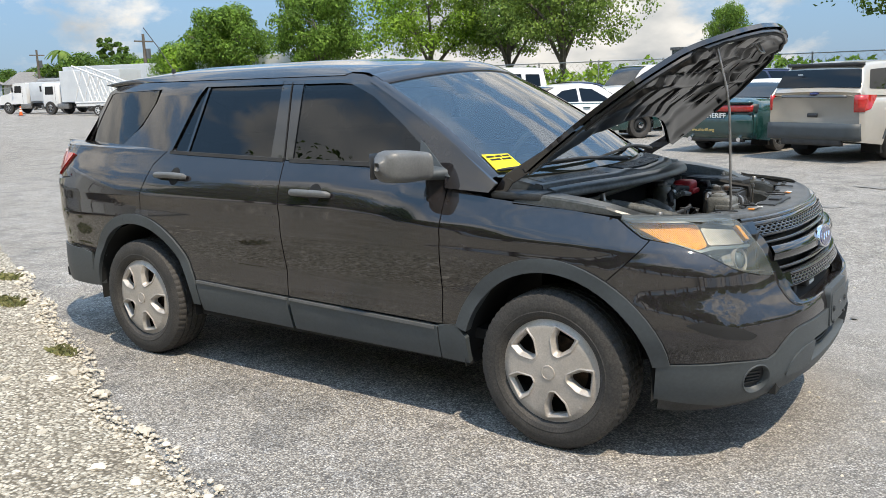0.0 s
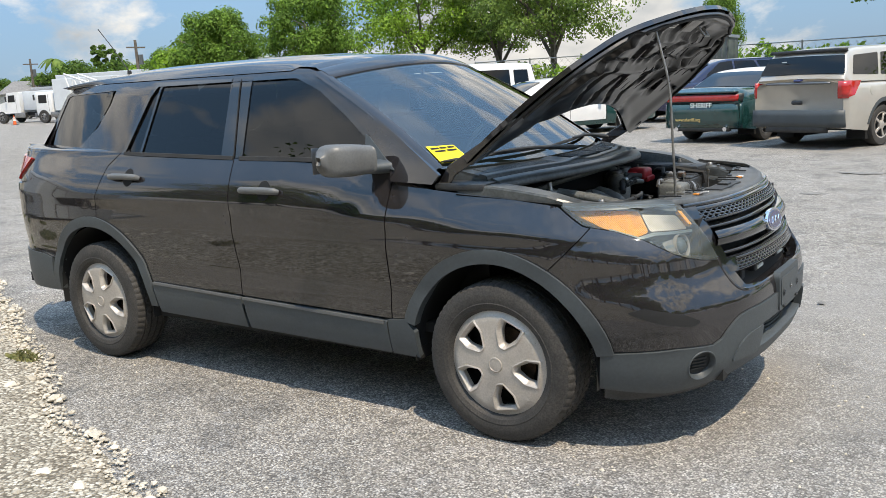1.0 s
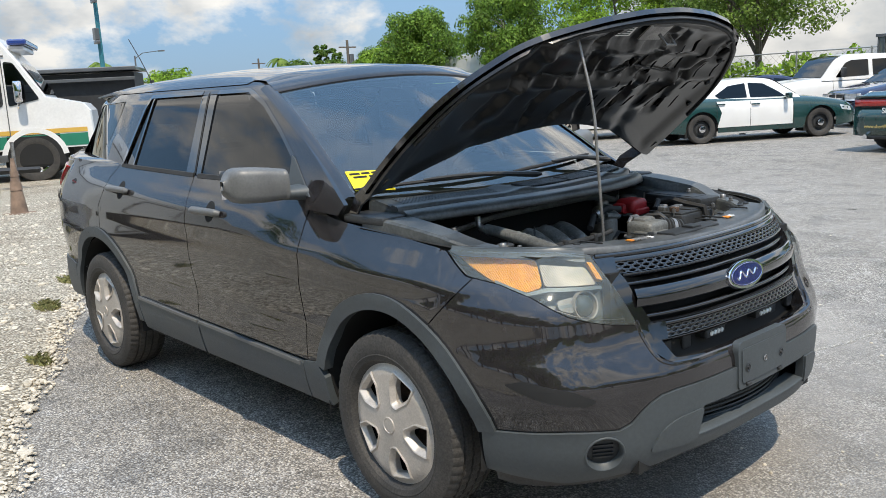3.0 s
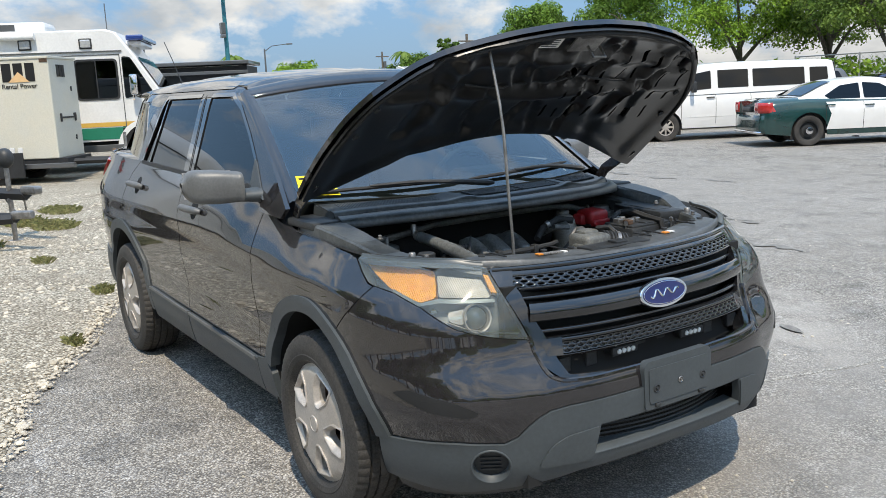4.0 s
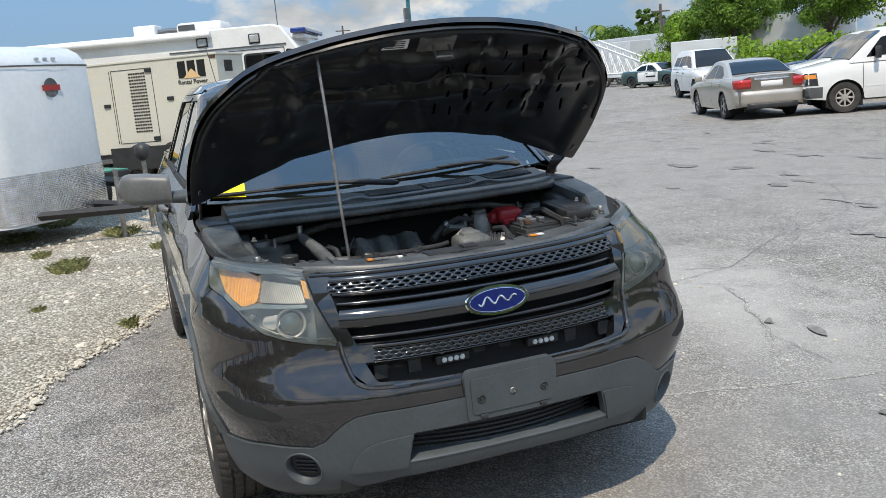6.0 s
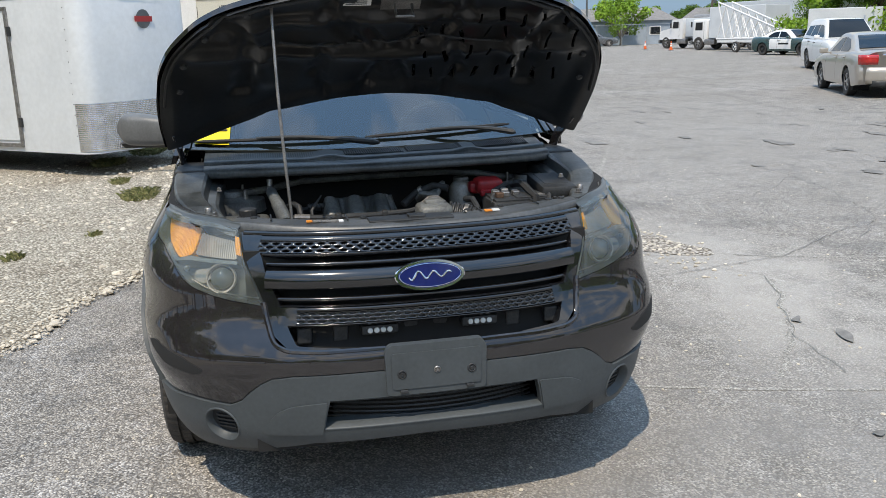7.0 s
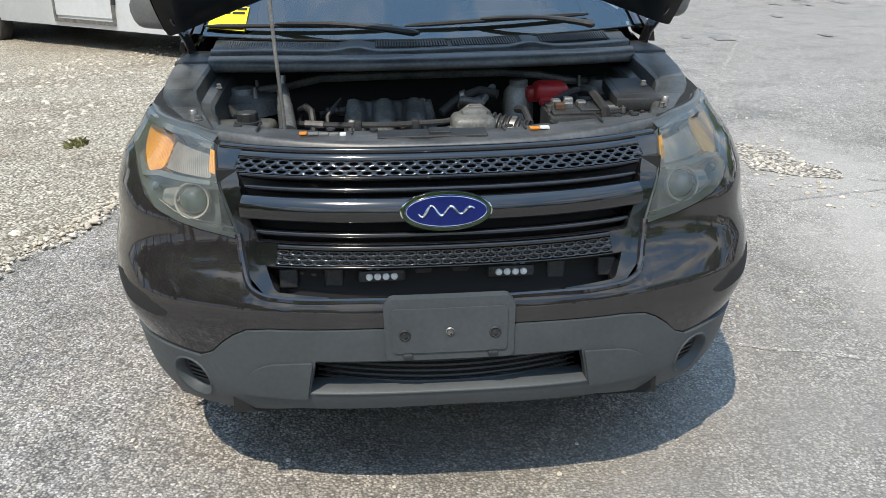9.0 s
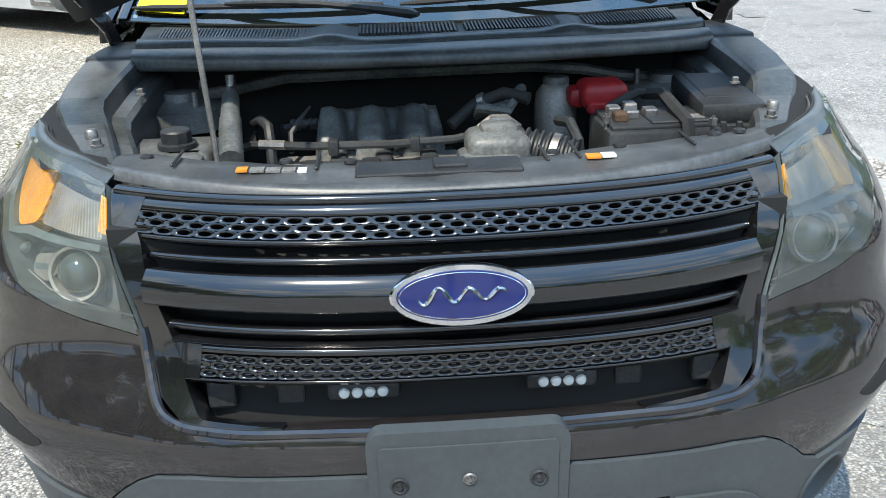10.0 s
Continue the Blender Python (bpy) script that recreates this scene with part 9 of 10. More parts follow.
spots = []
for _ in range(5200):
    x = rng.uniform(-6.0, 0.6)
    d = abs(rng.gauss(0, 0.16)) - 0.05 if rng.random() < 0.40 else rng.uniform(0, 2.4)
    r = min(0.034, rng.lognormvariate(-4.75, 0.45))
    spots.append((x, edge_at(x) - d + 0.03, 0.012 + r * 0.3, r))
for _ in range(2200):
    x = rng.uniform(-14, -4)
    spots.append((x, edge_at(x) - rng.uniform(0, 5), 0.022, rng.uniform(0.012, 0.032)))
for _ in range(26):
    x = rng.uniform(-3.6, 0.0)
    r = rng.uniform(0.025, 0.045)
    spots.append((x, edge_at(x) - rng.uniform(-0.02, 0.8), r * 0.5, r))
stones("gravel_stones", "loose pale limestone pebbles", spots, M_STONE)
spots = [(rng.uniform(-6, 4.5), rng.uniform(-3.5, 6), 0.002, rng.uniform(0.004, 0.011)) for _ in range(900)]
spots += [(rng.gauss(-2.5, 0.35), rng.gauss(2.5, 0.16), 0.004, rng.uniform(0.006, 0.02)) for _ in range(160)]
stones("loose_chips", "small loose stone chips on the asphalt", [p for p in spots if p[1] > edge_at(p[0]) + 0.02], M_STONE)

# broken patch, dusty streaks and cracks in the asphalt
def blotch(name, label, pts, mt, z=0.004, r=0.15, rough=0.3):
    p = rounded(pts, r, 5)
    out = []
    for i in range(len(p)):
        a, b = Vector(p[i - 1]), Vector(p[i])
        for k in range(4):
            q = a.lerp(b, k / 4)
            out.append((q.x + rough * 0.12 * noise.noise(Vector((q.x * 6, q.y * 6, 1))), q.y + rough * 0.12 * noise.noise(Vector((q.x * 6, q.y * 6, 7)))))
    vv, ff = patch(out, lambda x, y, off: Vector((x, y, z)), 0.25)
    return tagged(from_data(name, vv, ff, mt), label, "ground patch", kind="structure")


blotch("pothole", "broken patch of asphalt with loose stones", [(-3.2, 2.42), (-2.75, 2.62), (-2.25, 2.86), (-2.1, 2.68), (-2.38, 2.30), (-2.9, 2.28)], M_PATCH, 0.005, 0.1, 0.6)


def crack(pts, w=0.009, mt=M_CRACK, label="dark crack in the asphalt", z=0.0075):
    vv, ff = [], []
    out = []
    for a, b in zip(pts, pts[1:]):
        n = max(2, int((Vector(b) - Vector(a)).length / 0.05))
        for k in range(n):
            out.append(Vector(a).lerp(Vector(b), k / n))
    for i, p in enumerate(out):
        d = out[min(i + 1, len(out) - 1)] - out[max(0, i - 1)]
        q = Vector((-d.y, d.x)).normalized()
        p = p + q * 0.05 * noise.noise(Vector((p.x * 5, p.y * 5, 2.0)))
        ww = 0.6 * w * (0.5 + 0.5 * abs(noise.noise(Vector((p.x * 11, p.y * 11, 4.0)))) * 2)
        vv += [(p.x + q.x * ww / 2, p.y + q.y * ww / 2, z), (p.x - q.x * ww / 2, p.y - q.y * ww / 2, z)]
    ff = [[2 * i + 2, 2 * i + 3, 2 * i + 1, 2 * i] for i in range(len(out) - 1)]
    tagged(from_data("crack", vv, ff, mt), label, "crack", "cracks", "structure")


crack([(-2.4, 2.26), (-1.9, 2.55), (-1.5, 2.80), (-1.1, 2.64), (-0.4, 2.3), (0.2, 2.2)])
crack([(-3.2, 2.6), (-4.6, 2.7), (-7.0, 2.5), (-12, 2.9)], 0.007)
crack([(-1.2, 2.7), (-1.5, 4.2), (-3.2, 6.2), (-4.0, 9.0)], 0.005)
# pale seams where the lot was patched, filled with stone dust
M_SEAM = chips("dusty_seam", 0.010, (0.26, 0.245, 0.22), (0.41, 0.39, 0.35), (0.56, 0.53, 0.48), (0.22, 0.21, 0.19), [(9.0, 0.45, 0.6, 0.6)], [(0.27, 0.255, 0.23)], 0.9, 0.006)
for pts, w in (([(-0.15, 0.9), (0.10, 1.30), (0.20, 1.67), (0.29, 1.93), (0.36, 2.25), (0.55, 3.2)], 0.030), ([(-1.42, 2.80), (-0.90, 2.565), (-0.35, 2.25), (0.15, 1.85)], 0.034), ([(-9.0, 4.83), (-6.0, 3.42), (-4.21, 2.65)], 0.030), ([(-8.0, 5.22), (-5.3, 4.03), (-3.6, 3.5)], 0.022), ([(-2.1, 2.9), (-1.85, 3.45), (-1.6, 4.3)], 0.030)):
    crack(pts, w * 2.2, M_SEAM, "pale dusty seam in the asphalt", 0.002)
M_OIL = material("oily_asphalt", (0.19, 0.18, 0.165), rough=0.9, var=0.35, scale=14, color2=(0.25, 0.238, 0.22), bump=0.4, bscale=90)
for k, (x, y, w, h) in enumerate(((-0.576, 2.503, 0.10, 0.035), (-0.32, 2.53, 0.11, 0.022), (-7.8, 6.92, 0.36, 0.13), (-6.81, 7.28, 0.26, 0.10), (-5.03, 6.38, 0.22, 0.11), (0.77, 1.925, 0.045, 0.022))):
    blotch("oil_spot", "dark oil spot on the asphalt", arc(x, y, w, 0, 360, 8, h)[:-1], M_OIL, 0.0105 + 0.0001 * k, 0.02, 1.0)
rng = random.Random(14)
for k in range(9):
    x, y, a = rng.uniform(-20, -3), rng.uniform(3.5, 11), rng.uniform(-0.6, 0.9)
    pts = [(x, y)]
    for i in range(6):
        a += rng.uniform(-0.5, 0.5)
        x, y = x + 1.3 * math.cos(a), y + 1.3 * math.sin(a)
        pts.append((x, y))
    crack(pts, 0.014)
rng = random.Random(8)
for k in range(34):
    x, y = rng.uniform(-15, 0.5), rng.uniform(3.2, 11)
    w, h = rng.uniform(0.10, 0.42), rng.uniform(0.035, 0.11)
    blotch("oil_spot", "dark oil spot on the asphalt", arc(x, y, w, 0, 360, 8, h)[:-1], M_CRACK, 0.004 + 0.0002 * k, 0.05, 1.0)

# ---- weeds ----
M_WEED = material("dry_green_grass", (0.17, 0.21, 0.06), rough=0.8, var=0.4, scale=20, island=0.4, color2=(0.33, 0.30, 0.14))
rng = random.Random(21)


def weed(x, y, r, n, h):
    v, f = [], []
    for _ in range(n):
        a, q = rng.uniform(0, 6.28), r * math.sqrt(rng.random())
        px, py = x + q * math.cos(a) * 1.4, y + q * math.sin(a) * 0.7
        hh = h * rng.uniform(0.4, 1.0)
        d = rng.uniform(0, 6.28)
        lx, ly = math.cos(d) * hh * 0.9, math.sin(d) * hh * 0.9
        w = rng.uniform(0.004, 0.009)
        b = len(v)
        v += [(px - w * math.sin(d), py + w * math.cos(d), 0.012), (px + w * math.sin(d), py - w * math.cos(d), 0.012), (px + lx * 0.5 + w * 0.6, py + ly * 0.5, hh * 0.75 + 0.01), (px + lx, py + ly, hh * 0.8 + 0.01)]
        f += [[b, b + 1, b + 2], [b, b + 2, b + 3]]
    tagged(from_data("weed_tuft", v, f, M_WEED, smooth=False), "low tuft of dry green weeds in the gravel", "weeds", "weed tufts")


for x, y, r in ((-3.30, -1.27, 0.09), (-4.85, -0.74, 0.12), (-5.85, -0.22, 0.12), (-5.0, -0.68, 0.08), (-9.7, -0.3, 0.4), (-6.3, -1.85, 0.28), (-3.62, -2.5, 0.10), (-8.5, -1.3, 0.3), (-7.4, -2.2, 0.15), (-10.5, -0.6, 0.4), (-9.2, -2.6, 0.3), (-10.4, -2.2, 0.35), (-6.9, -0.9, 0.15), (-4.3, -2.0, 0.07), (-11.5, 0.1, 0.4)):
    weed(x, y, r, int(260 * r / 0.15), 0.05 + 0.05 * min(1, r * 3))

# ---- trees ----
def leaf_mat(name, c, c2):
    mt = material(name, c, rough=0.6, var=0.3, scale=0.9, color2=c2, island=0.45, spec=0.3)
    nt = mt.node_tree
    b = nt.nodes["Principled BSDF"]
    src = b.inputs["Base Color"].links[0].from_socket
    tl = nt.nodes.new("ShaderNodeBsdfTranslucent")
    ad = nt.nodes.new("ShaderNodeMixShader")
    ad.inputs[0].default_value = 0.45
    nt.links.new(src, tl.inputs[0])
    nt.links.new(b.outputs[0], ad.inputs[1])
    nt.links.new(tl.outputs[0], ad.inputs[2])
    nt.links.new(ad.outputs[0], nt.nodes["Material Output"].inputs[0])
    return mt


M_LEAF1 = leaf_mat("dark_leaves", (0.075, 0.150, 0.027), (0.165, 0.28, 0.05))
M_LEAF2 = leaf_mat("bright_leaves", (0.19, 0.35, 0.03), (0.33, 0.50, 0.07))
M_LEAF3 = leaf_mat("olive_leaves", (0.12, 0.21, 0.04), (0.23, 0.33, 0.07))
M_LEAF4 = leaf_mat("fresh_leaves", (0.105, 0.205, 0.030), (0.215, 0.36, 0.06))
M_BARK = material("bark", (0.12, 0.10, 0.08), rough=0.9, var=0.35, scale=5, bump=0.5, bscale=30)


def tree(name, label, x, y, h, seed, leaf, spread=0.62, base=0.30, n=5200, size=0.24, clumps=46, flat=0.8):
    rg = random.Random(seed)
    top = thing(name, label, "tree", "trees round the lot")
    R = h * spread
    bm = bmesh.new()
    tube(bm, [(0, 0, 0), (0.05 * h * 0.2, 0.02, h * 0.15), (0.03, 0.05, h * base), (0.0, 0.08, h * 0.5)], [0.045 * h * 0.6, 0.035 * h * 0.6, 0.03 * h * 0.6, 0.015 * h], 9)
    part("trunk", bm, M_BARK, top, smooth=True)
    for k in range(7):
        a = 2 * math.pi * k / 7 + rg.uniform(-0.4, 0.4)
        l = R * rg.uniform(0.55, 0.85)
        z1 = h * rg.uniform(0.55, 0.85)
        p0, p3 = Vector((0, 0, h * base * rg.uniform(0.75, 1.3))), Vector((l * math.cos(a), l * math.sin(a), z1))
        p1 = p0.lerp(p3, 0.35) + Vector((0, 0, h * 0.06))
        p2 = p0.lerp(p3, 0.7) + Vector((rg.uniform(-.2, .2), rg.uniform(-.2, .2), h * 0.05))
        bm = bmesh.new()
        tube(bm, [p0, p1, p2, p3], [0.014 * h, 0.010 * h, 0.007 * h, 0.003 * h], 7)
        for q in range(2):
            d = Vector((rg.uniform(-1, 1), rg.uniform(-1, 1), rg.uniform(0.1, 0.8))).normalized() * R * 0.35
            tube(bm, [p2, p2 + d * 0.5 + Vector((0, 0, 0.1)), p2 + d], [0.006 * h, 0.004 * h, 0.002 * h], 5)
        part("limb", bm, M_BARK, top, smooth=True)
    cl = []
    for k in range(clumps):
        a, q = rg.uniform(0, 6.283), math.sqrt(rg.random()) * R * 0.92
        zc = h * base + (h * (1 - base)) * rg.uniform(0.15, 0.98)
        lim = math.sqrt(max(0.05, 1 - ((zc / h - 0.62) / 0.42)**2))
        q *= lim
        cl.append((q * math.cos(a), q * math.sin(a), min(zc, h * (1 - 0.14 * (q / R)**2)), R * rg.uniform(0.16, 0.34)))
    v, f = [], []
    for k in range(n):
        cx, cy, cz, cr = cl[rg.randrange(len(cl))]
        d = Vector((rg.gauss(0, 1), rg.gauss(0, 1), rg.gauss(0.25, 0.9))).normalized()
        rr = cr * rg.uniform(0.55, 1.06)
        p = Vector((cx, cy, cz)) + Vector((d.x * rr, d.y * rr, d.z * rr * flat))
        nrm = (d + Vector((rg.uniform(-.8, .8), rg.uniform(-.8, .8), rg.uniform(-.3, 0.9)))).normalized()
        t = nrm.cross(Vector((rg.uniform(-1, 1), rg.uniform(-1, 1), rg.uniform(-1, 1)))).normalized()
        u = nrm.cross(t)
        s = size * rg.uniform(0.55, 1.2)
        b = len(v)
        v += [p - t * s * 0.5, p + u * s * 0.28 + nrm * s * 0.08, p + t * s * 0.5, p - u * s * 0.28 + nrm * s * 0.08]
        f.append([b, b + 1, b + 2, b + 3])
    cr = from_data("crown", v, f, leaf, top, smooth=False)
    cr["kind"] = "stuff"
    top.location = (x, y, 0)
    return top


t_dark = tree("tree", "dense fresh green broadleaf tree beyond the cars", -44.3, 36.9, 6.6, 1, M_LEAF4, 0.50, 0.34, 24000, 0.21, 80)
t_bright = tree("tree", "bright green tree with feathery leaves beyond the cars", -26.2, 35.2, 7.8, 2, M_LEAF2, 0.50, 0.34, 22000, 0.19, 80, 0.7)
t_open = tree("tree", "open crowned green tree with a forked trunk behind the fence", -18.0, 34.7, 8.0, 3, M_LEAF3, 0.50, 0.34, 19000, 0.19, 75, 0.6)
t_far = tree("tree", "green tree in the far tree line", -60, 45, 7.5, 4, M_LEAF1, 0.55, 0.15, 3200, 0.5, 40)
t_light = tree("tree", "yellowish green tree in the far tree line", -70, 52, 6.5, 5, M_LEAF2, 0.6, 0.15, 3000, 0.5, 40)


t_far.scale = (0.62, 0.62, 0.62)
t_light.scale = (0.8, 0.8, 0.8)


def again(t, x, y, s, a):
    o = copy_thing(t, pose(x, y, 0, 0, 0, a))
    o.scale = (s, s, s)
    return o


again(t_dark, -36.4, 37.5, 1.02, 70).scale = (0.97, 0.97, 1.08)
again(t_dark, -50.0, 38.0, 0.7, 140)
again(t_open, -22.0, 36.5, 0.88, 200)
again(t_open, -1.6, 29.6, 1.12, 100)
again(t_dark, -18.2, 62.0, 0.92, 30).scale = (0.52, 0.52, 0.95)
again(t_open, 9.5, 29.0, 1.05, 30)
again(t_bright, 17.0, 30.0, 1.0, 140)
rng = random.Random(77)
for k in range(14):
    x = -150 + 5.2 * k + rng.uniform(-2, 2)
    y = 62 + rng.uniform(-6, 8)
    again(t_far if k % 3 else t_light, x, y, rng.uniform(0.5, 0.78), rng.uniform(0, 360))
for k in range(16):
    again(t_far if k % 4 else t_light, -108 + rng.uniform(-5, 6), -10 + 5.2 * k, rng.uniform(0.5, 0.75), rng.uniform(0, 360))
for x, y, s in ((-47, 37.5, 0.8), (-53, 44, 0.85), (-82, 56, 0.7), (-90, 40, 0.8), (-95, 25, 0.8), (-92, 14, 0.7), (-88, 6, 0.75), (-98, -2, 0.8)):
    again(t_light if s == 0.8 else t_far, x, y, s, x * 7)
# the trees that the car's right side mirrors
for x, y, s, t in ((-20, -30, 1.1, t_dark), (-13, -33, 1.2, t_dark), (-6, -31, 1.0, t_open), (1, -34, 1.15, t_dark), (8, -32, 1.1, t_bright), (16, -31, 1.15, t_dark), (24, -28, 1.0, t_open), (31, -20, 1.1, t_dark), (34, -9, 1.0, t_bright), (36, 2, 1.1, t_dark), (35, 13, 1.0, t_open), (-28, -27, 1.1, t_bright), (27, 22, 1.0, t_dark)):
    again(t, x, y, s, x * 13)
for k in range(15):
    again((t_dark, t_bright, t_open)[k % 3], 40 + 2.0 * math.sin(k * 2.3), -34 + 4.8 * k, 0.95 + 0.12 * math.sin(k * 1.7), 47 * k)
for k in range(14):
    again((t_dark, t_open, t_dark)[k % 3], -34 + 5.2 * k, -31 + 2.0 * math.sin(k * 1.9), 2.0 + 0.25 * math.sin(k * 2.7), 61 * k)
# tall twin cypress and far palms
cy = tree("cypress_tree", "dark narrow conifer in the distance", -113.3, 75.6, 9.3, 9, M_LEAF1, 0.15, 0.05, 3600, 0.6, 60)
again(cy, -113.3 + 1.7, 75.6 + 1.2, 0.93, 80)


def palm(x, y, h, seed):
    rg = random.Random(seed)
    top = thing("palm_tree", "tall palm tree in the far distance", "tree", "palms")
    bm = bmesh.new()
    tube(bm, [(0, 0, 0), (0.1, 0, h * 0.5), (0.05, 0.1, h)], [0.2, 0.15, 0.13], 7)
    part("trunk", bm, M_BARK, top, smooth=True)
    for k in range(14):
        a = 2.4 * k
        up = rg.uniform(-0.2, 0.9)
        v, f = [], []
        for i in range(7):
            t = i / 6
            r = 1.9 * t
            z = h + up * 1.6 * t - 1.9 * t * t
            w = 0.32 * math.sin(math.pi * min(1, t * 0.9 + 0.1))
            v += [(0.05 + r * math.cos(a) - w * math.sin(a), 0.1 + r * math.sin(a) + w * math.cos(a), z - 0.12), (0.05 + r * math.cos(a), 0.1 + r * math.sin(a), z), (0.05 + r * math.cos(a) + w * math.sin(a), 0.1 + r * math.sin(a) - w * math.cos(a), z - 0.12)]
        from_data("frond", v, grid_faces(7, 3), M_LEAF3, top)
    top.location = (x, y, 0)


palm(-97, 58, 6.5, 1)
palm(-92, 33, 6.0, 2)
palm(-100, 36, 6.5, 3)
# shrubs along the fence
rng = random.Random(31)
v, f = [], []
for k in range(26000):
    x = rng.uniform(-48, 30)
    hmax = 2.0 + 0.9 * noise.noise(Vector((x * 0.45, 4, 0))) + 0.5 * noise.noise(Vector((x * 1.9, 9, 0)))
    zc = hmax * rng.random()**0.75
    p = Vector((x, 33.3 + rng.gauss(0, 0.45) - 0.3 * math.sin(zc), 0.08 + zc))
    nrm = Vector((rng.uniform(-1, 1), rng.uniform(-1, 0.3), rng.uniform(-0.2, 1))).normalized()
    t = nrm.cross(Vector((rng.uniform(-1, 1), rng.uniform(-1, 1), rng.uniform(-1, 1)))).normalized()
    u = nrm.cross(t)
    s = rng.uniform(0.14, 0.34)
    b = len(v)
    v += [p - t * s * 0.5, p + u * s * 0.3, p + t * s * 0.5, p - u * s * 0.3]
    f.append([b, b + 1, b + 2, b + 3])
tagged(from_data("shrubs", v, f, M_LEAF2, smooth=False), "tangled yellow green shrubs along the fence", "shrubs", kind="stuff")
# chain link fences: posts, rail and wires
M_GALV = material("galvanised", (0.35, 0.36, 0.36), rough=0.5, metal=0.7, var=0.2, scale=4)


def fence(a, b, h, n, label, wire=0.3):
    a, b = Vector(a), Vector(b)
    fe = thing("fence", label, "fence")
    for k in range(n + 1):
        p = a.lerp(b, k / n)
        bm = bmesh.new()
        tube(bm, [(p.x, p.y, 0), (p.x, p.y, h + 0.05)], 0.035, 6)
        part("post", bm, M_GALV, fe)
    bm = bmesh.new()
    tube(bm, [(a.x, a.y, h), (b.x, b.y, h)], 0.025, 6)
    part("top_rail", bm, M_GALV, fe)
    d = (b - a)
    L = d.length
    d.normalize()
    v, f = [], []
    m = int((L + h) / wire)
    for s in (-1, 1):
        for k in range(m):
            t0 = -h + k * wire
            p0, p1 = (t0, 0.0), (t0 + h, h)
            if p0[0] < 0:
                p0 = (0, -t0)
            if p1[0] > L:
                p1 = (L, L - t0)
            if p1[0] <= p0[0]:
                continue
            q0, q1 = (p0, p1) if s > 0 else ((L - p0[0], p0[1]), (L - p1[0], p1[1]))
            A, B = a + d * q0[0], a + d * q1[0]
            bb = len(v)
            v += [(A.x, A.y, q0[1]), (A.x, A.y, q0[1] + 0.012), (B.x, B.y, q1[1] + 0.012), (B.x, B.y, q1[1])]
            f.append([bb, bb + 1, bb + 2, bb + 3])
    w = from_data("wire_mesh", v, f, M_GALV, fe, smooth=False)
    w["kind"] = "stuff"


fence((-21, 32.4, 0), (30, 32.4, 0), 2.3, 17, "galvanised chain link fence before the shrubs")
fence((-82, 20, 0), (-82, 45, 0), 2.2, 9, "chain link fence and gate at the lot's far end")

# ---- poles ----
M_TEAL = material("teal_paint", (0.02, 0.16, 0.20), rough=0.5, var=0.15, scale=3)
tp = thing("camera_pole", "tall teal steel pole with cameras and a lamp", "pole")
bm = bmesh.new()
tube(bm, [(0, 0, 0), (0, 0, 9.5)], [0.14, 0.09], 12)
part("pole_shaft", bm, M_TEAL, tp, smooth=True)
for z in (4.9, 6.9, 7.0):
    rbox("camera", 0.45, 0.2, 0.2, (0.35 if z > 5 else 0.15, -0.2, z), M_GREY, tp, 0.04)
    bm = bmesh.new()
    tube(bm, [(0, 0, z + 0.1), (0.4 if z > 5 else 0.2, -0.2, z + 0.1)], 0.03, 6)
    part("bracket", bm, M_TEAL, tp)
rbox("control_box", 0.3, 0.25, 0.6, (0.15, -0.2, 5.3), M_GREY, tp, 0.03)
tp.location = (-43.2, 14.6, 0)


def lamp_post(x, y, h, a, label):
    lp = thing("street_lamp", label, "street lamp", "street lamps")
    bm = bmesh.new()
    tube(bm, [(0, 0, 0), (0, 0, h)], [0.13, 0.08], 8)
    part("pole_shaft", bm, M_GREY, lp, smooth=True)
    bm = bmesh.new()
    tube(bm, [(0, 0, h - 0.3), (0.8, 0, h + 0.25), (2.4, 0, h + 0.4)], 0.045, 6)
    part("arm", bm, M_GREY, lp, smooth=True)
    rbox("lantern", 0.7, 0.3, 0.16, (2.7, 0, h + 0.4), M_GREY, lp, 0.05)
    lp.matrix_world = pose(x, y, 0, 0, 0, a)


lamp_post(-87.6, 35.0, 6.7, 60, "cobra head street lamp in the distance")


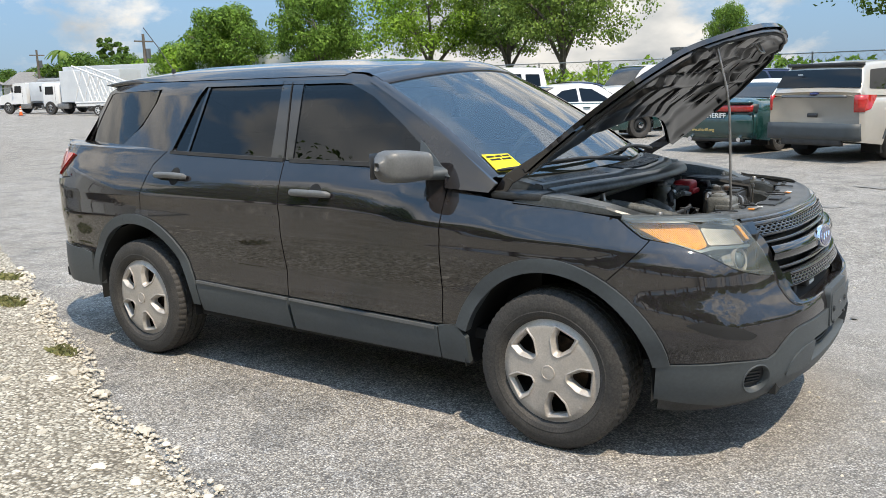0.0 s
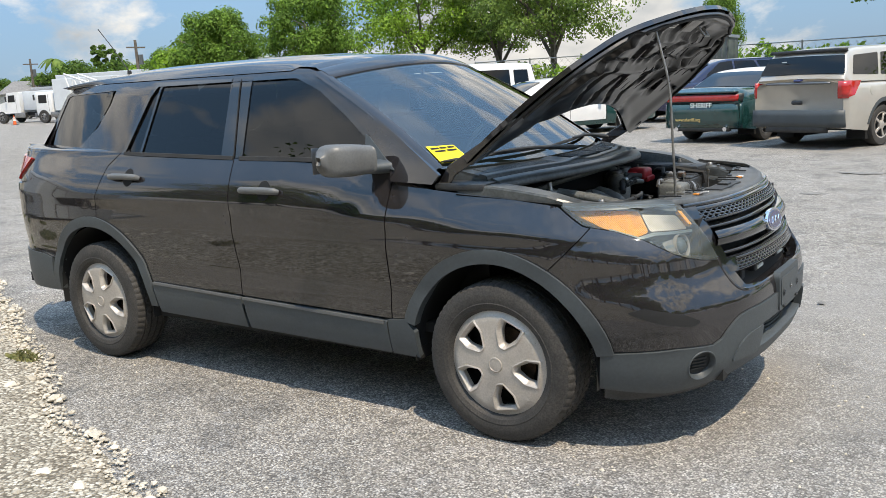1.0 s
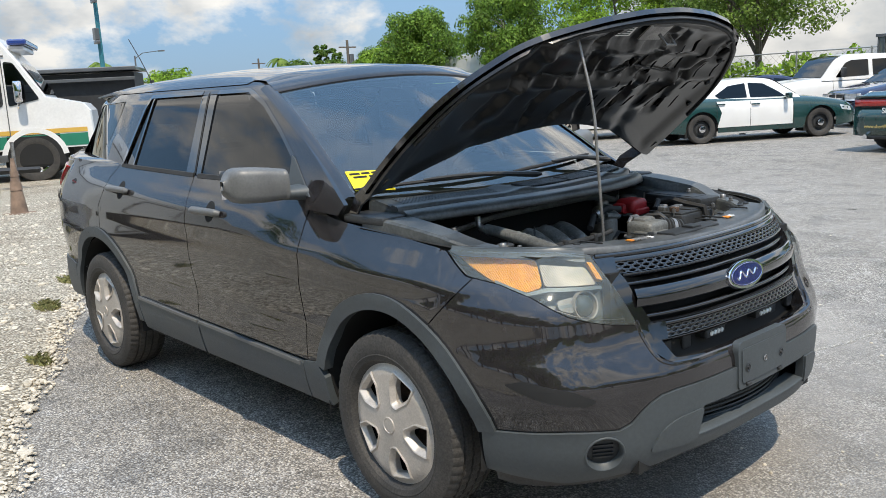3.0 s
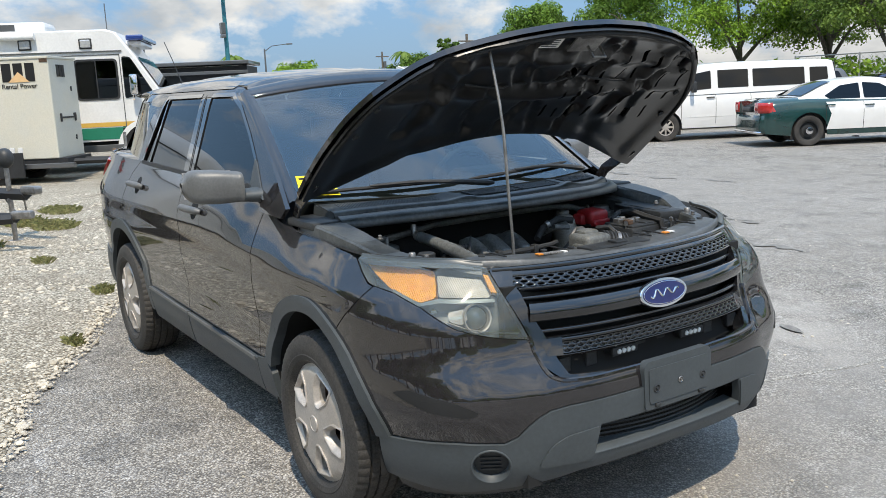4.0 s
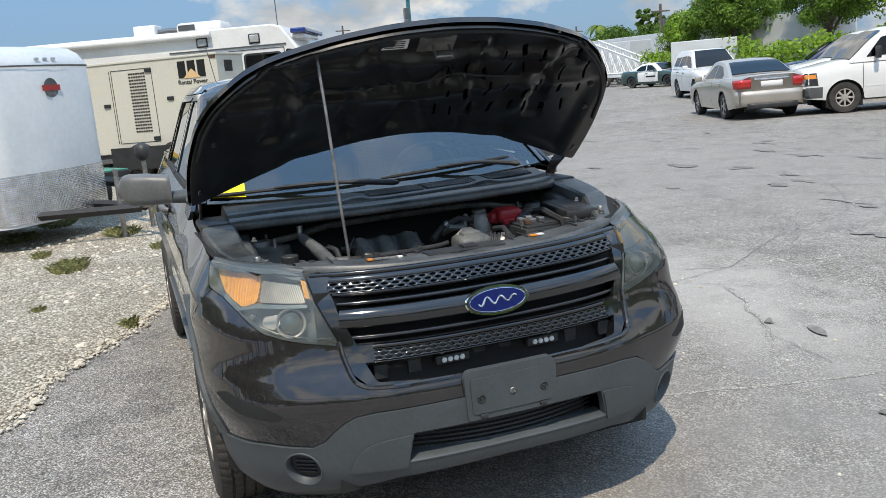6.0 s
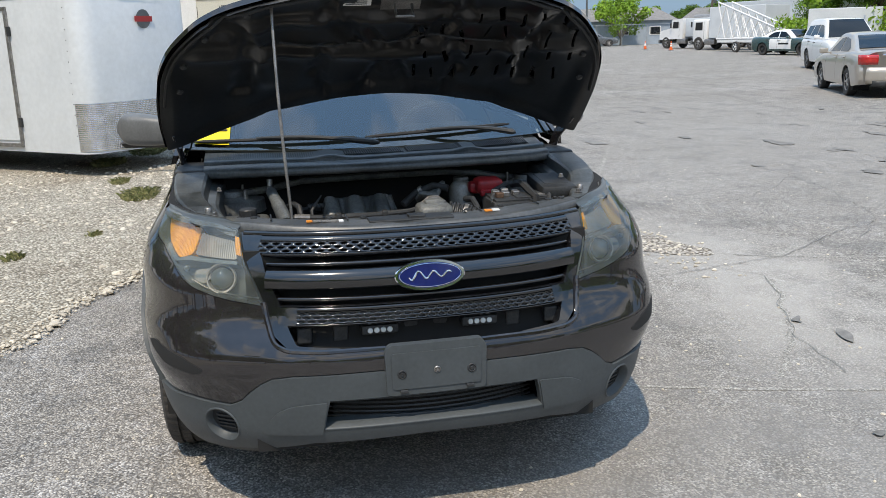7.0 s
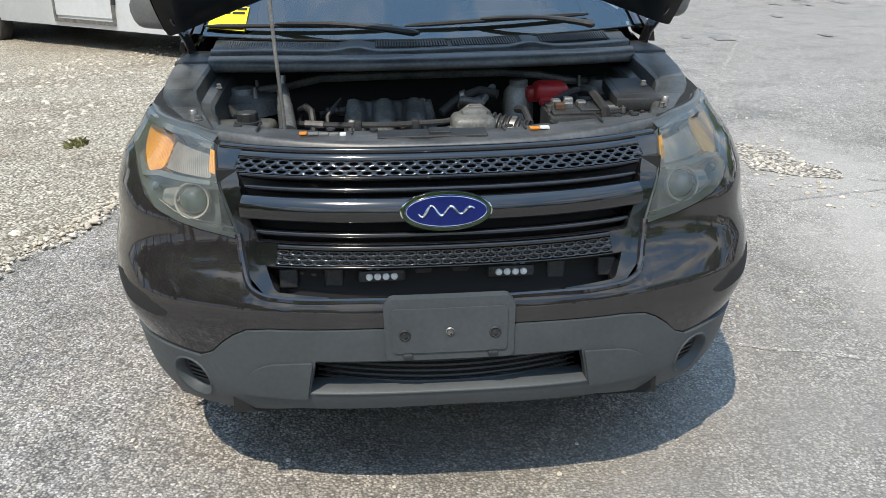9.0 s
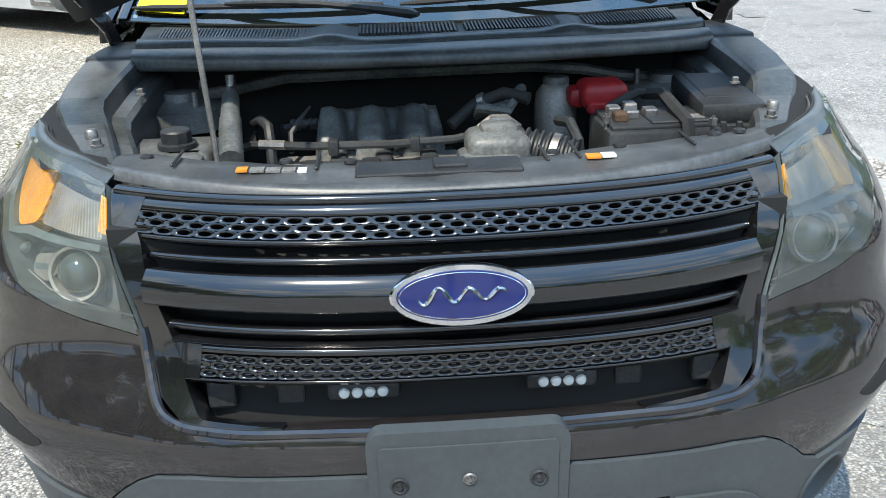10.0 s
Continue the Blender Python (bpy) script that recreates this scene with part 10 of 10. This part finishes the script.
def utility(x, y, h):
    up = thing("utility_pole", "wooden utility pole with a cross arm", "pole", "utility poles")
    bm = bmesh.new()
    tube(bm, [(0, 0, 0), (0, 0, h)], [0.16, 0.11], 8)
    part("pole_shaft", bm, M_BARK, up, smooth=True)
    rbox("cross_arm", 0.12, 1.8, 0.12, (0, 0, h - 0.6), M_BARK, up, 0.01)
    bm = bmesh.new()
    tube(bm, [(0.25, 0.2, h - 2.0), (0.25, 0.2, h - 1.2)], 0.2, 10)
    part("transformer", bm, M_GREY, up, smooth=True)
    up.location = (x, y, 0)


utility(-94.3, 53.4, 6.5)
utility(-60.6, 42.7, 6.2)
utility(-103, 26, 9)
# small houses past the far fence
M_HOUSE = material("blue_grey_stucco", (0.32, 0.38, 0.45), rough=0.9, var=0.1, scale=2)
M_HOUSE2 = material("beige_stucco", (0.50, 0.47, 0.41), rough=0.9, var=0.1, scale=2)
M_SHINGLE = material("grey_shingles", (0.20, 0.19, 0.18), rough=0.9, var=0.25, scale=4)
M_ROOFW = material("white_metal_roof", (0.6, 0.6, 0.6), rough=0.5, var=0.1, scale=2)


def house(m, label, w, d, h, wall, roof):
    ho = thing("house", label, "house", "houses past the fence")
    rbox("wall", d, w, h, (0, 0, h / 2), wall, ho, 0.0)
    from_data("roof", [(-d / 2 - .4, -w / 2 - .4, h), (d / 2 + .4, -w / 2 - .4, h), (d / 2 + .4, w / 2 + .4, h), (-d / 2 - .4, w / 2 + .4, h), (0, -w / 2 + 1.5, h + 1.5), (0, w / 2 - 1.5, h + 1.5)], [[0, 1, 4], [1, 2, 5, 4], [2, 3, 5], [3, 0, 4, 5], [3, 2, 1, 0]], roof, ho, smooth=False)
    for y in (-w * 0.3, 0.05 * w, w * 0.33):
        win = rbox("window", 0.06, 1.3, 1.0, (d / 2 + 0.02, y, h * 0.58), M_WHITE, ho, 0.0)
        rbox("pane", 0.05, 1.1, 0.8, (d / 2 + 0.05, y, h * 0.58), M_DGLASS, win, 0.0)
    ho.matrix_world = m


house(pose(-97, 42, 0, 0, 0, -15), "blue grey bungalow past the far fence", 13, 8, 2.7, M_HOUSE, M_SHINGLE)
house(pose(-99, 60, 0, 0, 0, -25), "beige bungalow past the far fence", 14, 8, 2.7, M_HOUSE2, M_SHINGLE)
house(pose(-112, 22, 0, 0, 0, 0), "low white roofed building in the distance", 26, 10, 3.0, M_HOUSE2, M_ROOFW)
